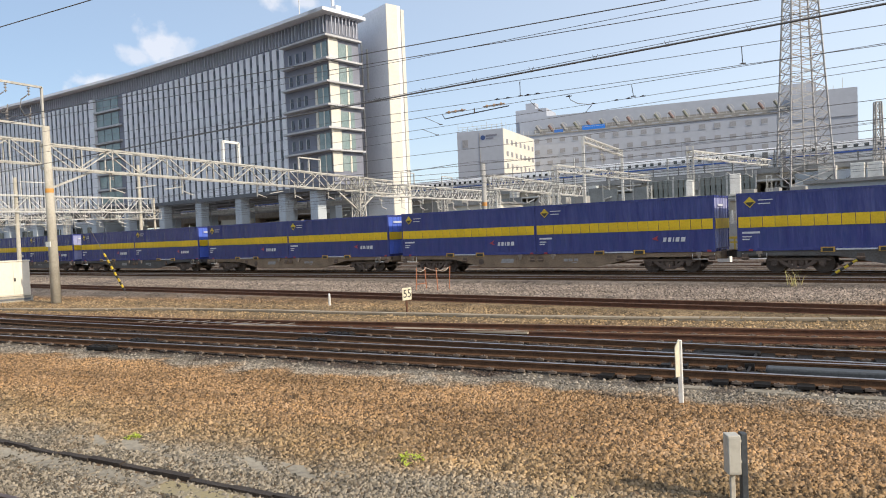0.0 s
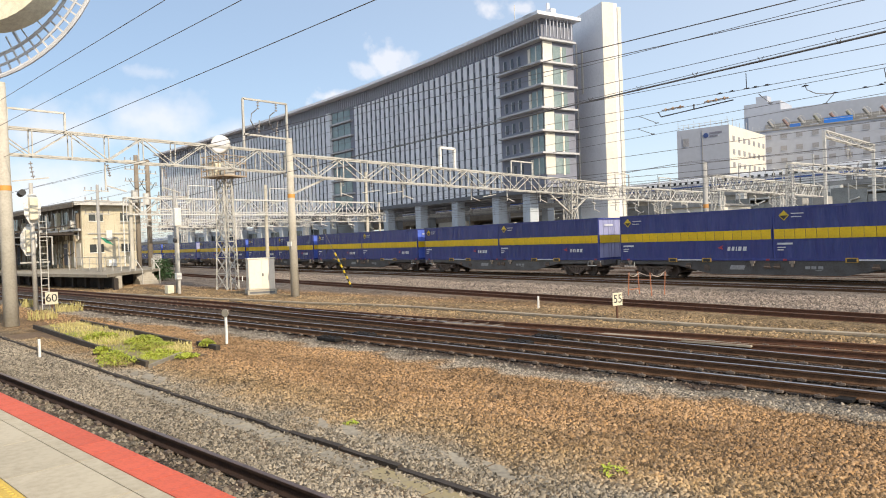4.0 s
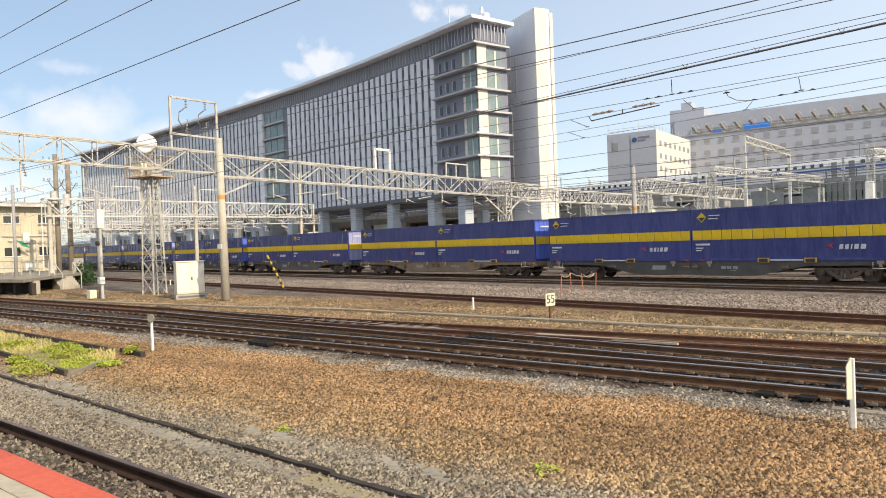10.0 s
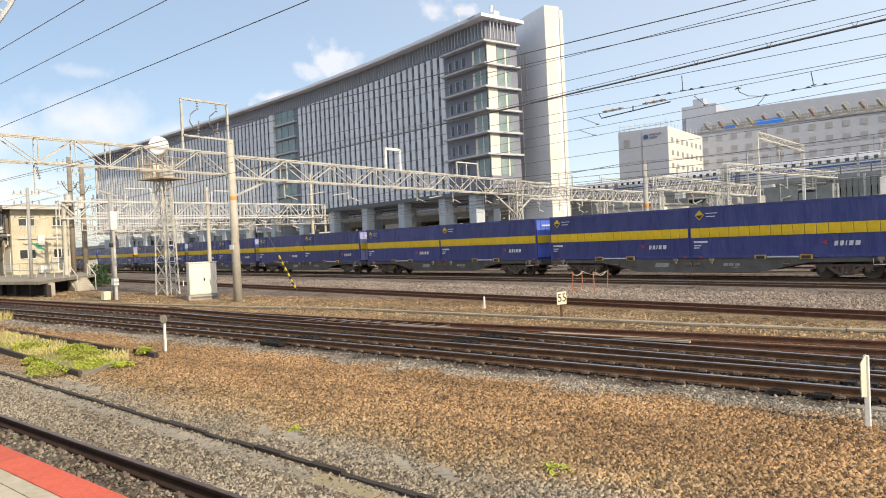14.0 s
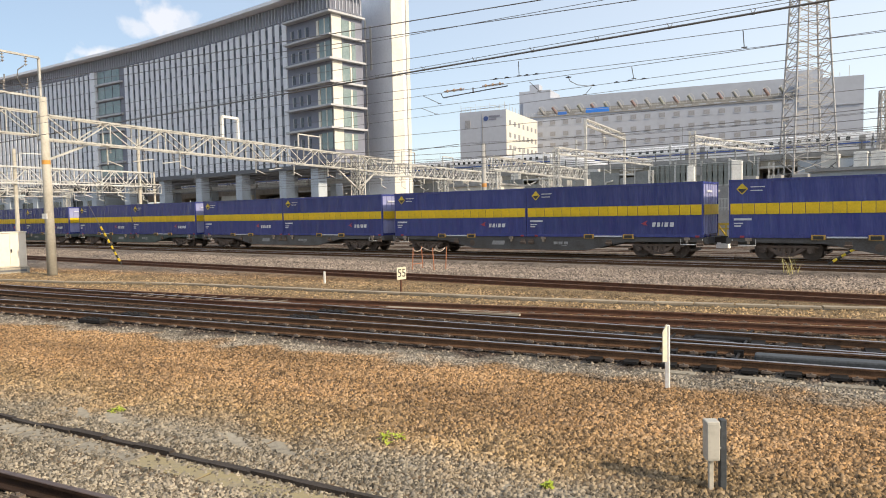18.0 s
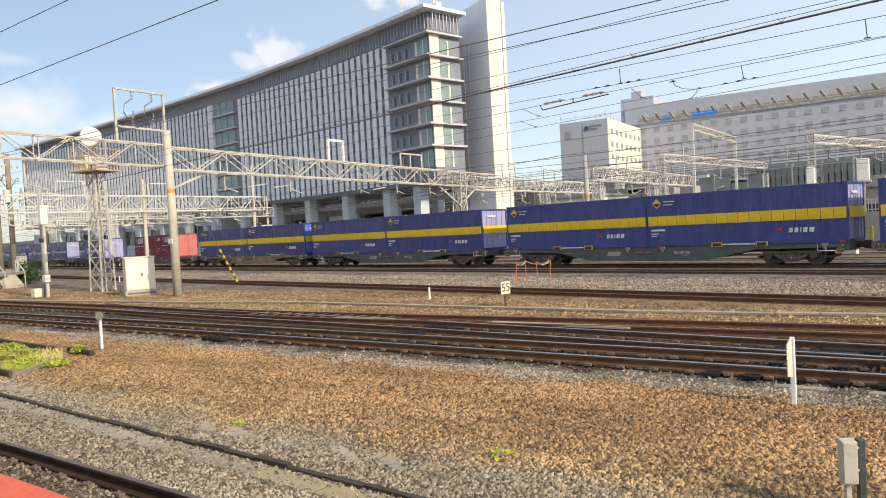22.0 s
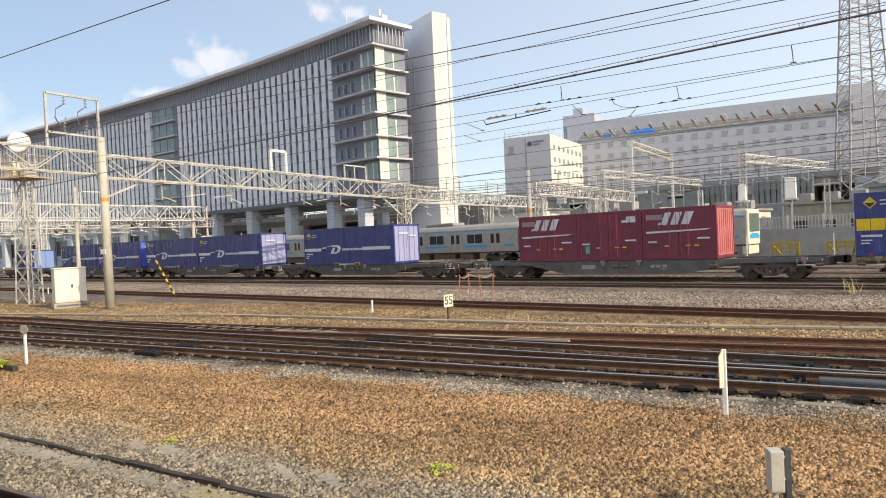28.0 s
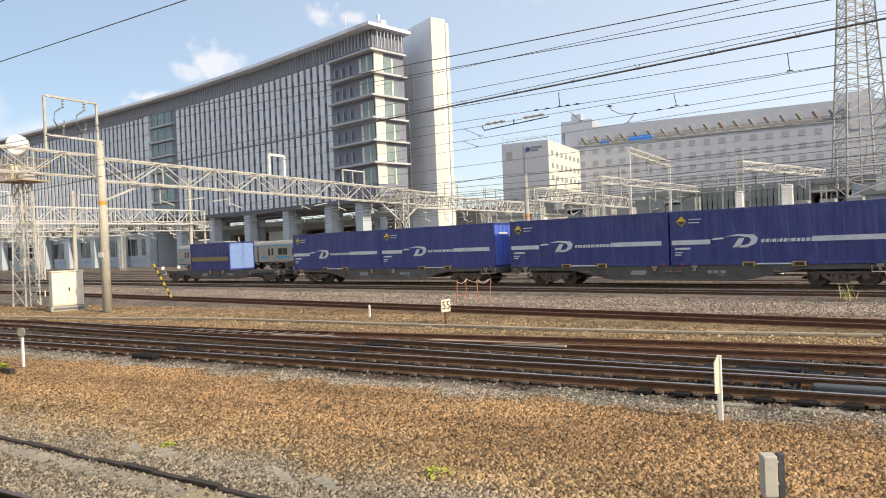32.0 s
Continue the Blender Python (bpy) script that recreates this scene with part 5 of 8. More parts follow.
def express(n, label, flip):
    """A white express train: nose at x = 0 (flip: the body lies towards -x)."""
    t = empty("express_train", VM, label, "train", "express trains on the viaduct")
    turn = pose(0, 0, 0) if not flip else pose(0, 3.2, 0, 0, 0, 180)
    for k in range(n):
        car = part("car", CAR, None, t, at=pose(11 + 25 * k, 0, 0) if not flip else pose(-11 - 25 * k - 24.7, 0, 0))
        part("stripe", STRIPE, None, car, "blue waist stripe")
        for x in (0.6, 23.2):
            part("door", CARDOOR, None, car, at=pose(x, 0, 0))
        for j in range(16):
            part("window", CARWIN, None, car, at=pose(2.2 + j * 1.29, 0, 0))
    nose = part("nose", NOSE_MESH, None, t, "long tapered white nose", pose(11, 0, 0) if not flip else pose(-11, 3.2, 0, 0, 0, 180))
    part("cab_window", Build().box(-4.6, -3.6, 0.9, 2.3, 11.75, 11.95), DARK_GLASS, nose)
    return t


express_near = express(9, "long white express train on the near viaduct track, leaving", True)
express_far = express(16, "long white express train on the far viaduct track, passing", False)

def lattice(b, levels, r, rd):
    """Four legs through levels of (height, half width), with crossed braces."""
    for (za, ha), (zb, hb) in zip(levels, levels[1:]):
        ca = [Vector((sx * ha, sy * ha, za)) for sx, sy in ((-1, -1), (1, -1), (1, 1), (-1, 1))]
        cb = [Vector((sx * hb, sy * hb, zb)) for sx, sy in ((-1, -1), (1, -1), (1, 1), (-1, 1))]
        for k in range(4):
            j = (k + 1) % 4
            b.bar(ca[k], cb[k], r)
            b.bar(ca[k], cb[j], rd).bar(ca[j], cb[k], rd).bar(cb[k], cb[j], rd)
    return b


# ---- mast and equipment beside the viaduct ----
lm = empty("lattice_mast", pose(8.3, 100, 0, 0, 0, 15), "slender grey steel lattice mast beside the viaduct", "mast")
RM_STEEL = mat("grey_mast_steel", (0.42, 0.40, 0.38), (0.28, 0.265, 0.25), 0.6, 0.15, 1.0)
LM = [(G + i * 1.6, 0.62 - 0.03 * i) for i in range(11)]
for k in (0, 4, 8):
    part("lattice_section", lattice(Build(), LM[k:k + 5], 0.14, 0.07), RM_STEEL, lm)
part("arm", Build().bar((0, 0, 8.6), (5.5, 2, 6.6), 0.3), RM_STEEL, lm, "sloping strut")
for i, (x, w) in enumerate(((5.2, 1.5), (7.0, 1.6), (9.2, 1.0))):
    eq = empty("equipment_cabin", pose(x, 99, G, 0, 0, TURN), "white equipment cabin on a steel frame", "cabin", "equipment cabins")
    part("case", rounded(Build().box(0, w, 0, 1.6, 5.7, 8.8), 0.06, WHITE, "case"), None, eq)
    for z in (6.7, 7.7):
        part("seam", Build().box(0.06, w - 0.06, -0.02, 0.0, z, z + 0.06), ROOF_GREY, eq)
    for a in (0.1, w - 0.25):
        part("leg", Build().box(a, a + 0.15, 0.2, 0.35, 0, 5.7), GALV_FAR, eq)
part("pale_panel", Build().box(40.5, 52, -1.2, -1.1, G, 8.3, VM), PALE_WALL, via, "pale blue-grey wall panel")
for k in range(6):
    part("drooping_cable", Build().line([VM @ Vector((38 + 2.2 * k + 0.7 * q, -1.6, 8.4 - 0.3 * k + 0.22 * (q - 2) ** 2 - 0.9)) for q in range(5)], 0.07, 5), DULL, via)

# ---- fence and low wall behind the yard ----
YM = on_track(-6, 26.0)
wall = empty("yard_wall", YM, "low stained concrete wall with a steel fence on top", "wall")
part("wall_body", Build().box(-40, 90, 0, 0.5, G, 2.05), CONC_GREY, wall)
bar = Build().box(-0.025, 0.025, 0.2, 0.25, 2.05, 3.05).mesh("fence_bar", GALV_FAR)
for k in range(150):
    part("fence_bar", bar, None, wall, at=pose(-12 + k * 0.24, 0, 0))
for k in range(14):
    part("fence_post", Build().box(-0.06, 0.06, 0.17, 0.29, 2.05, 3.15), GALV_FAR, wall, at=pose(-12 + k * 2.6, 0, 0))
for z in (2.2, 2.95):
    part("fence_rail", Build().box(-12, 24, 0.2, 0.25, z, z + 0.07), GALV_FAR, wall)
part("lower_fence", Build().box(-40, -12, 0.2, 0.25, 2.05, 2.9), DULL, wall)
# pale service house with doors behind the fence
sh = empty("service_building", on_track(-5.0, 29.5), "pale grey service house with doors and wall coolers", "building", "service buildings")
part("wall", Build().box(0, 14, 0, 5, G, 5.0), PALE_WALL, sh)
part("roof", Build().box(-0.3, 14.3, -0.5, 5, 5.0, 5.25), ROOF_GREY, sh)
part("door", Build().box(1.0, 2.3, -0.05, 0.02, 1.8, 4.1), SHADE_GREY, sh, "doorway panel painted dark for the shade inside")
part("door", Build().box(4.0, 5.2, -0.05, 0.02, 2.2, 4.2), CREAM, sh, "cream door")
for i, z in enumerate((2.9, 3.75)):
    part("cooler", Build().box(5.9, 6.9, -0.5, 0.0, z, z + 0.75), WHITE, sh, "white air conditioner")
    part("fan", Build().tube((6.3, -0.52, z + 0.37), (6.3, -0.5, z + 0.37), 0.28, 14), SHADE_GREY, sh)

# ---- pylon ----
PYLON = mat("grey_pylon_steel", (0.46, 0.445, 0.43), (0.32, 0.30, 0.285), 0.6, 0.15, 1.0)
pylon = empty("transmission_tower", pose(0.3, 108, 0, 0, 0, 20), "tall grey steel lattice transmission tower", "pylon")




lv = [(G, 3.1)]
z, hw = 0, 3.1
while z < 62:
    step = max(1.0, hw * 0.72)
    z += step
    hw = max(0.7, 3.1 - 0.045 * z)
    lv.append((z, hw))
for k in range(0, len(lv) - 1, 3):
    part("lattice_section", lattice(Build(), lv[k:k + 4], 0.2, 0.075), PYLON, pylon)
part("ladder_pole", Build().tube((0, 0, G), (0, 0, 58), 0.1, 8), PYLON, pylon)
for z in (40, 47, 54):
    part("cross_arm", Build().bar((-7, 0, z), (7, 0, z), 0.2).bar((-7, 0, z), (0, 0, z + 2.2), 0.14).bar((7, 0, z), (0, 0, z + 2.2), 0.14), GALV_FAR, pylon)

# ---- observation tower ----
RING_W = mat("white_ring_paint", (0.62, 0.63, 0.66), (0.52, 0.53, 0.56), 0.5, 0, 0.4)
tower = empty("observation_tower", label="tall tower with a white truss ring round a cream drum", category="tower")
RM = Matrix.Translation(Vector((-143.6, 29.2, 58.5))) @ Vector((-0.695, 0.718, -0.012)).to_track_quat("Z", "Y").to_matrix().to_4x4()
DM = Matrix.Translation(Vector((-130.6, 30.6, 51.8))) @ Vector((-0.695, 0.718, -0.012)).to_track_quat("Z", "Y").to_matrix().to_4x4()


def hoop_ring(m, r, z, thick, n=72):
    return Build().line([m @ Vector((r * math.cos(6.28319 * i / n), r * math.sin(6.28319 * i / n), z)) for i in range(n + 1)], thick, 6)


part("outer_ring", hoop_ring(RM, 26.6, 0, 0.38), RING_W, tower)
part("middle_ring", hoop_ring(RM, 24.9, 0, 0.22), RING_W, tower)
part("inner_ring", hoop_ring(RM, 23.2, 0, 0.28), RING_W, tower)
strut = Build().bar((22.9, 0, 0), (26.6, 0, 0), 0.3).mesh("strut", RING_W)
prong = Build().bar((20.8, 0, 0), (23.2, 0, 0), 0.22).mesh("prong", RING_W)
for k in range(90):
    part("strut", strut, None, tower, at=RM @ pose(0, 0, 0, 0, 0, 4 * k))
    if k % 2:
        part("prong", prong, None, tower, at=RM @ pose(0, 0, 0, 0, 0, 4 * k))
part("drum", Build().tube(DM @ Vector((0, 0, -1)), DM @ Vector((0, 0, 4)), 12.6, 48), CREAM, tower, "round cream drum")
for k in range(6):
    part("spoke", Build().bar(RM @ Vector((0, 0, 2)), RM @ Vector((23 * math.cos(k * 1.047), 23 * math.sin(k * 1.047), 0)), 0.4), RING_W, tower)
part("shaft", Build().tube((-152, 30, G), (-152, 30, 56), 2.2, 20, 1.4), BEIGE, tower, "round pale shaft")

# ---- overhead line gantries ----
def truss(b, p, q, h, w, n, r=0.05, rd=0.032):
    """A four-chord truss beam; p and q: ends of its top middle line."""
    p, q = Vector(p), Vector(q)
    d = (q - p) / n
    s = d.cross(Vector((0, 0, 1))).normalized() * w / 2
    dn = Vector((0, 0, -h))
    for side in (-1, 1):
        b.bar(p + side * s, q + side * s, r * 2)
        b.bar(p + side * s + dn, q + side * s + dn, r * 2)
        for i in range(n):
            a = p + d * i + side * s
            b.bar(a, a + dn, rd * 2)
            if i % 2:
                b.bar(a + dn, a + d, rd * 2)
            else:
                b.bar(a, a + d + dn, rd * 2)
        b.bar(q + side * s, q + side * s + dn, rd * 2)
    for i in range(n + 1):
        a = p + d * i
        b.bar(a - s, a + s, rd * 2).bar(a - s + dn, a + s + dn, rd * 2)
        if i < n:
            b.bar(a - s, a + d + s, rd * 1.6)
    return b


def hoop(b, y0, y1, z0, z1, x, r=0.05, legs=True):
    """An upright portal frame on a beam, in the plane of one x."""
    b.bar((x, y0, z0), (x, y0, z1), r).bar((x, y1, z0), (x, y1, z1), r).bar((x, y0, z1), (x, y1, z1), r)
    return b


def insulators(b, p, q, n=5, r=0.07):
    p, q = Vector(p), Vector(q)
    for i in range(n):
        c = p + (q - p) * (i + 0.5) / n
        d = (q - p).normalized() * 0.02
        b.tube(c - d, c + d, r, 8)
    b.tube(p, q, 0.02, 5)
    return b


GX = -33.2
gantry = empty("gantry", label="pale steel truss gantry over the tracks on concrete poles", category="gantry", group="overhead line gantries")
part("beam", truss(Build(), (GX, 7.5, 7.75), (GX, 21.3, 7.6), 1.1, 0.5, 9, 0.036, 0.022), GALV, gantry)
part("beam", truss(Build(), (GX, 21.6, 7.5), (GX, 54.0, 7.1), 1.15, 0.6, 18, 0.045, 0.028), GALV, gantry)
part("knee_brace", Build().bar((GX, 21.7, 5.3), (GX, 24.4, 6.4), 0.1), GALV, gantry)
pole = part("pole", Build().tube((GX + 0.52, 21.45, G), (GX + 0.46, 21.45, 8.3), 0.23, 20, 0.17), POLE, gantry, "tapered weathered concrete pole", smooth=True)
part("pole_band", Build().tube((GX + 0.484, 21.45, 5.1), (GX + 0.482, 21.45, 5.3), 0.196, 20), mat("orange_band", (0.62, 0.30, 0.06)), pole, "orange band")
part("pole_tag", Build().box(GX + 0.32, GX + 0.68, 21.2, 21.24, 2.5, 2.75), WHITE, pole)
part("pole", Build().tube((GX + 1.9, 7.6, G), (GX + 1.6, 7.6, 9.2), 0.27, 20, 0.19), POLE, gantry, "pale concrete pole", smooth=True)
part("pole_band", Build().tube((GX + 1.735, 7.6, 5.0), (GX + 1.728, 7.6, 5.2), 0.232, 20), mat("orange_band_b", (0.62, 0.30, 0.06)), gantry)
part("lattice_leg", lattice(Build(), [(G, 0.5), (1.2, 0.48), (2.4, 0.45), (3.6, 0.42), (4.8, 0.4), (6.0, 0.4), (7.2, 0.4)], 0.09, 0.05), GALV, gantry, at=pose(GX, 48.9, 0))
part("leg_fork", Build().bar((GX, 48.9, 4.4), (GX, 45.9, 6.0), 0.12).bar((GX, 48.9, 4.4), (GX, 51.7, 6.0), 0.12), GALV, gantry)
part("wire_frame", hoop(Build(), 19.0, 21.65, 7.6, 10.25, GX, 0.1).bar((GX, 19.0, 8.4), (GX, 21.65, 8.35), 0.1), GALV, gantry)
part("wire_frame", hoop(Build(), 8.2, 10.4, 7.6, 8.55, GX, 0.08), GALV, gantry)
part("cable_hoop", hoop(Build(), 33.6, 35.0, 7.3, 8.75, GX, 0.16), WHITE, gantry, "white cable hoop")
part("wire_frame", hoop(Build(), 41.2, 43.8, 7.1, 8.3, GX, 0.09).bar((GX, 42.4, 7.1), (GX, 42.4, 8.3), 0.07), GALV, gantry)
for y in (12.4, 15.0, 25.6, 30.5, 37.0, 41.0, 45.1, 49.2):
    part("drop_bracket", Build().bar((GX, y - 0.4, 6.5), (GX, y - 0.4, 5.3), 0.06).bar((GX, y - 0.4, 5.5), (GX, y + 0.5, 5.25), 0.05), GALV, gantry)
    part("insulator", insulators(Build(), (GX, y - 0.3, 6.45), (GX, y - 0.2, 5.9)), CERAMIC, gantry)
for y in (19.9, 21.0):
    part("insulator", insulators(Build(), (GX, y, 10.2), (GX, y, 9.75), 3), CERAMIC, gantry)
    part("jumper_loop", Build().line([(GX, y - 0.1, 9.75), (GX + 0.1, y - 0.45, 9.5), (GX + 0.15, y - 0.55, 9.1), (GX + 0.1, y - 0.3, 8.75), (GX, y + 0.05, 8.8), (GX, y + 0.05, 9.2)], 0.028, 6), WIRE, gantry)
    part("insulator", insulators(Build(), (GX, y, 8.45), (GX, y, 8.95), 3), CERAMIC, gantry)
for y in (9.0, 27.5, 29.5, 38.6, 46.8):
    part("insulator", insulators(Build(), (GX, y, 6.4), (GX, y + 0.1, 5.7), 4, 0.08), CERAMIC, gantry)
    part("registration_arm", Build().bar((GX, y - 0.7, 5.55), (GX, y + 0.7, 5.75), 0.05), GALV, gantry)


def far_gantry(x, y0, y1, z, h, legs, posts=(), n=None):
    gt = empty("gantry", label="weathered steel truss gantry across the yard tracks", category="gantry", group="overhead line gantries")
    k = n or max(6, int((y1 - y0) / 1.5))
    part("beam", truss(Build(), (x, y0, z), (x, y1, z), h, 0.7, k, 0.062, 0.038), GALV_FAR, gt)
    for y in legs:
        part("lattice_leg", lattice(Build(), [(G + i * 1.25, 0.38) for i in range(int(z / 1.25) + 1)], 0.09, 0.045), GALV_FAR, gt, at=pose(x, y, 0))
    for y, top in posts:
        part("pole", Build().tube((x, y, G), (x, y, top), 0.2, 12, 0.16), POLE, gt)
    y = y0 + 2
    while y < y1 - 2:
        part("drop_bracket", Build().bar((x, y, z - h), (x, y, z - h - 1.1), 0.07).bar((x, y, z - h - 1.0), (x, y + 0.9, z - h - 1.25), 0.06).tube((x, y - 0.5, z - h - 0.3), (x, y + 0.3, z - h - 0.5), 0.05, 5), GALV_FAR, gt)
        y += 3.9
    for y in (y0 + 6, y0 + 15):
        if y + 2 < y1:
            part("wire_frame", hoop(Build(), y, y + 2.6, z, z + 1.3, x, 0.09), GALV_FAR, gt)
    return gt


far_gantry(-65, 25.5, 55, 7.35, 1.5, (), ((53.7, 11.0), (40, 9.0), (26.0, 7.4)))
far_gantry(-92, 28, 80, 7.6, 1.4, (29, 52), ((79, 9.5),))
far_gantry(-125, 30, 88, 8.0, 1.4, (31, 60, 87))
far_gantry(-160, 34, 92, 8.2, 1.4, (35, 66, 91))
far_gantry(-36, 55, 84, 7.2, 1.2, (70,))
far_gantry(-26, 60, 90, 7.4, 1.2, (61, 76))


def portal(a, b, z, label):
    """A single-span portal over yard tracks, from a to b."""
    gt = empty("gantry", label=label, category="gantry", group="overhead line gantries")
    a, b = Vector((*a, 0)), Vector((*b, 0))
    up = Vector((0, 0, z))
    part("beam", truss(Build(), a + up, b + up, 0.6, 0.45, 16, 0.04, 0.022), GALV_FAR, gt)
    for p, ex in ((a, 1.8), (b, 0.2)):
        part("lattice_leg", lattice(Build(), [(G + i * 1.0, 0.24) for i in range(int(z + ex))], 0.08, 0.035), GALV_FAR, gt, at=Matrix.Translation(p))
    d = (b - a)
    for f in (0.25, 0.5, 0.75):
        c = a + d * f + up
        part("drop_bracket", Build().bar(c, c - Vector((0, 0, 2.0)), 0.07).bar(c - Vector((0, 0, 1.9)), c - Vector((0.6, 0.2, 1.5)), 0.06), GALV_FAR, gt)
    return gt


portal((-8.7, 63.2), (-3.2, 80.7), 8.4, "pale steel portal gantry with white boxes on its posts")
portal((-20.2, 61.6), (-16.5, 86.7), 8.0, "pale steel portal gantry over yard tracks")
portal((6.5, 62), (11, 79), 8.6, "pale steel portal gantry beside the lattice tower")
hi = empty("gantry", label="tall plain steel portal frame in front of the hotel", category="gantry", group="overhead line gantries")
for p in ((-24.8, 88.0, 13.6), (-22.6, 100.0, 12.6)):
    part("leg", Build().box(p[0] - 0.16, p[0] + 0.16, p[1] - 0.16, p[1] + 0.16, G, p[2]), GALV_FAR, hi)
part("beam", truss(Build(), (-24.8, 88.0, 13.6), (-22.6, 100.0, 12.6), 0.7, 0.4, 8, 0.07, 0.035), GALV_FAR, hi)
part("drop_bracket", Build().bar((-23.8, 93.5, 13.1), (-23.8, 93.5, 10.6), 0.1).bar((-23.8, 92.6, 11.6), (-23.8, 94.6, 11.9), 0.08).bar((-23.8, 92.8, 12.6), (-23.8, 95.0, 10.9), 0.07), GALV_FAR, hi)
part("insulator", insulators(Build(), (-23.8, 92.6, 12.6), (-23.8, 92.6, 11.0), 6, 0.16), CERAMIC, hi)
part("insulator", insulators(Build(), (-23.8, 94.4, 11.8), (-23.8, 94.4, 10.4), 6, 0.16), CERAMIC, hi)
for x, y, z, w, h in ((-8.65, 62.0, 4.5, 0.29, 1.3), (-5.1, 62.0, 4.45, 0.42, 1.65)):
    t = empty("transformer", pose(x, y, z), "white boxed line transformer on a gantry post", "transformer", "line transformers")
    part("tank", rounded(Build().box(-w, w, -0.3, 0.3, 0, h), 0.06, WHITE, "tank"), None, t)
    part("bracket", Build().box(-0.1, 0.1, 0.4, 0.9, 0.2, 0.4).box(-0.5, 0.5, -0.5, 0.5, -0.12, 0), GALV_FAR, t)
    part("support_post", Build().box(-0.07, 0.07, 0.5, 0.64, G - z, 1.6), GALV_FAR, t)
gp = empty("utility_pole", on_track(-21.3, 6.0), "round grey concrete pole with an orange band in the yard", "pole")
part("shaft", Build().tube((0, 0, G), (0, 0, 7.0), 0.19, 16, 0.15), CONC_GREY, gp, smooth=True)
part("pole_band", Build().tube((0, 0, 4.05), (0, 0, 4.3), 0.178, 16, 0.176), mat("orange_band_c", (0.55, 0.25, 0.06)), gp)
part("bracket", Build().bar((0, -0.2, 6.2), (0, 0.2, 6.2), 0.08), GALV, gp)


# ---- wires ----
def wire(y0, m, z, r=0.013, sag=0.0, span=48.0, ph=-33.0, x0=-260, x1=90, n=6, label="thin dark overhead wire above the tracks"):
    """A wire that runs along the yard, hung every span metres."""
    b, pts = Build(), []
    step = span / n
    i = math.floor((x0 - ph) / step)
    while ph + i * step <= x1:
        x = ph + i * step
        f = (i % n) / n
        pts.append(Vector((x, y0 + m * x, z - sag * 4 * f * (1 - f))))
        i += 1
    return whole("overhead_wire", b.line(pts, r, 4), WIRE, label, "wire", "overhead wires")


def droppers(y0, m, z0, z1, sag, x0, x1, step=5.0, span=48.0, ph=-33.0):
    b, x = Build(), x0
    while x < x1:
        f = ((x - ph) / span) % 1
        b.tube((x, y0 + m * x, z1), (x, y0 + m * x, z0 - sag * 4 * f * (1 - f)), 0.009, 4)
        x += step
    return whole("wire_hanger", b, WIRE, "thin hangers between contact and carrier wire", "wire hanger", kind="stuff")


wire(4.5, -0.01, 6.3, 0.0076)
wire(5.35, -0.012, 6.3, 0.0076)
wire(6.8, -0.025, 6.3, 0.0093)
wire(12.31, 0.0, 6.3, 0.0103)
wire(13.3, 0.02, 6.3, 0.0082)
wire(12.6, -0.085, 6.3, 0.0059)
wire(15.0, -0.078, 6.4, 0.0070)
wire(15.2, -0.175, 6.4, 0.0070)
wire(24.1, -0.166, 8.5, 0.036, label="thick black feeder cable above the tracks")
wire(17.1, -0.039, 6.4, 0.0076)
wire(19.19, -0.047, 6.4, 0.0076)
wire(19.16, -0.158, 6.4, 0.0076)
wire(21.3, -0.168, 6.4, 0.0076)
wire(22.48, -0.22, 6.4, 0.0076)
wire(28.71, -0.15, 6.4, 0.0109)
# hangers between neighbouring wires: foot and top
for x0, y0, x1, y1 in ((-7.12, 17.6, -7.82, 19.5), (-4.66, 20.0, -5.0, 21.9), (-6.5, 22.6, -7.1, 24.0), (-7.9, 20.6, -8.2, 22.4), (-11.9, 21.1, -12.2, 22.9), (-13.3, 23.5, -13.6, 25.3), (-1.6, 17.2, -1.7, 19.1)):
    whole("wire_hanger", Build().tube((x0, y0, 6.4), (x1, y1, 6.4), 0.011, 5).tube((x1 - 0.07, y1, 6.4), (x1 + 0.07, y1, 6.4), 0.017, 5), WIRE, "short hanger between two overhead wires", "wire hanger", "wire hangers")
clamp = Build().tube((-0.09, 0, 0), (0.09, 0, 0), 0.014, 6).box(-0.035, 0.035, -0.015, 0.015, -0.01, 0.032).mesh("wire_clamp", IRON)
for x, y0, m in ((-8.6, 19.19, -0.047), (-8.25, 19.19, -0.047), (-7.6, 19.19, -0.047), (-7.3, 19.19, -0.047), (-5.6, 21.3, -0.168), (-5.2, 21.3, -0.168), (-4.75, 21.3, -0.168), (-6.65, 19.5, -0.158), (-6.4, 21.3, -0.168)):
    whole("wire_clamp", clamp, None, "small dark clamp on an overhead wire", "wire clamp", "wire clamps", at=pose(x, y0 + m * x, 6.4, 0, 0, math.degrees(m)))
whole("jumper_wire", Build().line([(-6.65, 20.55, 6.4), (-6.72, 20.95, 6.36), (-6.62, 21.4, 6.3), (-6.5, 22.1, 6.36), (-6.4, 22.37, 6.4)], 0.011, 6), WIRE, "curled jumper between two overhead wires", "wire")
# ties that carry the feeder cable
for k in range(14):
    x = -1.8 - 2.6 * k
    y = 24.1 - 0.166 * x
    whole("cable_tie", Build().tube((x, y, 8.47), (x - 0.09, y - 0.06, 8.66), 0.01, 5).tube((x, y, 8.47), (x + 0.09, y + 0.03, 8.66), 0.01, 5).tube((x - 0.05, y, 8.5), (x + 0.05, y, 8.5), 0.045, 8), WIRE, "forked tie on the black feeder cable", "cable tie", "feeder cable ties")
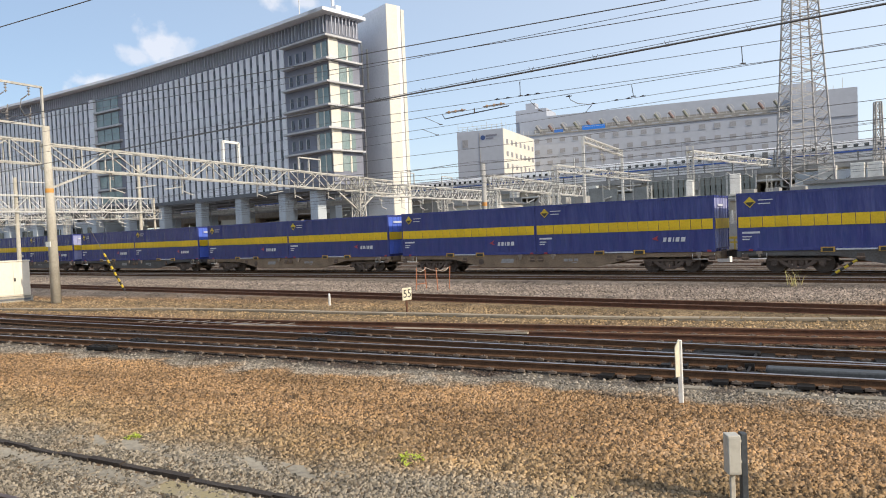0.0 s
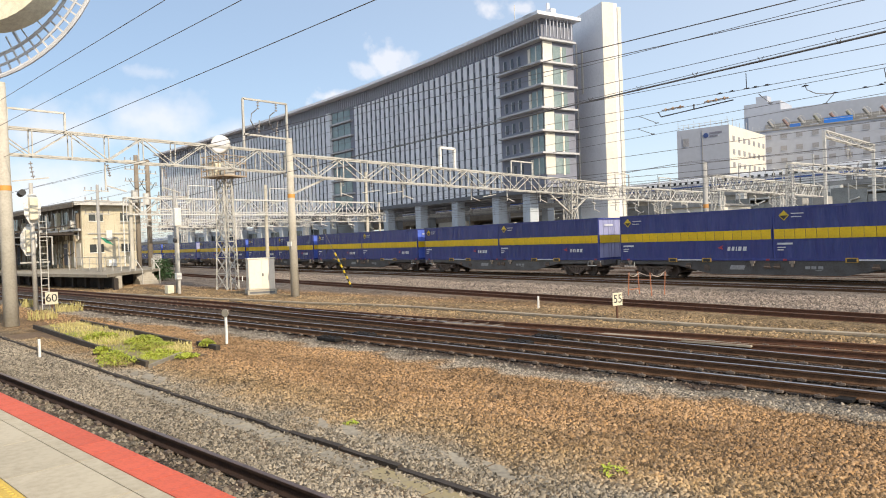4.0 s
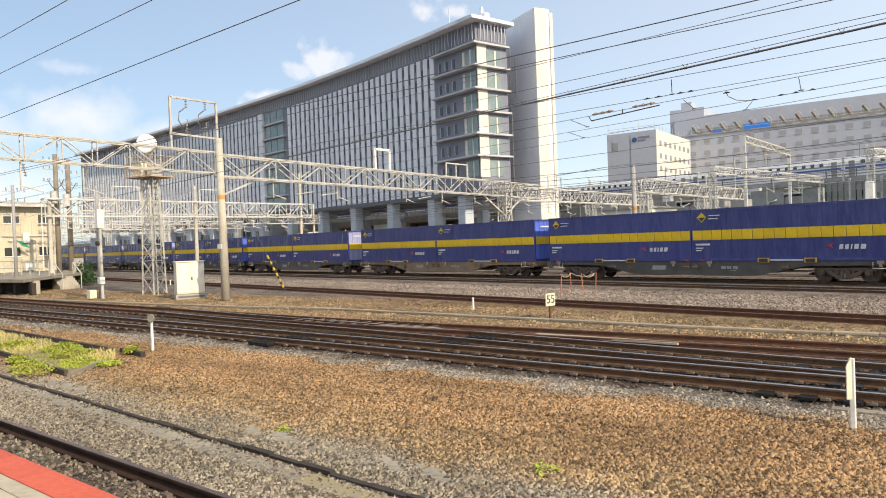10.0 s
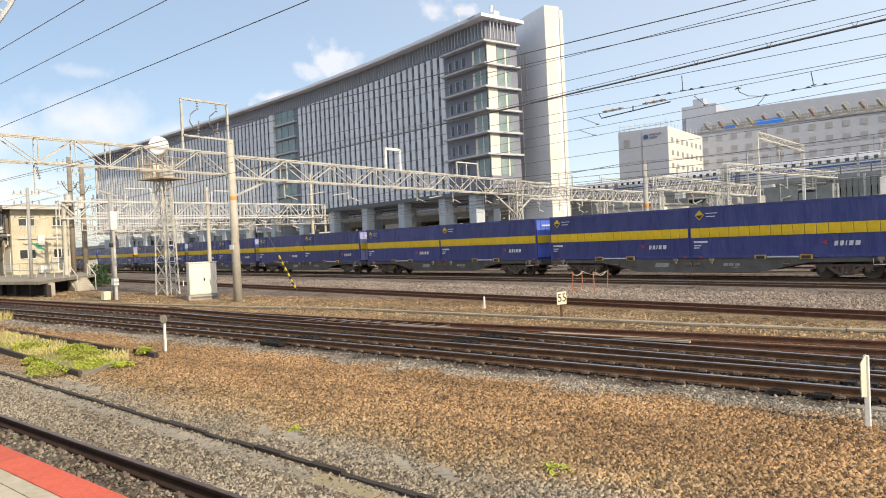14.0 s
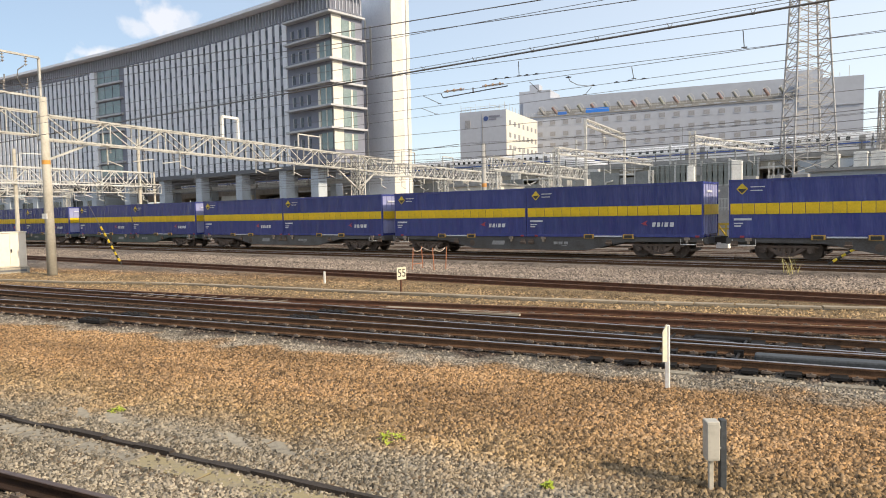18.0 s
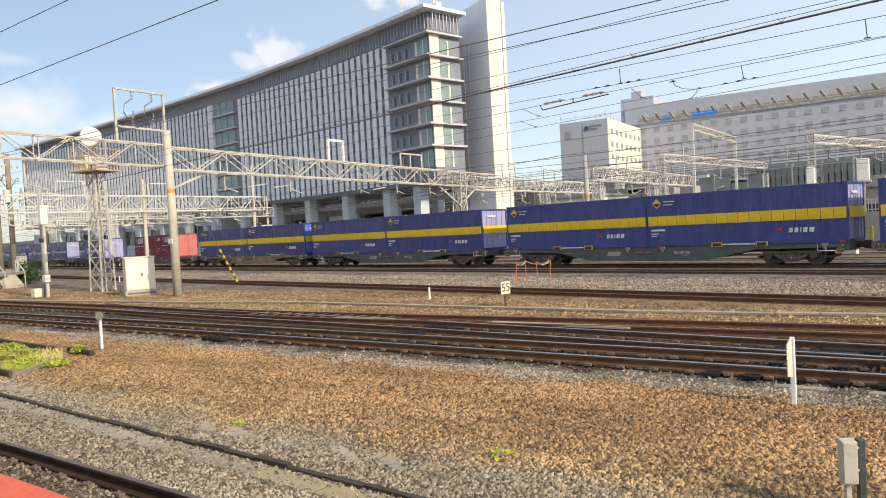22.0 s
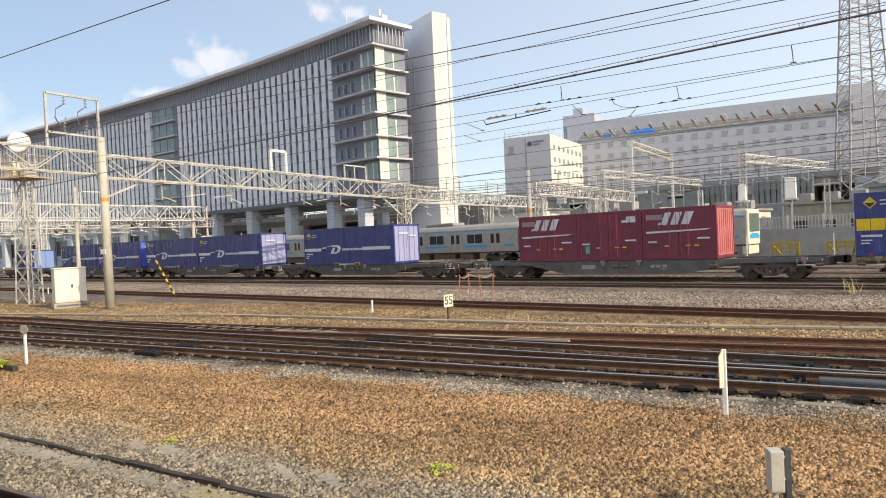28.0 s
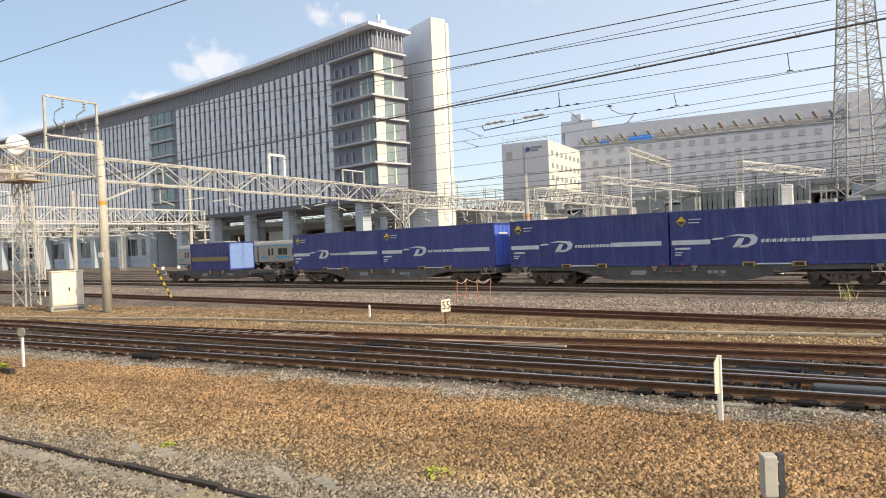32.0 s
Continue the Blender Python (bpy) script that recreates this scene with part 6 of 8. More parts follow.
for off in (-3.85, 0.0, 3.9, 8.0, 11.9, 16.0):
    y0 = 34.8 + off
    wire(y0, SLOPE, 6.3, 0.014, 0.45)
    wire(y0, SLOPE, 5.2, 0.012)
    droppers(y0, SLOPE, 6.3, 5.2, 0.45, -110, 30)
for y0, z in ((62, 9.5), (66, 10.0), (70, 8.8), (76, 9.2), (84, 9.0)):
    wire(y0, SLOPE, z, 0.016, 0.6)
# section insulators that hang in the carrier wire
RUST_CERAMIC = mat("rust_stained_ceramic", (0.46, 0.32, 0.21), (0.22, 0.14, 0.10), 0.5, 0, 12)
ins = empty("section_insulator", pose(-9.9, 20.8, 6.33, 0, 0, -9), "section insulator with rust-stained ceramic discs in a wire", "insulator")
for s in (-1, 1):
    part("insulator", insulators(Build(), (s * 0.35, 0, 0.12), (s * 1.15, 0, 0.12), 3, 0.05), RUST_CERAMIC, ins)
part("arcing_horn", Build().tube((-1.2, 0, -0.08), (1.3, 0, 0.02), 0.018, 5).tube((-1.2, 0, -0.08), (-1.3, 0, 0.1), 0.014, 5), IRON, ins)
part("hanger", Build().tube((0, 0, 0.12), (0, 0, -0.05), 0.02, 5), IRON, ins)


# ---- lattice mast with a round antenna ----
mast = empty("lattice_mast", pose(-43.0, 23.2, 0, 0, 0, 12), "steel lattice mast with a round white antenna and a caged platform", "mast")
part("lattice", lattice(Build(), [(G + i * 1.06, 0.50 - 0.022 * i) for i in range(8)], 0.085, 0.042), GALV, mast)
RUST_CAGE = mat("rust_stained_steel", (0.46, 0.36, 0.25), (0.30, 0.22, 0.15), 0.75, 0.1, 4)
part("platform", Build().box(-1.15, 1.15, -0.95, 0.95, 7.15, 7.24), RUST_CAGE, mast)
for z in (7.6, 8.05, 8.5):
    part("cage_rail", Build().bar((-1.1, -0.9, z), (1.1, -0.9, z), 0.05).bar((1.1, -0.9, z), (1.1, 0.9, z), 0.05).bar((1.1, 0.9, z), (-1.1, 0.9, z), 0.05).bar((-1.1, 0.9, z), (-1.1, -0.9, z), 0.05), RUST_CAGE, mast)
for x in (-1.1, -0.55, 0.0, 0.55, 1.1):
    for y in (-0.9, 0.9):
        part("cage_post", Build().bar((x, y, 7.2), (x, y, 8.5), 0.05), RUST_CAGE, mast)
part("equipment_box", rounded(Build().box(-0.75, -0.15, -0.6, 0.1, 7.25, 8.2), 0.03, CREAM, "equipment_box"), None, mast)
part("equipment_box", rounded(Build().box(0.3, 0.8, -0.5, 0.2, 7.25, 8.0), 0.03, GALV, "equipment_box"), None, mast)
part("antenna_pole", Build().tube((0, 0, 7.2), (0, 0, 9.4), 0.07, 8), GALV, mast)
an = part("antenna", rounded(Build().tube((0.3, -0.55, 9.28), (0.1, -0.15, 9.28), 0.6, 24), 0.06, WHITE, "antenna"), None, mast, "round white antenna drum")
part("antenna_face", Build().tube((0.308, -0.566, 9.28), (0.3, -0.55, 9.28), 0.5, 24), PANEL, an)
part("ladder", Build().bar((0.75, -0.4, G), (0.65, -0.4, 7.2), 0.04).bar((0.75, 0.0, G), (0.65, 0.0, 7.2), 0.04), GALV, mast)
for k in range(20):
    part("rung", Build().bar((0.75 - 0.004 * k, -0.4, 0.2 + 0.34 * k), (0.75 - 0.004 * k, 0.0, 0.2 + 0.34 * k), 0.03), GALV, mast)

# ---- white cabinet ----
# white enamel tinted cream: warm sunlight on the cabinet is put into the colour
CASE = mat("sun_warmed_white_enamel", (0.78, 0.71, 0.60), (0.70, 0.63, 0.52), 0.45, 0, 0.8)
cab = empty("equipment_cabinet", pose(-36.6, 21.75, G, 0, 0, 66), "white steel trackside equipment cabinet on a concrete plinth", "cabinet")
part("plinth", Build().box(-0.82, 0.82, -0.7, 0.7, 0, 0.28), CONC, cab)
part("plinth_slot", Build().box(-0.7, 0.7, -0.712, -0.69, 0.08, 0.18), SHADE_GREY, cab)
part("body", rounded(Build().box(-0.74, 0.74, -0.62, 0.62, 0.29, 2.05), 0.03, CASE, "body"), None, cab)
for x in (-0.69, 0.01):
    dr = part("door", Build().box(x, x + 0.68, -0.65, -0.615, 0.36, 1.97), CASE, cab)
part("handle", Build().box(0.03, 0.09, -0.7, -0.65, 1.05, 1.22), BLACK, dr)
part("cap", Build().box(-0.78, 0.78, -0.67, 0.65, 2.05, 2.1), CASE, cab)

# ---- near platform ----
plat = empty("platform", label="paved station platform with a red edge and a yellow tactile strip", category="platform", kind="structure")
part("platform_body", Build().box(-90, 30, -6, 1.52, G, 1.04).box(-90, 30, 1.3, 1.72, 0.78, 1.045), CONC, plat)
part("grout", Build().box(-25.5, 6.0, 1.537, 1.752, 1.04, 1.0935), CONC, plat, "pale grout between the red edge tiles")
tile = Build().box(0.004, 0.296, 0.003, 0.222, 1.04, 1.1).mesh("edge_tile", RED)
for k in range(105):
    part("edge_tile", tile, None, plat, at=pose(-25.5 + 0.3 * k, 1.535, 0))
part("edge_strip", Build().box(-90, -25.5, 1.538, 1.757, 1.04, 1.1), RED, plat)
part("edge_strip", Build().box(6.0, 30, 1.538, 1.757, 1.04, 1.1), RED, plat)
for k in range(24):
    part("paving_slab", Build().box(0.004, 0.896, 0.004, 0.111, 1.04, 1.097), PAVE, plat, at=pose(-20 + 0.9 * k, 1.42, 0))
slab = Build().box(0.004, 0.896, 0.004, 0.446, 1.04, 1.097).mesh("paving_slab", PAVE)
for k in range(24):
    for j, y in enumerate((0.97, 0.12, -0.33, -0.78)):
        part("paving_slab", slab, None, plat, at=pose(-20 + 0.9 * k + (0.45 if j % 2 else 0), y, 0))
part("paving", Build().box(-90, -20.0, -6, 1.535, 1.04, 1.09), PAVE, plat)
part("paving", Build().box(1.602, 30, -6, 1.535, 1.04, 1.09), PAVE, plat)
part("paving", Build().box(-20, 1.6, -6, -0.78, 1.04, 1.088), PAVE, plat)
tt = Build().box(0.004, 0.296, 0.004, 0.396, 1.04, 1.098)
for i in range(5):
    for j in range(6):
        tt.tube((0.03 + i * 0.06, 0.035 + j * 0.065, 1.098), (0.03 + i * 0.06, 0.035 + j * 0.065, 1.103), 0.016, 6, 0.011)
tt = tt.mesh("tactile_tile", TACTILE)
for k in range(76):
    part("tactile_tile", tt, None, plat, at=pose(-20 + 0.292 * k, 0.57, 0))


# ---- ballast: raised beds and loose stones ----
def bed(y0, m, w, label, z=-0.185, x0=-420, x1=130):
    b = Build()
    for i in range(55):
        xa, xb = x0 + 10 * i, x0 + 10 * i + 10
        ya, yb = y0 + m * xa, y0 + m * xb
        b.hull([(xa, ya - w - 0.35, G - 0.02), (xb, yb - w - 0.35, G - 0.02), (xb, yb - w, z), (xa, ya - w, z), (xb, yb + w, z), (xa, ya + w, z), (xb, yb + w + 0.35, G - 0.02), (xa, ya + w + 0.35, G - 0.02)],
               [(0, 1, 2, 3), (3, 2, 4, 5), (5, 4, 6, 7)])
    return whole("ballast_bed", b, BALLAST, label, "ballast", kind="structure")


bed(14.1, 0, 3.2, z=-0.205, label="dark rusty ballast between the main rails")
bed(3.35, 0, 1.0, "grey ballast of the platform track")
bed(21.45, -0.165, 1.2, z=-0.14, label="tan ballast of the siding")
bed(32.85, SLOPE, 3.6, z=-0.12, label="grey ballast of the freight tracks")
bed(47.7, SLOPE, 10.6, z=-0.04, label="pale ballast that fills the yard tracks up to the rail heads")


# brown fines, with the shade between the stones painted into the sheet
SHADED_FINES = mat("shaded_ballast_fines", (0.18, 0.115, 0.062), (0.085, 0.055, 0.033), 0.95, 0, 2.5, 0.8, 45)
fines = Build()
for i in range(16):
    xa = -28 + 2 * i
    fines.hull([(xa, 4.45, G + 0.004), (xa + 2, 4.45, G + 0.004), (xa + 2, 11.2, G + 0.004), (xa, 11.2, G + 0.004)], [(0, 1, 2, 3)])
whole("gravel_fines", fines, SHADED_FINES, "brown fines between the ballast stones, darkened for shade in the gaps", "gravel", kind="structure")


def stones(name, n, where, size, label):
    """Thousands of angular stones, each a crooked ridged block."""
    rg = np.random.default_rng(len(name) * 101 + n)
    c = where(rg, n)
    n = len(c)
    base = np.array([(-1, -1, -1), (1, -1, -1), (1, 1, -1), (-1, 1, -1), (-0.45, 0, 1), (0.45, 0, 1)], float)
    half = rg.uniform(size[0], size[1], (n, 1)) * rg.uniform(0.7, 1.35, (n, 3)) * np.array((1.1, 1.0, 0.85))
    v = (base[None] + rg.uniform(-0.42, 0.42, (n, 6, 3))) * half[:, None]
    a, t = rg.uniform(0, 6.28, n), rg.uniform(-0.6, 0.6, n)
    ca, sa, ct, st = np.cos(a)[:, None], np.sin(a)[:, None], np.cos(t)[:, None], np.sin(t)[:, None]
    x, y, z = v[..., 0], v[..., 1], v[..., 2]
    y, z = y * ct - z * st, y * st + z * ct
    v = np.stack([x * ca - y * sa, x * sa + y * ca, z], -1) + c[:, None]
    loops = np.array((0, 1, 5, 4, 2, 3, 4, 5, 1, 2, 5, 3, 0, 4))
    starts = np.array((0, 4, 8, 11))
    me = bpy.data.meshes.new(name)
    me.vertices.add(6 * n)
    me.vertices.foreach_set("co", v.ravel())
    me.loops.add(14 * n)
    me.loops.foreach_set("vertex_index", (loops[None] + 6 * np.arange(n)[:, None]).ravel().astype(np.int32))
    me.polygons.add(4 * n)
    me.polygons.foreach_set("loop_start", (starts[None] + 14 * np.arange(n)[:, None]).ravel().astype(np.int32))
    me.update(calc_edges=True)
    me.validate()
    me.materials.append(STONES)
    return whole(name, me, None, label, "ballast", kind="stuff")


def strip(y0, y1, x0, x1, z, near=True, m=0.0, skip=None):
    """Random places in a strip, denser towards the platform end of the yard."""
    def where(rg, n):
        y = rg.uniform(y0, y1, n)
        u = rg.uniform(0, 1, n)
        x = (x1 - (x1 - x0) * u ** 1.7) if near else rg.uniform(x0, x1, n)
        p = np.stack([x, y + m * x, z + rg.uniform(-0.012, 0.02, n)], -1)
        return p if skip is None else p[~skip(p)]
    return where


def off_slab(p):
    on = (abs(p[:, 1] - (6.05 - 0.012 * (p[:, 0] + 4))) < 0.17) & (np.sin(p[:, 0] * 1.9) + np.sin(p[:, 0] * 0.77 + 1) + 0.9 * np.sin(p[:, 0] * 9 + p[:, 1] * 14) > 1.3) & (p[:, 0] > -20)
    kerb = abs(p[:, 1] - (5.08 - 0.042 * p[:, 0])) < 0.045
    yel = (abs(p[:, 1] - (4.83 - 0.042 * p[:, 0])) < 0.075 + 0.06 * np.sin(p[:, 0] * 5.3) + 0.04 * np.sin(p[:, 0] * 1.7)) & (p[:, 0] > -17) & (p[:, 0] < -3.6) & (np.sin(p[:, 0] * 37 + p[:, 1] * 51) < 0.8)
    bedd = (p[:, 0] < -17.4) & (abs(p[:, 1] - 7.8) < 0.7)
    return on | kerb | yel | bedd


stones("ballast_stones", 88000, strip(4.45, 6.4, -28, 0.5, G, skip=off_slab), (0.012, 0.024), "loose grey and tan ballast stones beside the platform track")
stones("ballast_stones", 26000, strip(3.98, 4.5, -28, -3, -0.18), (0.011, 0.023), "grey ballast stones against the platform rail")
stones("ballast_stones", 210000, strip(6.2, 11.3, -26, 3, G, skip=off_slab), (0.012, 0.025), "loose rust-brown ballast stones between the tracks")
stones("ballast_stones", 14000, strip(1.8, 3.9, -22, -3, -0.175), (0.012, 0.024), "dark dusty stones between the platform rails")
stones("ballast_stones", 8000, strip(8.9, 11.2, -46, -24, G), (0.018, 0.035), "rust-brown ballast stones beside the signal")
stones("ballast_stones", 30000, strip(11.2, 17.6, -46, 6, -0.208), (0.014, 0.027), "dark rusty stones between the main rails")
stones("ballast_stones", 34000, strip(17.3, 24.2, -62, 6, G), (0.016, 0.032), "tan stones beside the siding")
stones("ballast_stones", 50000, strip(23.2, 30.0, -62, 6, G, True, -0.17), (0.02, 0.038), "grey-brown stones between the siding and the freight line")

# ---- kerbs, slabs and cable trough ----
kerb = Build()
re_ = random.Random(5)
for i in range(90):
    x = -52 + 0.62 * i
    kerb.box(0.0, 0.615, -0.038 + re_.uniform(-0.012, 0.012), 0.038 + re_.uniform(-0.012, 0.012), G - 0.05, G + 0.055 + re_.uniform(-0.014, 0.012), pose(x, 5.08 - 0.042 * x + re_.uniform(-0.006, 0.006), 0, re_.uniform(-6, 6), re_.uniform(-0.6, 0.6), -2.4 + re_.uniform(-0.5, 0.5)))
    if i % 3 == 0:
        kerb.box(0.0, 0.3, 0.03, 0.075, G - 0.05, G + 0.02, pose(x, 5.08 - 0.042 * x, 0, 0, 0, -2.4))
whole("track_edging", kerb, mat("rough_dark_edging", (0.055, 0.042, 0.033), (0.025, 0.02, 0.017), 0.9, 0, 6, 0.6, 30), "low dark steel edging along the ballast", "edging", kind="structure")
path = empty("slab_path", label="half-buried worn concrete slabs in the ballast", category="path", kind="structure")
for i in range(30):
    x = -32 + 1.0 * i
    if math.sin((x + 0.5) * 1.9) + math.sin((x + 0.5) * 0.77 + 1) > -0.2 and x > -20.5:
        part("slab", Build().box(0.01, 0.97, -0.2, 0.2, -0.06, 0.0), CONC_OLD, path, at=pose(x, 6.05 - 0.012 * (x + 4) + 0.03 * math.sin(i * 1.7), G + 0.012, 0, 0, random.uniform(-1.2, 1.2)))
MOSS = mat("yellowed_concrete", (0.33, 0.27, 0.14), (0.28, 0.235, 0.16), 0.9, 0, 3, 0.5, 20)
for i in range(12):
    x = -16.9 + 1.1 * i
    part("slab", Build().box(0.01, 1.07, -0.15, 0.15, -0.06, -0.008), MOSS if i > 8 else CONC_OLD, path, "slab with worn yellow paint" if i > 8 else "", pose(x, 4.83 - 0.042 * x, G + 0.025, 0, 0, -2.4))
TROUGH = [(-75, 15.9), (-40, 17.9), (-27, 19.0), (-22.6, 19.75), (-18, 19.66), (-13, 19.52), (-8, 19.47), (-4, 19.63), (0.1, 20.05), (8, 20.9), (30, 23)]
tr = empty("cable_trough", label="long low concrete cable trough with lids", category="cable trough", kind="structure")
TAN_CONC = mat("dusty_trough_concrete", (0.37, 0.31, 0.22), (0.26, 0.21, 0.15), 0.9, 0, 2.0, 0.4, 25, vary=0.12)
lid = Build().box(0.01, 0.99, -0.14, 0.14, 0.0, 0.05).mesh("trough_lid", TAN_CONC)
for (xa, ya), (xb, yb) in zip(TROUGH, TROUGH[1:]):
    L = math.hypot(xb - xa, yb - ya)
    n = max(1, round(L))
    a = math.degrees(math.atan2(yb - ya, xb - xa))
    for i in range(n):
        f = i / n
        o = part("trough_lid", lid, None, tr, at=pose(xa + (xb - xa) * f, ya + (yb - ya) * f, G + 0.03 + random.uniform(-0.008, 0.008), 0, 0, a + random.uniform(-0.6, 0.6)))
    part("trough_wall", Build().box(0, L, -0.125, 0.125, -0.05, 0.028, pose(xa, ya, G, 0, 0, a)), CONC_OLD, tr)

# ---- turnout furniture ----
for x, y, w, d in ((-16.6, 11.72, 0.85, 0.3), (-16.4, 12.8, 0.8, 0.3), (-11.6, 13.9, 0.8, 0.3), (-11.5, 15.0, 0.85, 0.25), (-11.5, 16.75, 0.9, 0.3), (-31.0, 16.9, 0.9, 0.35)):
    t = empty("point_heater", pose(x, y, -0.19), "greasy black box beside the rail", "switch box", "switch boxes")
    part("case", rounded(Build().box(-w / 2, w / 2, -d / 2, d / 2, 0, 0.10), 0.02, GREASE, "case"), None, t)
    for k in range(4):
        part("rib", Build().box(-w / 2 + 0.08 + k * (w - 0.2) / 3, -w / 2 + 0.13 + k * (w - 0.2) / 3, -d / 2 + 0.03, d / 2 - 0.03, 0.10, 0.125), GREASE, t)
WOOD = mat("grey_weathered_wood", (0.40, 0.33, 0.24), (0.27, 0.22, 0.16), 0.85, 0, 3, 0.3, 20)
for x0, x1, y, lab in ((-10.2, -6.4, 15.62, "grey weathered board between rails"), (-15.6, -13.4, 15.45, "grey weathered board beside the turnout")):
    whole("crossing_board", Build().box(x0, x1, y - 0.13, y + 0.13, -0.06, -0.015), WOOD, lab, "board", "crossing boards")
for k in range(11):
    x = -19.6 + 0.56 * k
    whole("tie_bar", Build().bar((x, 15.3, -0.03), (x + 0.16, 16.05, -0.03), 0.022), CLIP, "pale rusty tie bar between turnout rails", "tie bar", "turnout tie bars")
BLUEGREY = mat("blue_grey_steel", (0.075, 0.083, 0.09), (0.045, 0.048, 0.052), 0.6, 0.1, 3, spec=0.3)
whole("point_blade_plate", Build().box(-3.2, 4.5, 13.34, 13.46, -0.14, -0.05), GREASE, "greased black slide plate between rails", "plate")
whole("point_cover", rounded(Build().box(-1.1, 3.2, 12.6, 12.9, -0.16, -0.04), 0.03, BLUEGREY, "point_cover"), None, "blue-grey steel cover beside the rail", "cover")
for k in range(9):
    x = -3.6 + k * 0.62
    for y in (12.0, 14.3):
        whole("slide_chair", Build().box(x - 0.12, x + 0.12, y - 0.3, y + 0.3, -0.165, -0.12), GREASE, "black greased slide chair under the rail", "slide chair", "slide chairs")
pm = empty("point_machine", pose(-2.0, 13.0, -0.19, 0, 0, 0), "greasy black point machine with rods between the rails", "point machine")
part("case", rounded(Build().box(-0.62, 0.5, 0.35, 0.95, 0.0, 0.12), 0.03, GREASE, "case"), None, pm)
part("lid", rounded(Build().box(-0.4, 0.35, 0.42, 0.88, 0.12, 0.15), 0.015, GREASE, "lid"), None, pm)
part("case", rounded(Build().box(-0.3, 0.75, 1.3, 1.75, 0.0, 0.11), 0.03, GREASE, "case"), None, pm)
for k, (y0, y1, x) in enumerate(((-0.9, 2.6, -0.75), (-0.9, 1.4, -0.45), (-0.5, 2.6, 0.62), (-0.9, 0.6, 0.2))):
    rod = part("rod", Build().tube((x, y0, 0.07), (x + 0.08, y1, 0.07), 0.028, 8), GREASE, pm)
    part("rod_joint", Build().box(x - 0.07, x + 0.09, y0 + 0.5, y0 + 0.68, 0.02, 0.13), GREASE, rod)
for k in range(6):
    part("slide_plate", Build().box(-1.15 + 0.42 * k, -0.9 + 0.42 * k, -0.75, -0.2, 0.0, 0.05), GREASE, pm)
for k in range(3):
    whole("timber_end", Build().box(-2.6 + k * 1.25, -1.9 + k * 1.25, 11.42, 11.62, -0.26, -0.185), CONC_OLD, "pale sleeper end beside the rail", "sleeper", "sleeper ends")


# ---- posts and signs ----
def post_sign(x, y, h, label):
    t = empty("marker_post", pose(x, y, G), label, "post", "white marker posts")
    part("post", rounded(Build().box(-0.034, 0.034, -0.03, 0.03, -0.1, h), 0.01, WHITE, "post"), None, t)
    return t


wp = post_sign(-18.8, 9.75, 1.0, "white post with a small grey disc")
part("disc", Build().tube((0.06, -0.06, 0.9), (0.05, -0.03, 0.9), 0.12, 8), mat("grey_disc", (0.30, 0.27, 0.22)), wp)
wq = post_sign(-2.16, 10.47, 0.96, "cream post with a narrow pointed board")
part("board", Build().prism([(-0.06, -0.09, 0.42), (-0.06, -0.09, 0.86), (-0.01, -0.03, 0.98), (-0.01, -0.03, 0.42)], (0.012, -0.006, 0)), CREAM, wq)
post_sign(-16.7, 21.7, 0.48, "short white stub post")
post_sign(-21.1, 5.62, 0.5, "short white stub post beside the rails")
post_sign(-50.5, 28.6, 0.5, "short white stub post in the yard")


def speed_sign(text, x, y, h, turn, big=0.42):
    t = empty("speed_sign", pose(x, y, G, 0, 0, turn), "small white speed board with black numerals on a rusty post", "sign", "speed boards")
    part("post", Build().box(-0.03, 0.03, 0.0, 0.04, -0.1, h), RAIL_SIDE, t)
    part("plate", rounded(Build().box(-big * 0.5, big * 0.5, -0.025, 0.0, h - 0.03, h + big - 0.03), 0.008, CREAM, "plate"), None, t)
    part("numerals", lettering(text, big * 0.92, BLACK, "numerals"), None, t, "black numerals", pose(0, -0.03, h - 0.03 + big * 0.5))


speed_sign("55", -12.38, 20.15, 0.46, 74)
speed_sign("60", -37.3, 10.85, 0.36, 50, 0.58)

gb = empty("junction_box", pose(-1.164, 6.81, G, 0, 0, 24), "grey steel junction box on a post with a blue-grey conduit", "junction box")
GREYBOX = mat("grey_enamel", (0.50, 0.47, 0.40), (0.42, 0.39, 0.33), 0.5)
part("post", rounded(Build().box(-0.022, 0.022, -0.022, 0.022, -0.1, 0.4), 0.006, POLE, "post"), None, gb)
part("box", rounded(Build().box(-0.062, 0.062, -0.085, 0.05, 0.305, 0.68), 0.01, GREYBOX, "box"), None, gb)
part("door_seam", Build().box(-0.052, 0.052, -0.089, -0.084, 0.325, 0.66), GREYBOX, gb)
part("conduit", rounded(Build().box(0.085, 0.145, -0.02, 0.06, -0.1, 0.68), 0.008, BLUEGREY, "conduit"), None, gb)
part("clamp", Build().box(0.05, 0.09, -0.02, 0.02, 0.4, 0.42), GALV, gb)
part("clamp", Build().box(0.05, 0.09, -0.02, 0.02, 0.6, 0.62), GALV, gb)

fence = empty("stake_fence", pose(0, 0, 0), "four orange stakes with a sagging rope", "barrier")
SP = [(-16.41, 28.02), (-16.31, 28.88), (-15.14, 28.92), (-15.29, 28.07)]
for i, (x, y) in enumerate(SP):
    part("stake", Build().tube((x, y, G - 0.1), (x + 0.07 * (-1) ** i, y, 0.82), 0.022, 8), ORANGE, fence)
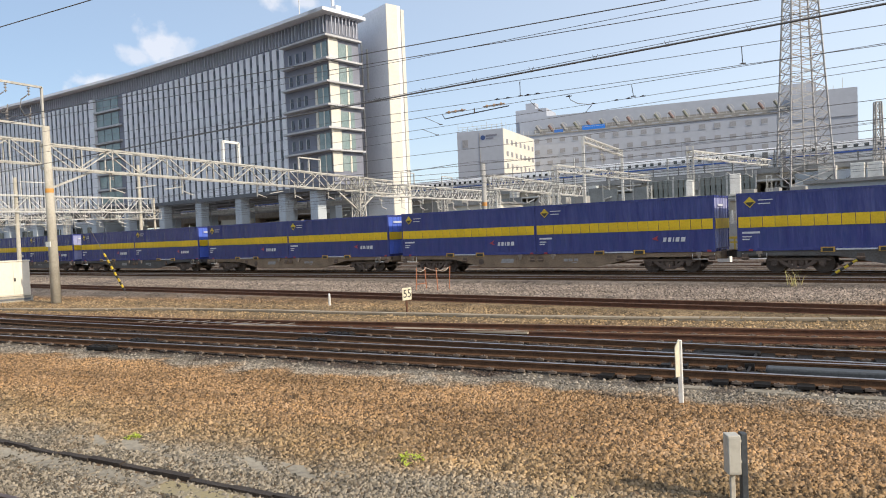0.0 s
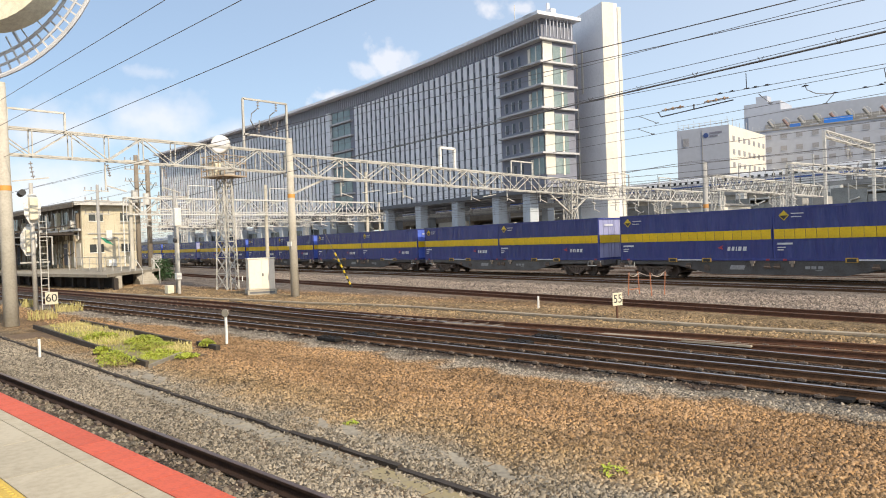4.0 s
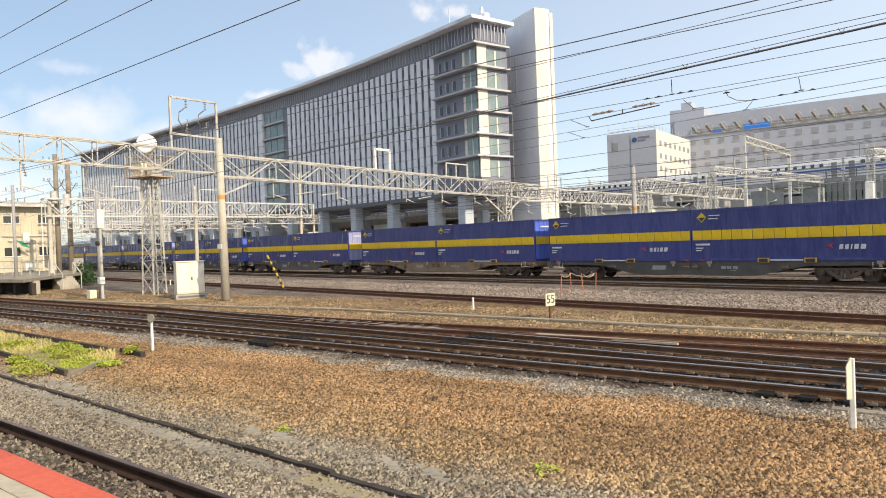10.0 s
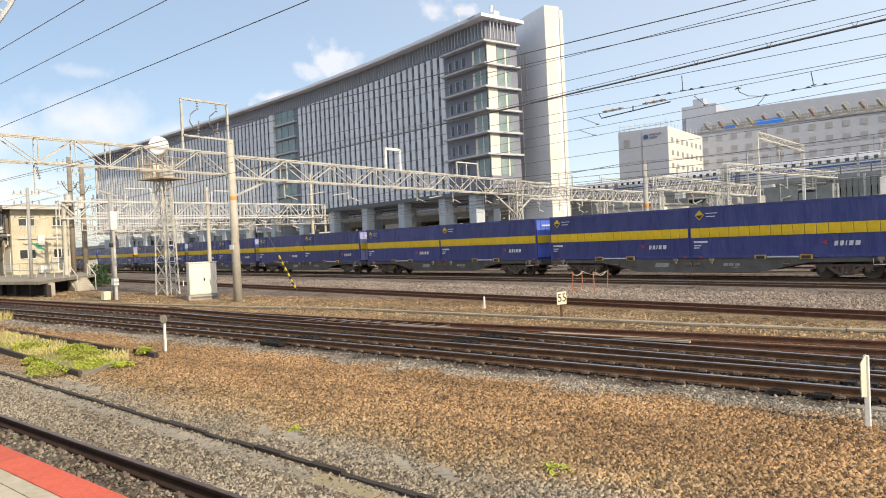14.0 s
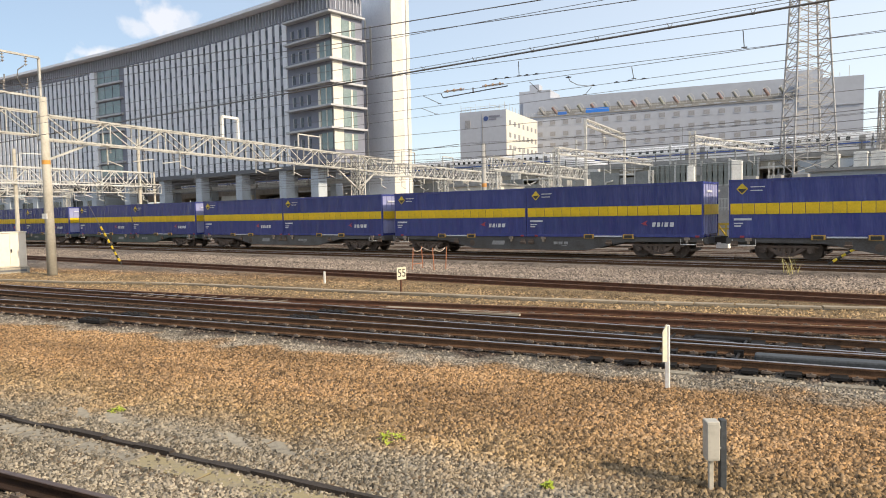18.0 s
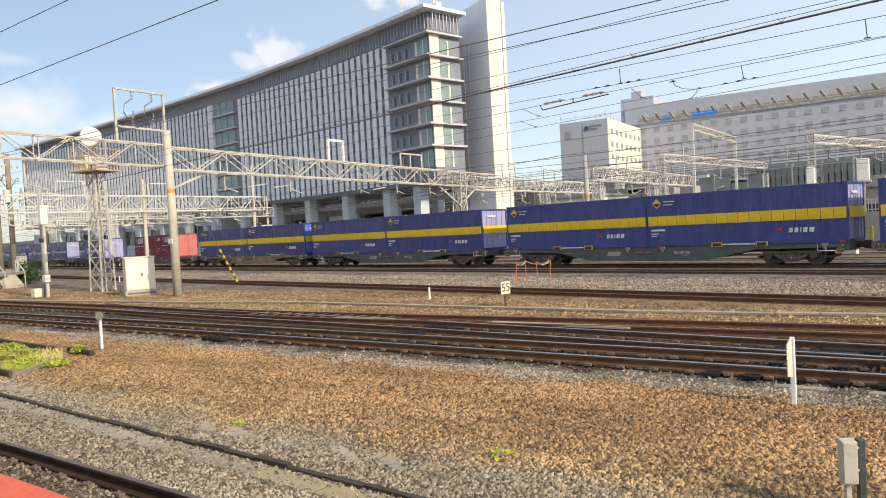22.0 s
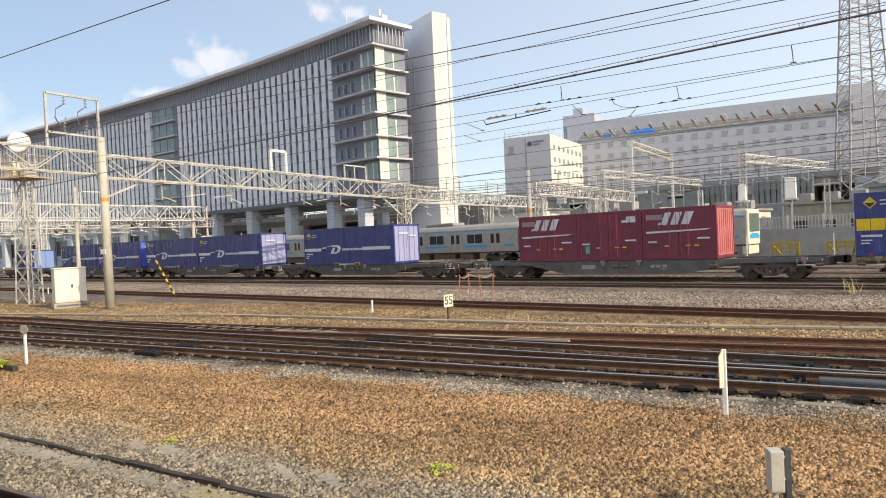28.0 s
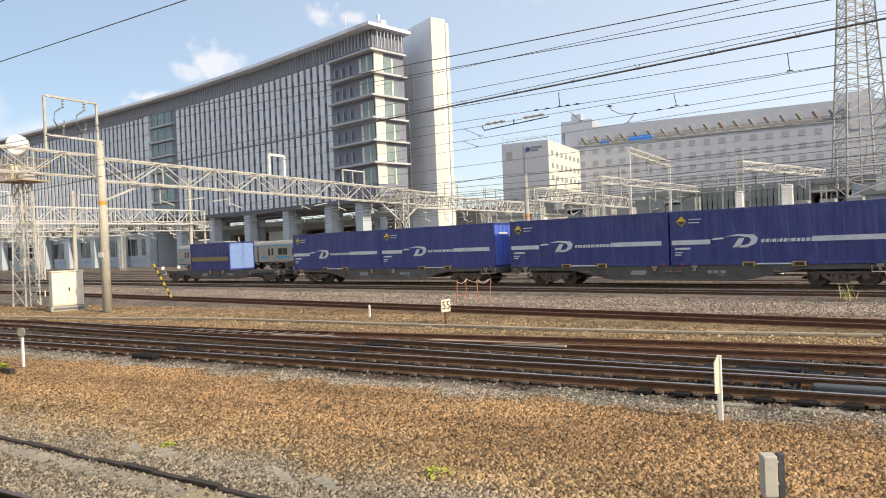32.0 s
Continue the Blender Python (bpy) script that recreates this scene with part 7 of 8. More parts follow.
for a, b in ((0, 1), (1, 2), (3, 2)):
    pa, pb = Vector((*SP[a], 0.78)), Vector((*SP[b], 0.78))
    part("rope", Build().line([pa + (pb - pa) * f - Vector((0, 0, 0.16 * 4 * f * (1 - f))) for f in (0, 0.25, 0.5, 0.75, 1)], 0.016), mat("pale_rope", (0.55, 0.45, 0.36)), fence)
part("bar", Build().tube((*SP[0], 0.05), (*SP[1], 0.05), 0.02, 6).tube((*SP[3], 0.52), (*SP[0], 0.52), 0.01, 5), ORANGE, fence)


def guy(base, top, label):
    t = empty("guy_wire", label=label, category="guy wire", group="guy wires")
    a, b = Vector(base), Vector(top)
    d = (b - a).normalized()
    part("cable", Build().tube(a, b, 0.014, 5), WIRE, t)
    for k in range(12):
        part("guard_ring", Build().tube(a + d * (0.25 + 0.19 * k), a + d * (0.25 + 0.19 * (k + 1)), 0.055, 8), YELLOW if k % 2 else BLACK, t)


guy((-32.8, 25.55, G), (-33.3, 21.6, 7.5), "steel guy wire with a black and yellow striped guard")
guy((0.42, 33.4, G), (7.5, 33.2, 4.6), "steel guy wire with a striped guard beside the freight line")

# ---- far platform with its building ----
isl = empty("island_platform", label="old raised station platform with a dark block for its shaded underside", category="platform", kind="structure")
OUT = [(-52.3, 19.0), (-57.2, 22.8), (-61.5, 26.9), (-68, 30.5), (-170, 40), (-170, 17.0), (-64, 18.0)]
part("deck", Build().prism([(x, y, 0.7) for x, y in OUT], (0, 0, 0.22)), CONC_OLD, isl)
# solid dark block and dark legs imitate the shade under the open deck
part("under_wall", Build().prism([(x * 1.0 - 2.5 if x < -52 else x - 4, y + (1.6 if y < 20 else -1.2), G) for x, y in OUT], (0, 0, 0.82)), IRON, isl)
for i in range(9):
    part("leg", Build().box(-53 - 2.6 * i, -52.6 - 2.6 * i, 19.6 - 0.06 * i, 19.9 - 0.06 * i, G, 0.62), IRON, isl)
part("leg", Build().box(-54.4, -54.0, 20.2, 20.7, G, 0.72), CONC, isl)
for i in range(5):
    part("step", Build().box(-54.5 + 0.28 * i, -54.2 + 0.28 * i, 21.5, 23.0, G, 0.75 - 0.17 * i), CONC, isl, at=pose(-4.9, 2.2, 0))
for i in range(10):
    f = i / 9
    x, y = -61.6 - 6.2 * f, 26.4 + 3.5 * f
    part("railing_post", Build().bar((x, y, 0.92), (x, y, 2.15), 0.05), GALV, isl)
part("railing", Build().bar((-61.6, 26.4, 2.12), (-67.8, 29.9, 2.12), 0.05).bar((-61.6, 26.4, 1.5), (-67.8, 29.9, 1.5), 0.04), GALV, isl)
for i in range(9):
    part("railing_post", Build().bar((-58.2 - 1.9 * i, 23.0 + 0.05 * i, 0.92), (-58.2 - 1.9 * i, 23.0 + 0.05 * i, 2.1), 0.05), GALV, isl)
part("railing", Build().bar((-58.2, 23.0, 2.08), (-73.4, 23.4, 2.08), 0.05).bar((-58.2, 23.0, 1.5), (-73.4, 23.4, 1.5), 0.04), GALV, isl)
for y in (23.75, 25.15):
    part("stair_rail", Build().bar((-59.0, y, 0.92), (-59.0, y, 1.9), 0.05).bar((-57.6, y, G), (-57.6, y, 1.0), 0.05).bar((-59.0, y, 1.88), (-57.6, y, 0.98), 0.05), GALV, isl)

YWALL = mat("cream_corrugated_wall", (0.58, 0.52, 0.38), (0.42, 0.36, 0.26), 0.75, 0, 0.8, 0.1, 10)
sb = empty("platform_building", pose(-77.9, 26.2, 0.92), "two-storey cream platform building with small windows", "building")
part("wall", Build().box(-60, 0, 0, 5.5, 0, 6.6), YWALL, sb)
WEATHERED = mat("weathered_front_boards", (0.20, 0.165, 0.12), (0.10, 0.08, 0.06), 0.85, 0, 0.9, 0.2, 12)
part("front_cladding", Build().box(-59.9, -0.25, -0.05, 0.0, 2.9, 6.55), WEATHERED, sb, "dark weathered upper front")
for k in range(16):
    part("front_pipe", Build().tube((-0.6 - 1.1 * k - 0.3 * (k % 3), -0.16, 0.1 if k % 2 else 3.0), (-0.6 - 1.1 * k - 0.3 * (k % 3), -0.16, 6.3 if k % 3 else 4.8), 0.06, 6), WHITE if k % 4 == 0 else GALV_FAR, sb)
part("roof", Build().box(-61, 0.9, -1.0, 6.1, 6.6, 6.9), ROOF_GREY, sb)
part("gutter", Build().box(0.9, 0.98, -1.0, 6.1, 6.5, 6.78), GALV_FAR, sb)
part("canopy", Build().box(-60, -1.0, -5.0, 0, 3.5, 3.75), IRON, sb, "dark canopy along the front")
for z in (1.6, 4.9):
    for y in (1.4, 4.6):
        w = part("window", Build().box(0.0, 0.06, y - 0.7, y + 0.7, z, z + 0.85), DARK_GLASS, sb)
        part("window_frame", Build().box(0.02, 0.09, y - 0.04, y + 0.04, z, z + 0.85).box(0.02, 0.1, y - 0.78, y + 0.78, z - 0.08, z), WHITE, w)
for k in range(6):
    part("wall_rib", Build().box(0.0, 0.035, 0.15 + k * 1.03, 0.2 + k * 1.03, 0.05, 6.55), YWALL, sb)
part("downpipe", Build().tube((0.12, 4.2, 0), (0.12, 4.2, 6.5), 0.07, 8), WHITE, sb)
for k in range(9):
    part("window", Build().box(-2.4 - 3.0 * k, -0.8 - 3.0 * k, -0.1, -0.04, 4.1, 6.0), DARK_GLASS, sb)
    part("window_bar", Build().box(-1.65 - 3.0 * k, -1.55 - 3.0 * k, -0.13, -0.09, 4.1, 6.0), WHITE, sb)
    part("bracket", Build().bar((-1.0 - 3 * k, -0.1, 4.6), (-1.0 - 3 * k, -4.6, 3.9), 0.09), IRON, sb)
    part("shutter", Build().box(-2.6 - 3.0 * k, -0.5 - 3.0 * k, -0.05, 0.02, 0.3, 2.6), SLATE if k % 2 else BEIGE, sb)
    part("canopy_post", Build().tube((-1.5 - 5 * k, -4.4, 0), (-1.5 - 5 * k, -4.4, 3.5), 0.09, 8), IRON, sb)
    part("canopy_pipe", Build().tube((-1.2 - 3 * k, -5.05, 2.6 + 0.25 * (k % 3)), (-4.2 - 3 * k, -5.05, 2.7 + 0.2 * (k % 2)), 0.05, 6), GALV_FAR, sb)
rf = random.Random(77)
BROWN_BOARD = mat("weathered_brown_board", (0.24, 0.19, 0.13), (0.13, 0.10, 0.07), 0.85, 0, 1.2, 0.2, 14, vary=0.3)
for k in range(34):
    x = -0.4 - 0.62 * k
    z = rf.uniform(2.6, 4.6)
    part("front_board", Build().box(x - rf.uniform(0.25, 0.55), x, -0.3 - rf.uniform(0, 0.25), -0.1, z, z + rf.uniform(0.5, 1.8)), (BROWN_BOARD, YWALL, GALV_FAR, BROWN_BOARD)[k % 4], sb)
    if k % 2:
        zz = rf.uniform(1.2, 4.4)
        part("front_cable", Build().line([(x, -0.5, zz), (x - 1.0, -0.7, zz - rf.uniform(0.1, 0.5)), (x - 2.2, -0.5, zz + rf.uniform(-0.3, 0.3))], 0.045, 5), IRON if k % 4 == 1 else GALV_FAR, sb)
    if k % 3 == 0:
        part("shutter_post", Build().box(x - 0.09, x, -0.62, -0.5, 0.0, 3.4), BROWN_BOARD, sb)
part("eaves_board", Build().box(-60, 0.7, -1.06, -1.0, 6.3, 6.75), BROWN_BOARD, sb)
part("end_pipe", Build().line([(0.14, 1.0, 3.1), (0.14, 3.4, 3.15), (0.14, 3.6, 3.0), (0.14, 3.6, 0.4)], 0.06, 6).line([(0.14, 0.5, 3.6), (0.14, 5.2, 3.55)], 0.05, 6), GALV_FAR, sb)
part("wall_box", rounded(Build().box(0.06, 0.35, 2.3, 2.9, 2.9, 3.9), 0.03, WHITE, "wall_box"), None, sb)
part("cable_tray", Build().box(-45, 0.3, -0.5, -0.2, 3.9, 4.1).box(-45, -0.2, -5.3, -5.1, 3.3, 3.42), GALV_FAR, sb)
part("cooler", rounded(Build().box(0.3, 1.0, 2.2, 3.0, 0.1, 0.8), 0.03, WHITE, "cooler"), None, sb, "white air conditioner")
part("flag_sign", Build().prism([(1.2, 1.3, 3.2), (1.25, 2.0, 2.9), (1.2, 2.7, 2.3), (1.2, 1.9, 2.55)], (0.05, 0, 0)), mat("green_sign", (0.03, 0.28, 0.17)), sb, "small green sign")
# further roofs of the station behind it
st = empty("station_roof", label="long grey platform roof on steel posts", category="roof")
part("roof", Build().box(-230, -84, 8, 20.5, 5.6, 5.95), ROOF_GREY, st)
part("fascia", Build().box(-230, -83.9, 7.9, 8.05, 5.2, 6.1), WHITE, st)
for k in range(12):
    part("post", Build().box(-86 - 12 * k, -85.7 - 12 * k, 13, 13.3, G, 5.6), GALV_FAR, st)

DARK_POLE = mat("weathered_brown_pole", (0.26, 0.215, 0.165), (0.16, 0.13, 0.10), 0.9, 0, 1.2, 0.3, 20)
for x, y, h, r in ((-61.0, 21.73, 8.3, 0.14), (-66.0, 27.04, 11.6, 0.23), (-69.0, 29.38, 11.6, 0.25), (-43.5, 20.0, 6.6, 0.11)):
    up = empty("utility_pole", pose(x, y, G), "slender weathered pole with cross-arms and insulators", "pole", "station line poles")
    part("shaft", Build().tube((0, 0, 0), (0.0, 0, h), r, 14, r * 0.8), DARK_POLE if r > 0.2 else CONC_GREY, up, smooth=True)
    if r > 0.2:
        part("line_transformer", Build().tube((0.3, -0.35, h - 4.4), (0.3, -0.35, h - 3.3), 0.3, 12), GALV_FAR, up, "grey can-shaped transformer")
        part("cable_loop", Build().line([(0.2, -0.8 + 0.2 * q, h - 2.2 - 0.9 * math.sin(q * 0.45)) for q in range(8)], 0.03, 5), IRON, up)
    for z in (h - 0.5, h - 1.3, h - 2.4):
        arm = part("cross_arm", Build().bar((-0.2, -1.0, z), (-0.2, 1.0, z), 0.08), GALV, up)
        for yy in (-0.9, -0.4, 0.4, 0.9):
            part("insulator", insulators(Build(), (-0.2, yy, z), (-0.2, yy, z + 0.3), 3, 0.06), CERAMIC, arm)

# ---- signals ----
sg = empty("signal_mast", pose(-38.5, 10.5, G), "railway signal mast with white-backed heads and a ladder", "signal")
part("mast", Build().tube((0, 0, 0), (-0.05, 0, 6.2), 0.11, 12, 0.09), GALV, sg, smooth=True)
for z, o in ((4.95, -0.1), (3.4, -0.85)):
    hd = part("backboard", rounded(Build().prism([(0.12 + o, math.cos(a) * 0.4, z + math.sin(a) * 0.78) for a in [radians(22.5 + 45 * k) for k in range(8)]], (0.05, 0, 0)), 0.015, WHITE, "backboard"), None, sg, "white oval signal backboard")
    part("lamp_case", rounded(Build().box(0.17 + o, 0.42 + o, -0.18, 0.18, z - 0.55, z + 0.55), 0.03, CREAM, "lamp_case"), None, hd)
part("hood", Build().tube((-0.1, -0.35, 5.75), (-0.5, -0.35, 5.7), 0.16, 10), BLACK, sg)
part("ladder", Build().bar((0.3, 0.2, 0), (0.25, 0.2, 4.6), 0.04).bar((0.3, 0.52, 0), (0.25, 0.52, 4.6), 0.04), GALV, sg)
for k in range(14):
    part("rung", Build().bar((0.29, 0.2, 0.3 + 0.31 * k), (0.29, 0.52, 0.3 + 0.31 * k), 0.03), GALV, sg)
part("cage", Build().box(0.3, 0.36, 0.15, 0.2, 2.2, 3.6).box(0.3, 0.36, 0.7, 0.75, 2.2, 3.6).box(0.3, 0.36, 0.2, 0.7, 3.55, 3.6), GALV, sg)
part("arm", Build().bar((-0.4, -0.5, 2.35), (0.3, 0.6, 2.35), 0.08), GALV, sg)
s2 = empty("signal_mast", pose(-42.4, 19.6, G), "dwarf signal post with small boxes", "signal")
part("mast", Build().tube((0, 0, 0), (0, 0, 5.6), 0.09, 10), GALV, s2)
part("head", rounded(Build().box(-0.15, 0.15, -0.2, 0.2, 4.2, 5.3), 0.03, WHITE, "head"), None, s2)
part("lamp", Build().tube((0.1, -0.3, 3.3), (0.1, -0.15, 3.3), 0.14, 10), BLACK, s2)
part("box", rounded(Build().box(-0.18, 0.18, -0.2, 0.1, 0.9, 1.3), 0.02, WHITE, "box"), None, s2)
part("foot_box", rounded(Build().box(-0.75, -0.3, -0.6, -0.2, 0.05, 0.55), 0.02, CREAM, "foot_box"), None, s2)

# ---- raised bed with weeds ----
LEAF = mat("weed_leaf", (0.33, 0.40, 0.035), (0.46, 0.47, 0.07), 0.6, 0, 5, vary=0.1)
STRAW = mat("dry_grass", (0.58, 0.47, 0.20), (0.42, 0.40, 0.12), 0.7, 0, 3)
SOIL = mat("soil", (0.27, 0.22, 0.10), (0.16, 0.13, 0.07), 0.95, 0, 5, 0.6, 30)
TIMBER = mat("dark_timber", (0.07, 0.055, 0.04), (0.045, 0.035, 0.028), 0.9, 0, 3, 0.4, 25, vary=0.2)
pb = empty("planting_bed", label="timber-edged raised bed overgrown with weeds and dry grass", category="planting bed")
part("soil", Build().prism([(-16.8, 6.75, G), (-29.5, 7.95, G), (-29.5, 9.4, G), (-18.9, 8.7, G)], (0, 0, 0.07)), SOIL, pb)
for i in range(6):
    f0, f1 = i / 6, (i + 1) / 6
    p, q = Vector((-16.9, 6.68, G + 0.06)), Vector((-29.5, 7.85, G + 0.06))
    part("edge_board", Build().bar(p + (q - p) * f0, p + (q - p) * (f1 - 0.004), 0.08, 0.18), TIMBER, pb)
part("edge_board", Build().bar((-16.7, 6.65, G + 0.05), (-18.8, 8.75, G + 0.02), 0.07, 0.10), CONC_OLD, pb, "pale worn end kerb")
part("edge_board", Build().bar((-17.9, 9.0, G + 0.06), (-19.3, 9.15, G + 0.06), 0.12, 0.16), TIMBER, pb)
part("edge_board", Build().bar((-19.4, 8.95, G + 0.06), (-29.5, 9.5, G + 0.06), 0.1, 0.2), TIMBER, pb)


def blades(name, spots, n, h, w, material, label, lean=0.5, seed=1):
    """Grass: many thin bent blades round the spots (x, y, radius)."""
    rg = random.Random(seed)
    b = Build()
    for _ in range(n):
        x, y, r = spots[rg.randrange(len(spots))]
        a, q = rg.uniform(0, 6.28), r * math.sqrt(rg.random())
        px, py = x + q * math.cos(a), y + q * math.sin(a) * 0.7
        hh, az = h * rg.uniform(0.5, 1.3), rg.uniform(0, 6.28)
        dx, dy, ww = math.cos(az) * lean * hh, math.sin(az) * lean * hh, w * rg.uniform(0.7, 1.4)
        sx, sy = -math.sin(az) * ww, math.cos(az) * ww
        z = G + 0.02
        b.hull([(px - sx, py - sy, z), (px + sx, py + sy, z), (px + dx * 0.4 + sx, py + dy * 0.4 + sy, z + hh * 0.65), (px + dx * 0.4 - sx, py + dy * 0.4 - sy, z + hh * 0.65), (px + dx, py + dy, z + hh)], [(0, 1, 2, 3), (3, 2, 4)])
    return whole(name, b, material, label, "grass", kind="stuff")


def weed(x, y, r, h, n, seed, z0=0.0):
    """A low clump of broad leaves on short stalks."""
    rg = random.Random(seed)
    t = empty("weed", pose(x, y, G + z0), "bright green leafy weed clump beside the timber edge", "plant", "weeds")
    st, lf = Build(), Build()
    for _ in range(n):
        a, q = rg.uniform(0, 6.28), r * math.sqrt(rg.random())
        p = Vector((q * math.cos(a), q * math.sin(a), h * (1 - 0.6 * (q / r) ** 2) * rg.uniform(0.45, 1.1)))
        if rg.random() < 0.15:
            st.tube((p.x * 0.4, p.y * 0.4, 0), p, 0.004, 4)
        s, az, ti = rg.uniform(0.025, 0.055), rg.uniform(0, 360), rg.uniform(-55, 35)
        m = Matrix.Translation(p) @ pose(0, 0, 0, ti, 0, az)
        lf.hull([m @ Vector(v) for v in ((0, -s * 0.2, 0), (s * 0.45, s * 0.5, s * 0.12), (0, s * 1.5, -s * 0.1), (-s * 0.45, s * 0.5, s * 0.12), (0, s * 0.6, -s * 0.05))], [(0, 1, 4), (1, 2, 4), (2, 3, 4), (3, 0, 4)])
    part("stem", st, STRAW, t)
    part("foliage", lf, LEAF, t)
    return t


for i, (x, y, r, h) in enumerate(((-17.7, 6.35, 0.45, 0.24), (-18.6, 6.5, 0.36, 0.24), (-20.0, 6.8, 0.22, 0.2), (-19.6, 8.0, 0.55, 0.22), (-21.0, 8.3, 0.5, 0.24), (-18.4, 7.7, 0.4, 0.12), (-23.4, 8.0, 0.5, 0.2), (-18.6, 9.05, 0.22, 0.2), (-17.4, 7.9, 0.3, 0.07))):
    weed(x, y, r, h, 900 if r > 0.45 else 450, i + 3, 0.05)
for i, (x, y, r, h) in enumerate(((-4.72, 6.83, 0.16, 0.09), (-2.6, 6.2, 0.06, 0.06), (-8.9, 6.35, 0.10, 0.06))):
    weed(x, y, r, h, 60, i + 40)
blades("dry_grass", [(-22, 7.9, 1.0), (-24, 8.3, 1.2), (-26.5, 8.5, 1.2), (-19.5, 8.3, 0.9), (-28.5, 8.8, 0.9), (-18.6, 8.2, 0.5)], 3400, 0.15, 0.007, STRAW, "dry straw-coloured grass in the raised bed", 0.45, 4)
blades("green_grass", [(-20, 7.6, 0.9), (-22.5, 7.8, 0.9), (-18.4, 7.7, 0.8), (-25, 8.0, 0.8), (-17.9, 7.3, 0.5)], 2600, 0.10, 0.007, LEAF, "green grass in the raised bed", 0.6, 5)
blades("dry_grass", [(-41.5, 11.0, 0.5), (-36, 11.2, 0.8), (-33, 9.2, 0.8)], 500, 0.4, 0.008, STRAW, "tall dry weeds beside the signal", 0.4, 6)
blades("dry_grass", [(-0.7, 29.4, 0.3)], 22, 0.62, 0.010, STRAW, "dry weed beside the freight track", 0.6, 7)
blades("dry_grass", [(-60 + 3.5 * k, 58 + 0.2 * (60 - 3.5 * k) * 0.9, 1.8) for k in range(14)], 900, 0.45, 0.015, STRAW, "dry grass along the far side of the yard", 0.4, 8)
bush = empty("bush", pose(-62.5, 27.6, G), "dark green bush at the end of the old platform", "bush")
rg = random.Random(12)
lf = Build()
for _ in range(1500):
    a, q, zz = rg.uniform(0, 6.28), rg.random() ** 0.5, rg.random()
    p = Vector((math.cos(a) * q * 1.3 * (1 - 0.5 * zz), math.sin(a) * q * 1.3 * (1 - 0.5 * zz), 0.15 + 1.9 * zz * (0.75 + 0.25 * math.sin(3 * a))))
    m = Matrix.Translation(p) @ pose(0, 0, 0, rg.uniform(-60, 60), rg.uniform(-40, 40), rg.uniform(0, 360))
    s = rg.uniform(0.08, 0.16)
    lf.hull([m @ Vector(v) for v in ((0, 0, 0), (s * 0.4, s * 0.7, 0.02), (0, s * 1.6, 0), (-s * 0.4, s * 0.7, 0.02))], [(0, 1, 2, 3)])
part("foliage", lf, mat("dark_leaf", (0.03, 0.075, 0.02), (0.05, 0.10, 0.03), 0.55), bush)
part("stem", Build().tube((0, 0, 0), (0.1, 0, 1.2), 0.05, 6, 0.02).tube((0, 0, 0.2), (-0.4, 0.2, 1.1), 0.03, 5, 0.01), TIMBER, bush)

# ---- yard clutter behind the freight line ----
DULL_YELLOW = mat("dull_yellow_paint", (0.46, 0.33, 0.03), (0.28, 0.20, 0.04), 0.7, 0, 3)
for i, (x, y) in enumerate(((0, 0), (1, 0), (2, 0))):
    m = empty("yellow_bumper", on_track((-9.3, -5.6, -3.2)[i], 22.0, 0), "yellow-painted steel buffer frame on the ground", "buffer stop", "yellow buffer frames")
    part("frame", Build().bar((-0.95, 0, 1.0), (0.95, 0, 1.0), 0.18).bar((-0.95, 0, 0.65), (0.95, 0, 0.65), 0.12).bar((-0.9, 0, G), (-0.9, 0, 1.0), 0.14).bar((0.9, 0, G), (0.9, 0, 1.0), 0.14).bar((-0.3, 0, G), (-0.3, 0, 1.0), 0.1).bar((0.3, 0, G), (0.3, 0, 1.0), 0.1), DULL_YELLOW, m)
    part("brace", Build().bar((-0.9, 0, 0.95), (-0.4, 1.2, G), 0.1).bar((0.9, 0, 0.95), (0.4, 1.2, G), 0.1), DULL_YELLOW, m)
for x, y in ((-6.6, 47.6), (-1.8, 47.2), (2.6, 46.4)):
    post_sign(x, y, 2.0, "tall white marker post in the yard")
for i in range(7):
    bx = empty("relay_box", on_track(-48 + 14 * i, 6.2 + 1.5 * (i % 2)), "small pale trackside box between the yard tracks", "relay box", "relay boxes")
    part("case", rounded(Build().box(-0.35, 0.35, -0.25, 0.25, G, 0.45), 0.03, WHITE if i % 2 else CREAM, "case"), None, bx)
    part("lid", Build().box(-0.38, 0.38, -0.28, 0.28, 0.45, 0.5), GALV, bx)
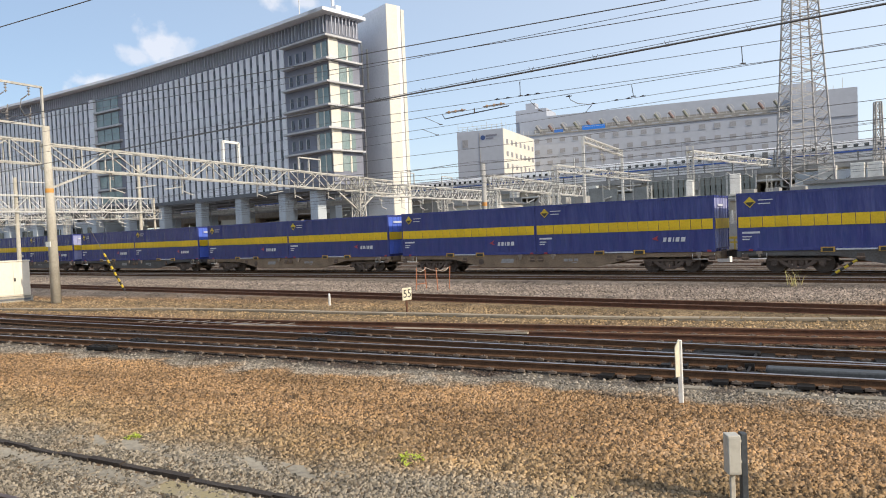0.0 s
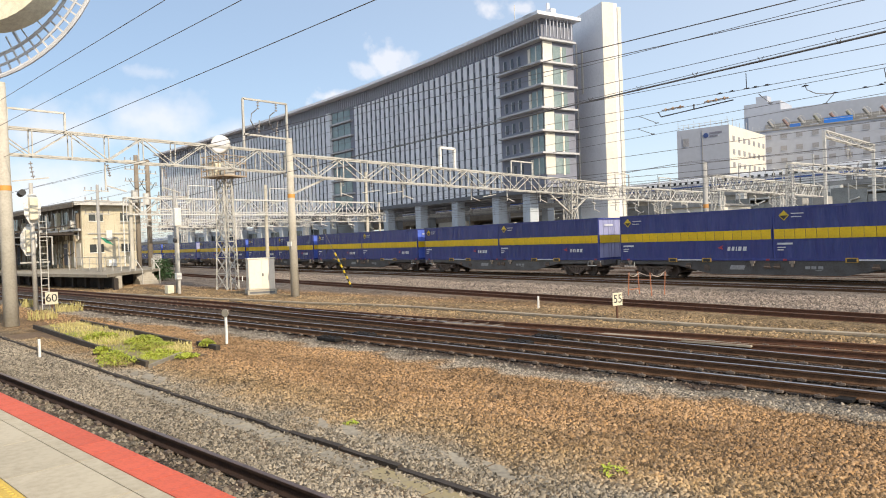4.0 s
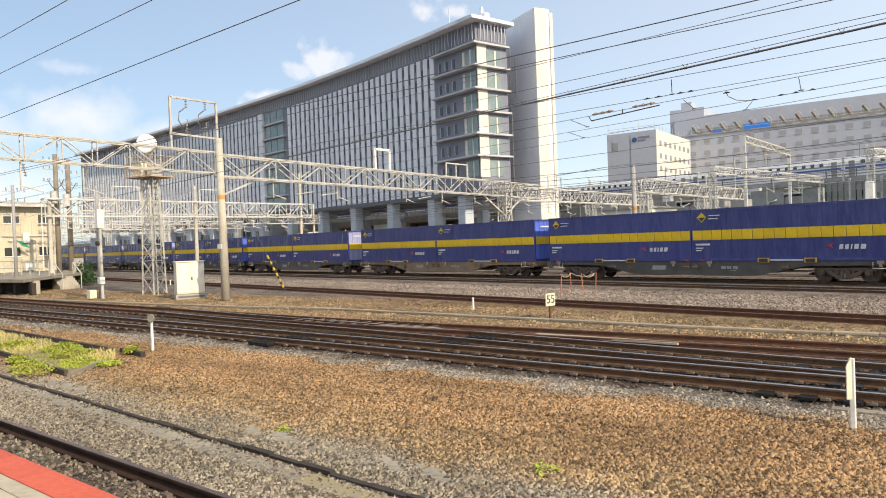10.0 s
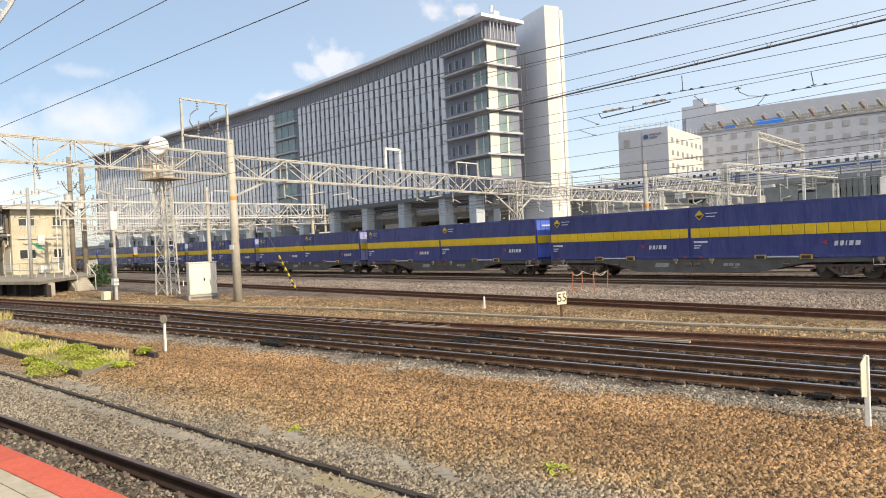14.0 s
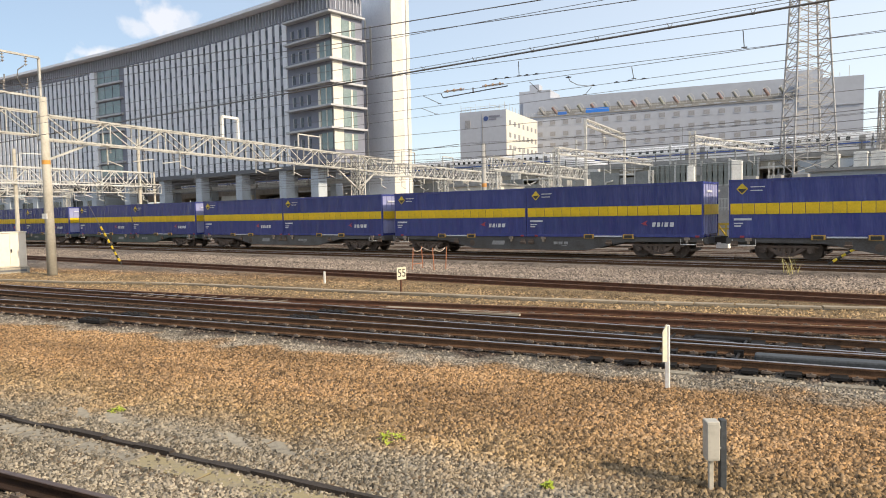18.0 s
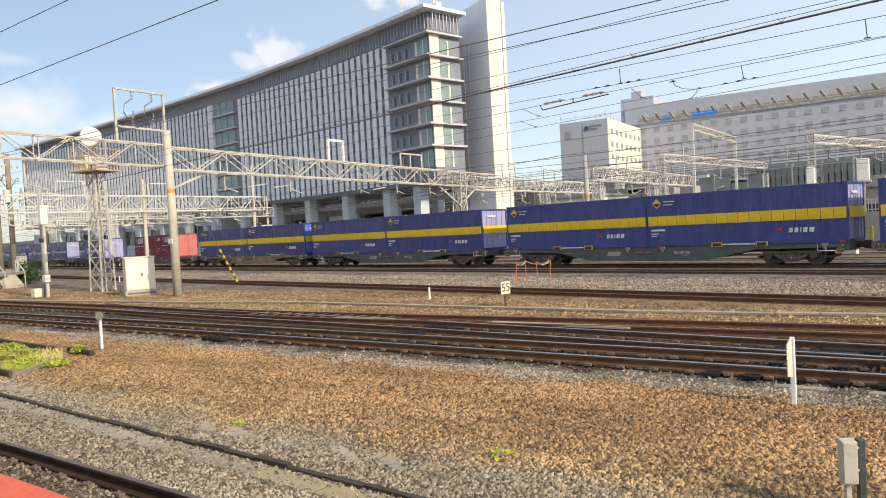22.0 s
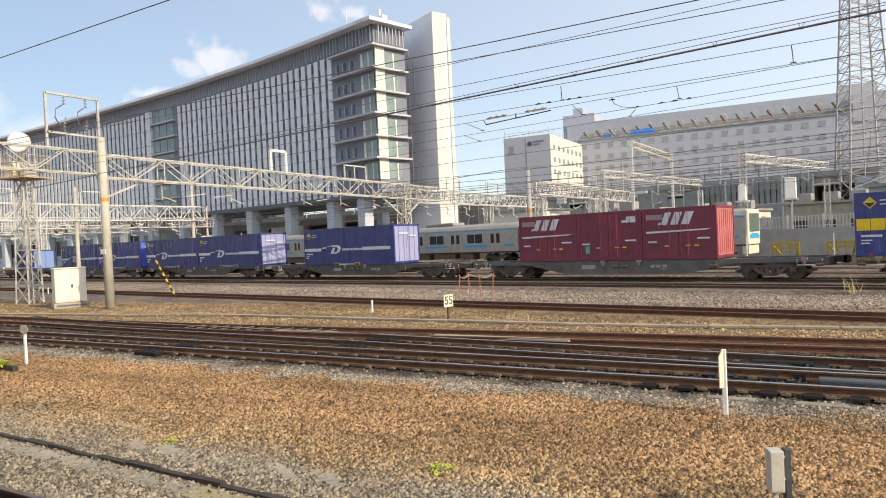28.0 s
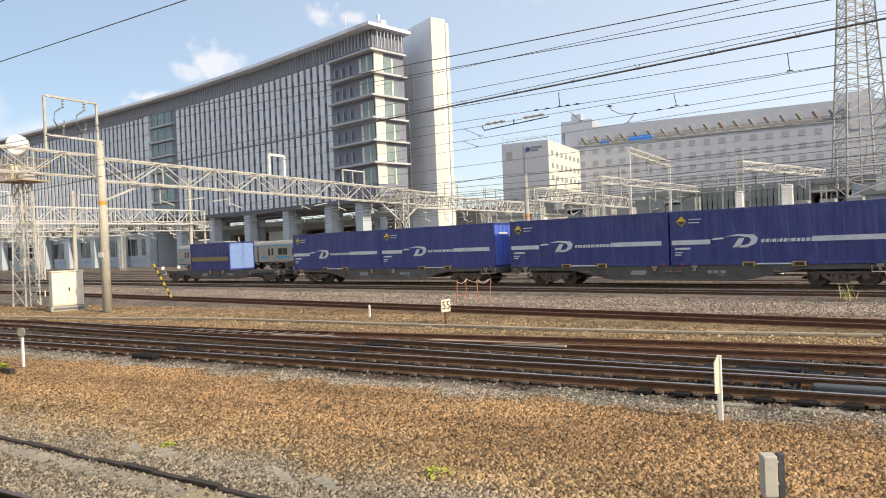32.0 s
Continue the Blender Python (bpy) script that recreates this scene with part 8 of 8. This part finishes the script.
# low service buildings under the viaduct
for i, (x, y, w, d2, h) in enumerate(((-34, 92, 12, 6, 5.2), (-20, 93, 9, 6, 4.4), (-8, 92, 10, 5, 4.8), (-46, 90, 9, 7, 6.0))):
    sv = empty("service_building", pose(x, y, G, 0, 0, TURN), "low beige service building with grey shutters", "building", "service buildings")
    part("wall", Build().box(0, w, 0, d2, 0, h), BEIGE if i % 2 else CONC, sv)
    part("roof", Build().box(-0.3, w + 0.3, -0.4, d2, h, h + 0.25), ROOF_GREY, sv)
    for k in range(int(w / 3)):
        part("window", Build().box(0.8 + 3 * k, 2.3 + 3 * k, -0.05, 0.03, 1.5, 2.9), DARK_GLASS, sv)
    for k in range(3):
        part("roof_unit", rounded(Build().box(1 + 2.8 * k, 2.6 + 2.8 * k, 1, 2.6, h + 0.25, h + 1.3), 0.05, ROOF_GREY, "roof_unit"), None, sv)


# ---- what moves ----
def motions():
    times = [0.5 * i for i in range(65)]
    for thing, off, z in TRAIN:
        walk(thing, [(t, on_track(arc(t) + off, 0.0, z)) for t in times])
    # the near express draws away slowly, the far one passes at speed
    def near(t):
        return 21.8 + 50.9 if t < 2.0 else 21.8 - 7.0 * (t - 16.4) - 0.24 * (t - 16.4) ** 2

    def far(t):
        return min(max(14.0 + 70.0 * (t - 21.6), -590.0), 110.0)
    walk(express_near, [(t, VM @ pose(near(t), 3.0, 0)) for t in times])
    walk(express_far, [(t, VM @ pose(far(t), 8.6, 0)) for t in times])
    # all wheels roll alike: one turning for the leading and one for the trailing wheelset of a bogie
    turning = {}
    for thing, off, z in TRAIN:
        for b in thing.children:
            for w in b.children:
                if not w.name.startswith("wheelset"):
                    continue
                x = round(w.matrix_basis.translation.x, 2)
                if x not in turning:
                    rows = []
                    for f in range(961):
                        t = f / FPS
                        rows.append((t, pose(x, 0, 0.43, 0, math.degrees((arc(t) - arc(0)) / 0.43) % 360, 0)))
                    walk(w, rows)
                    turning[x] = w.animation_data
                else:
                    w.rotation_mode = "QUATERNION"
                    a = w.animation_data_create()
                    a.action = turning[x].action
                    a.action_slot = turning[x].action_slot


motions()
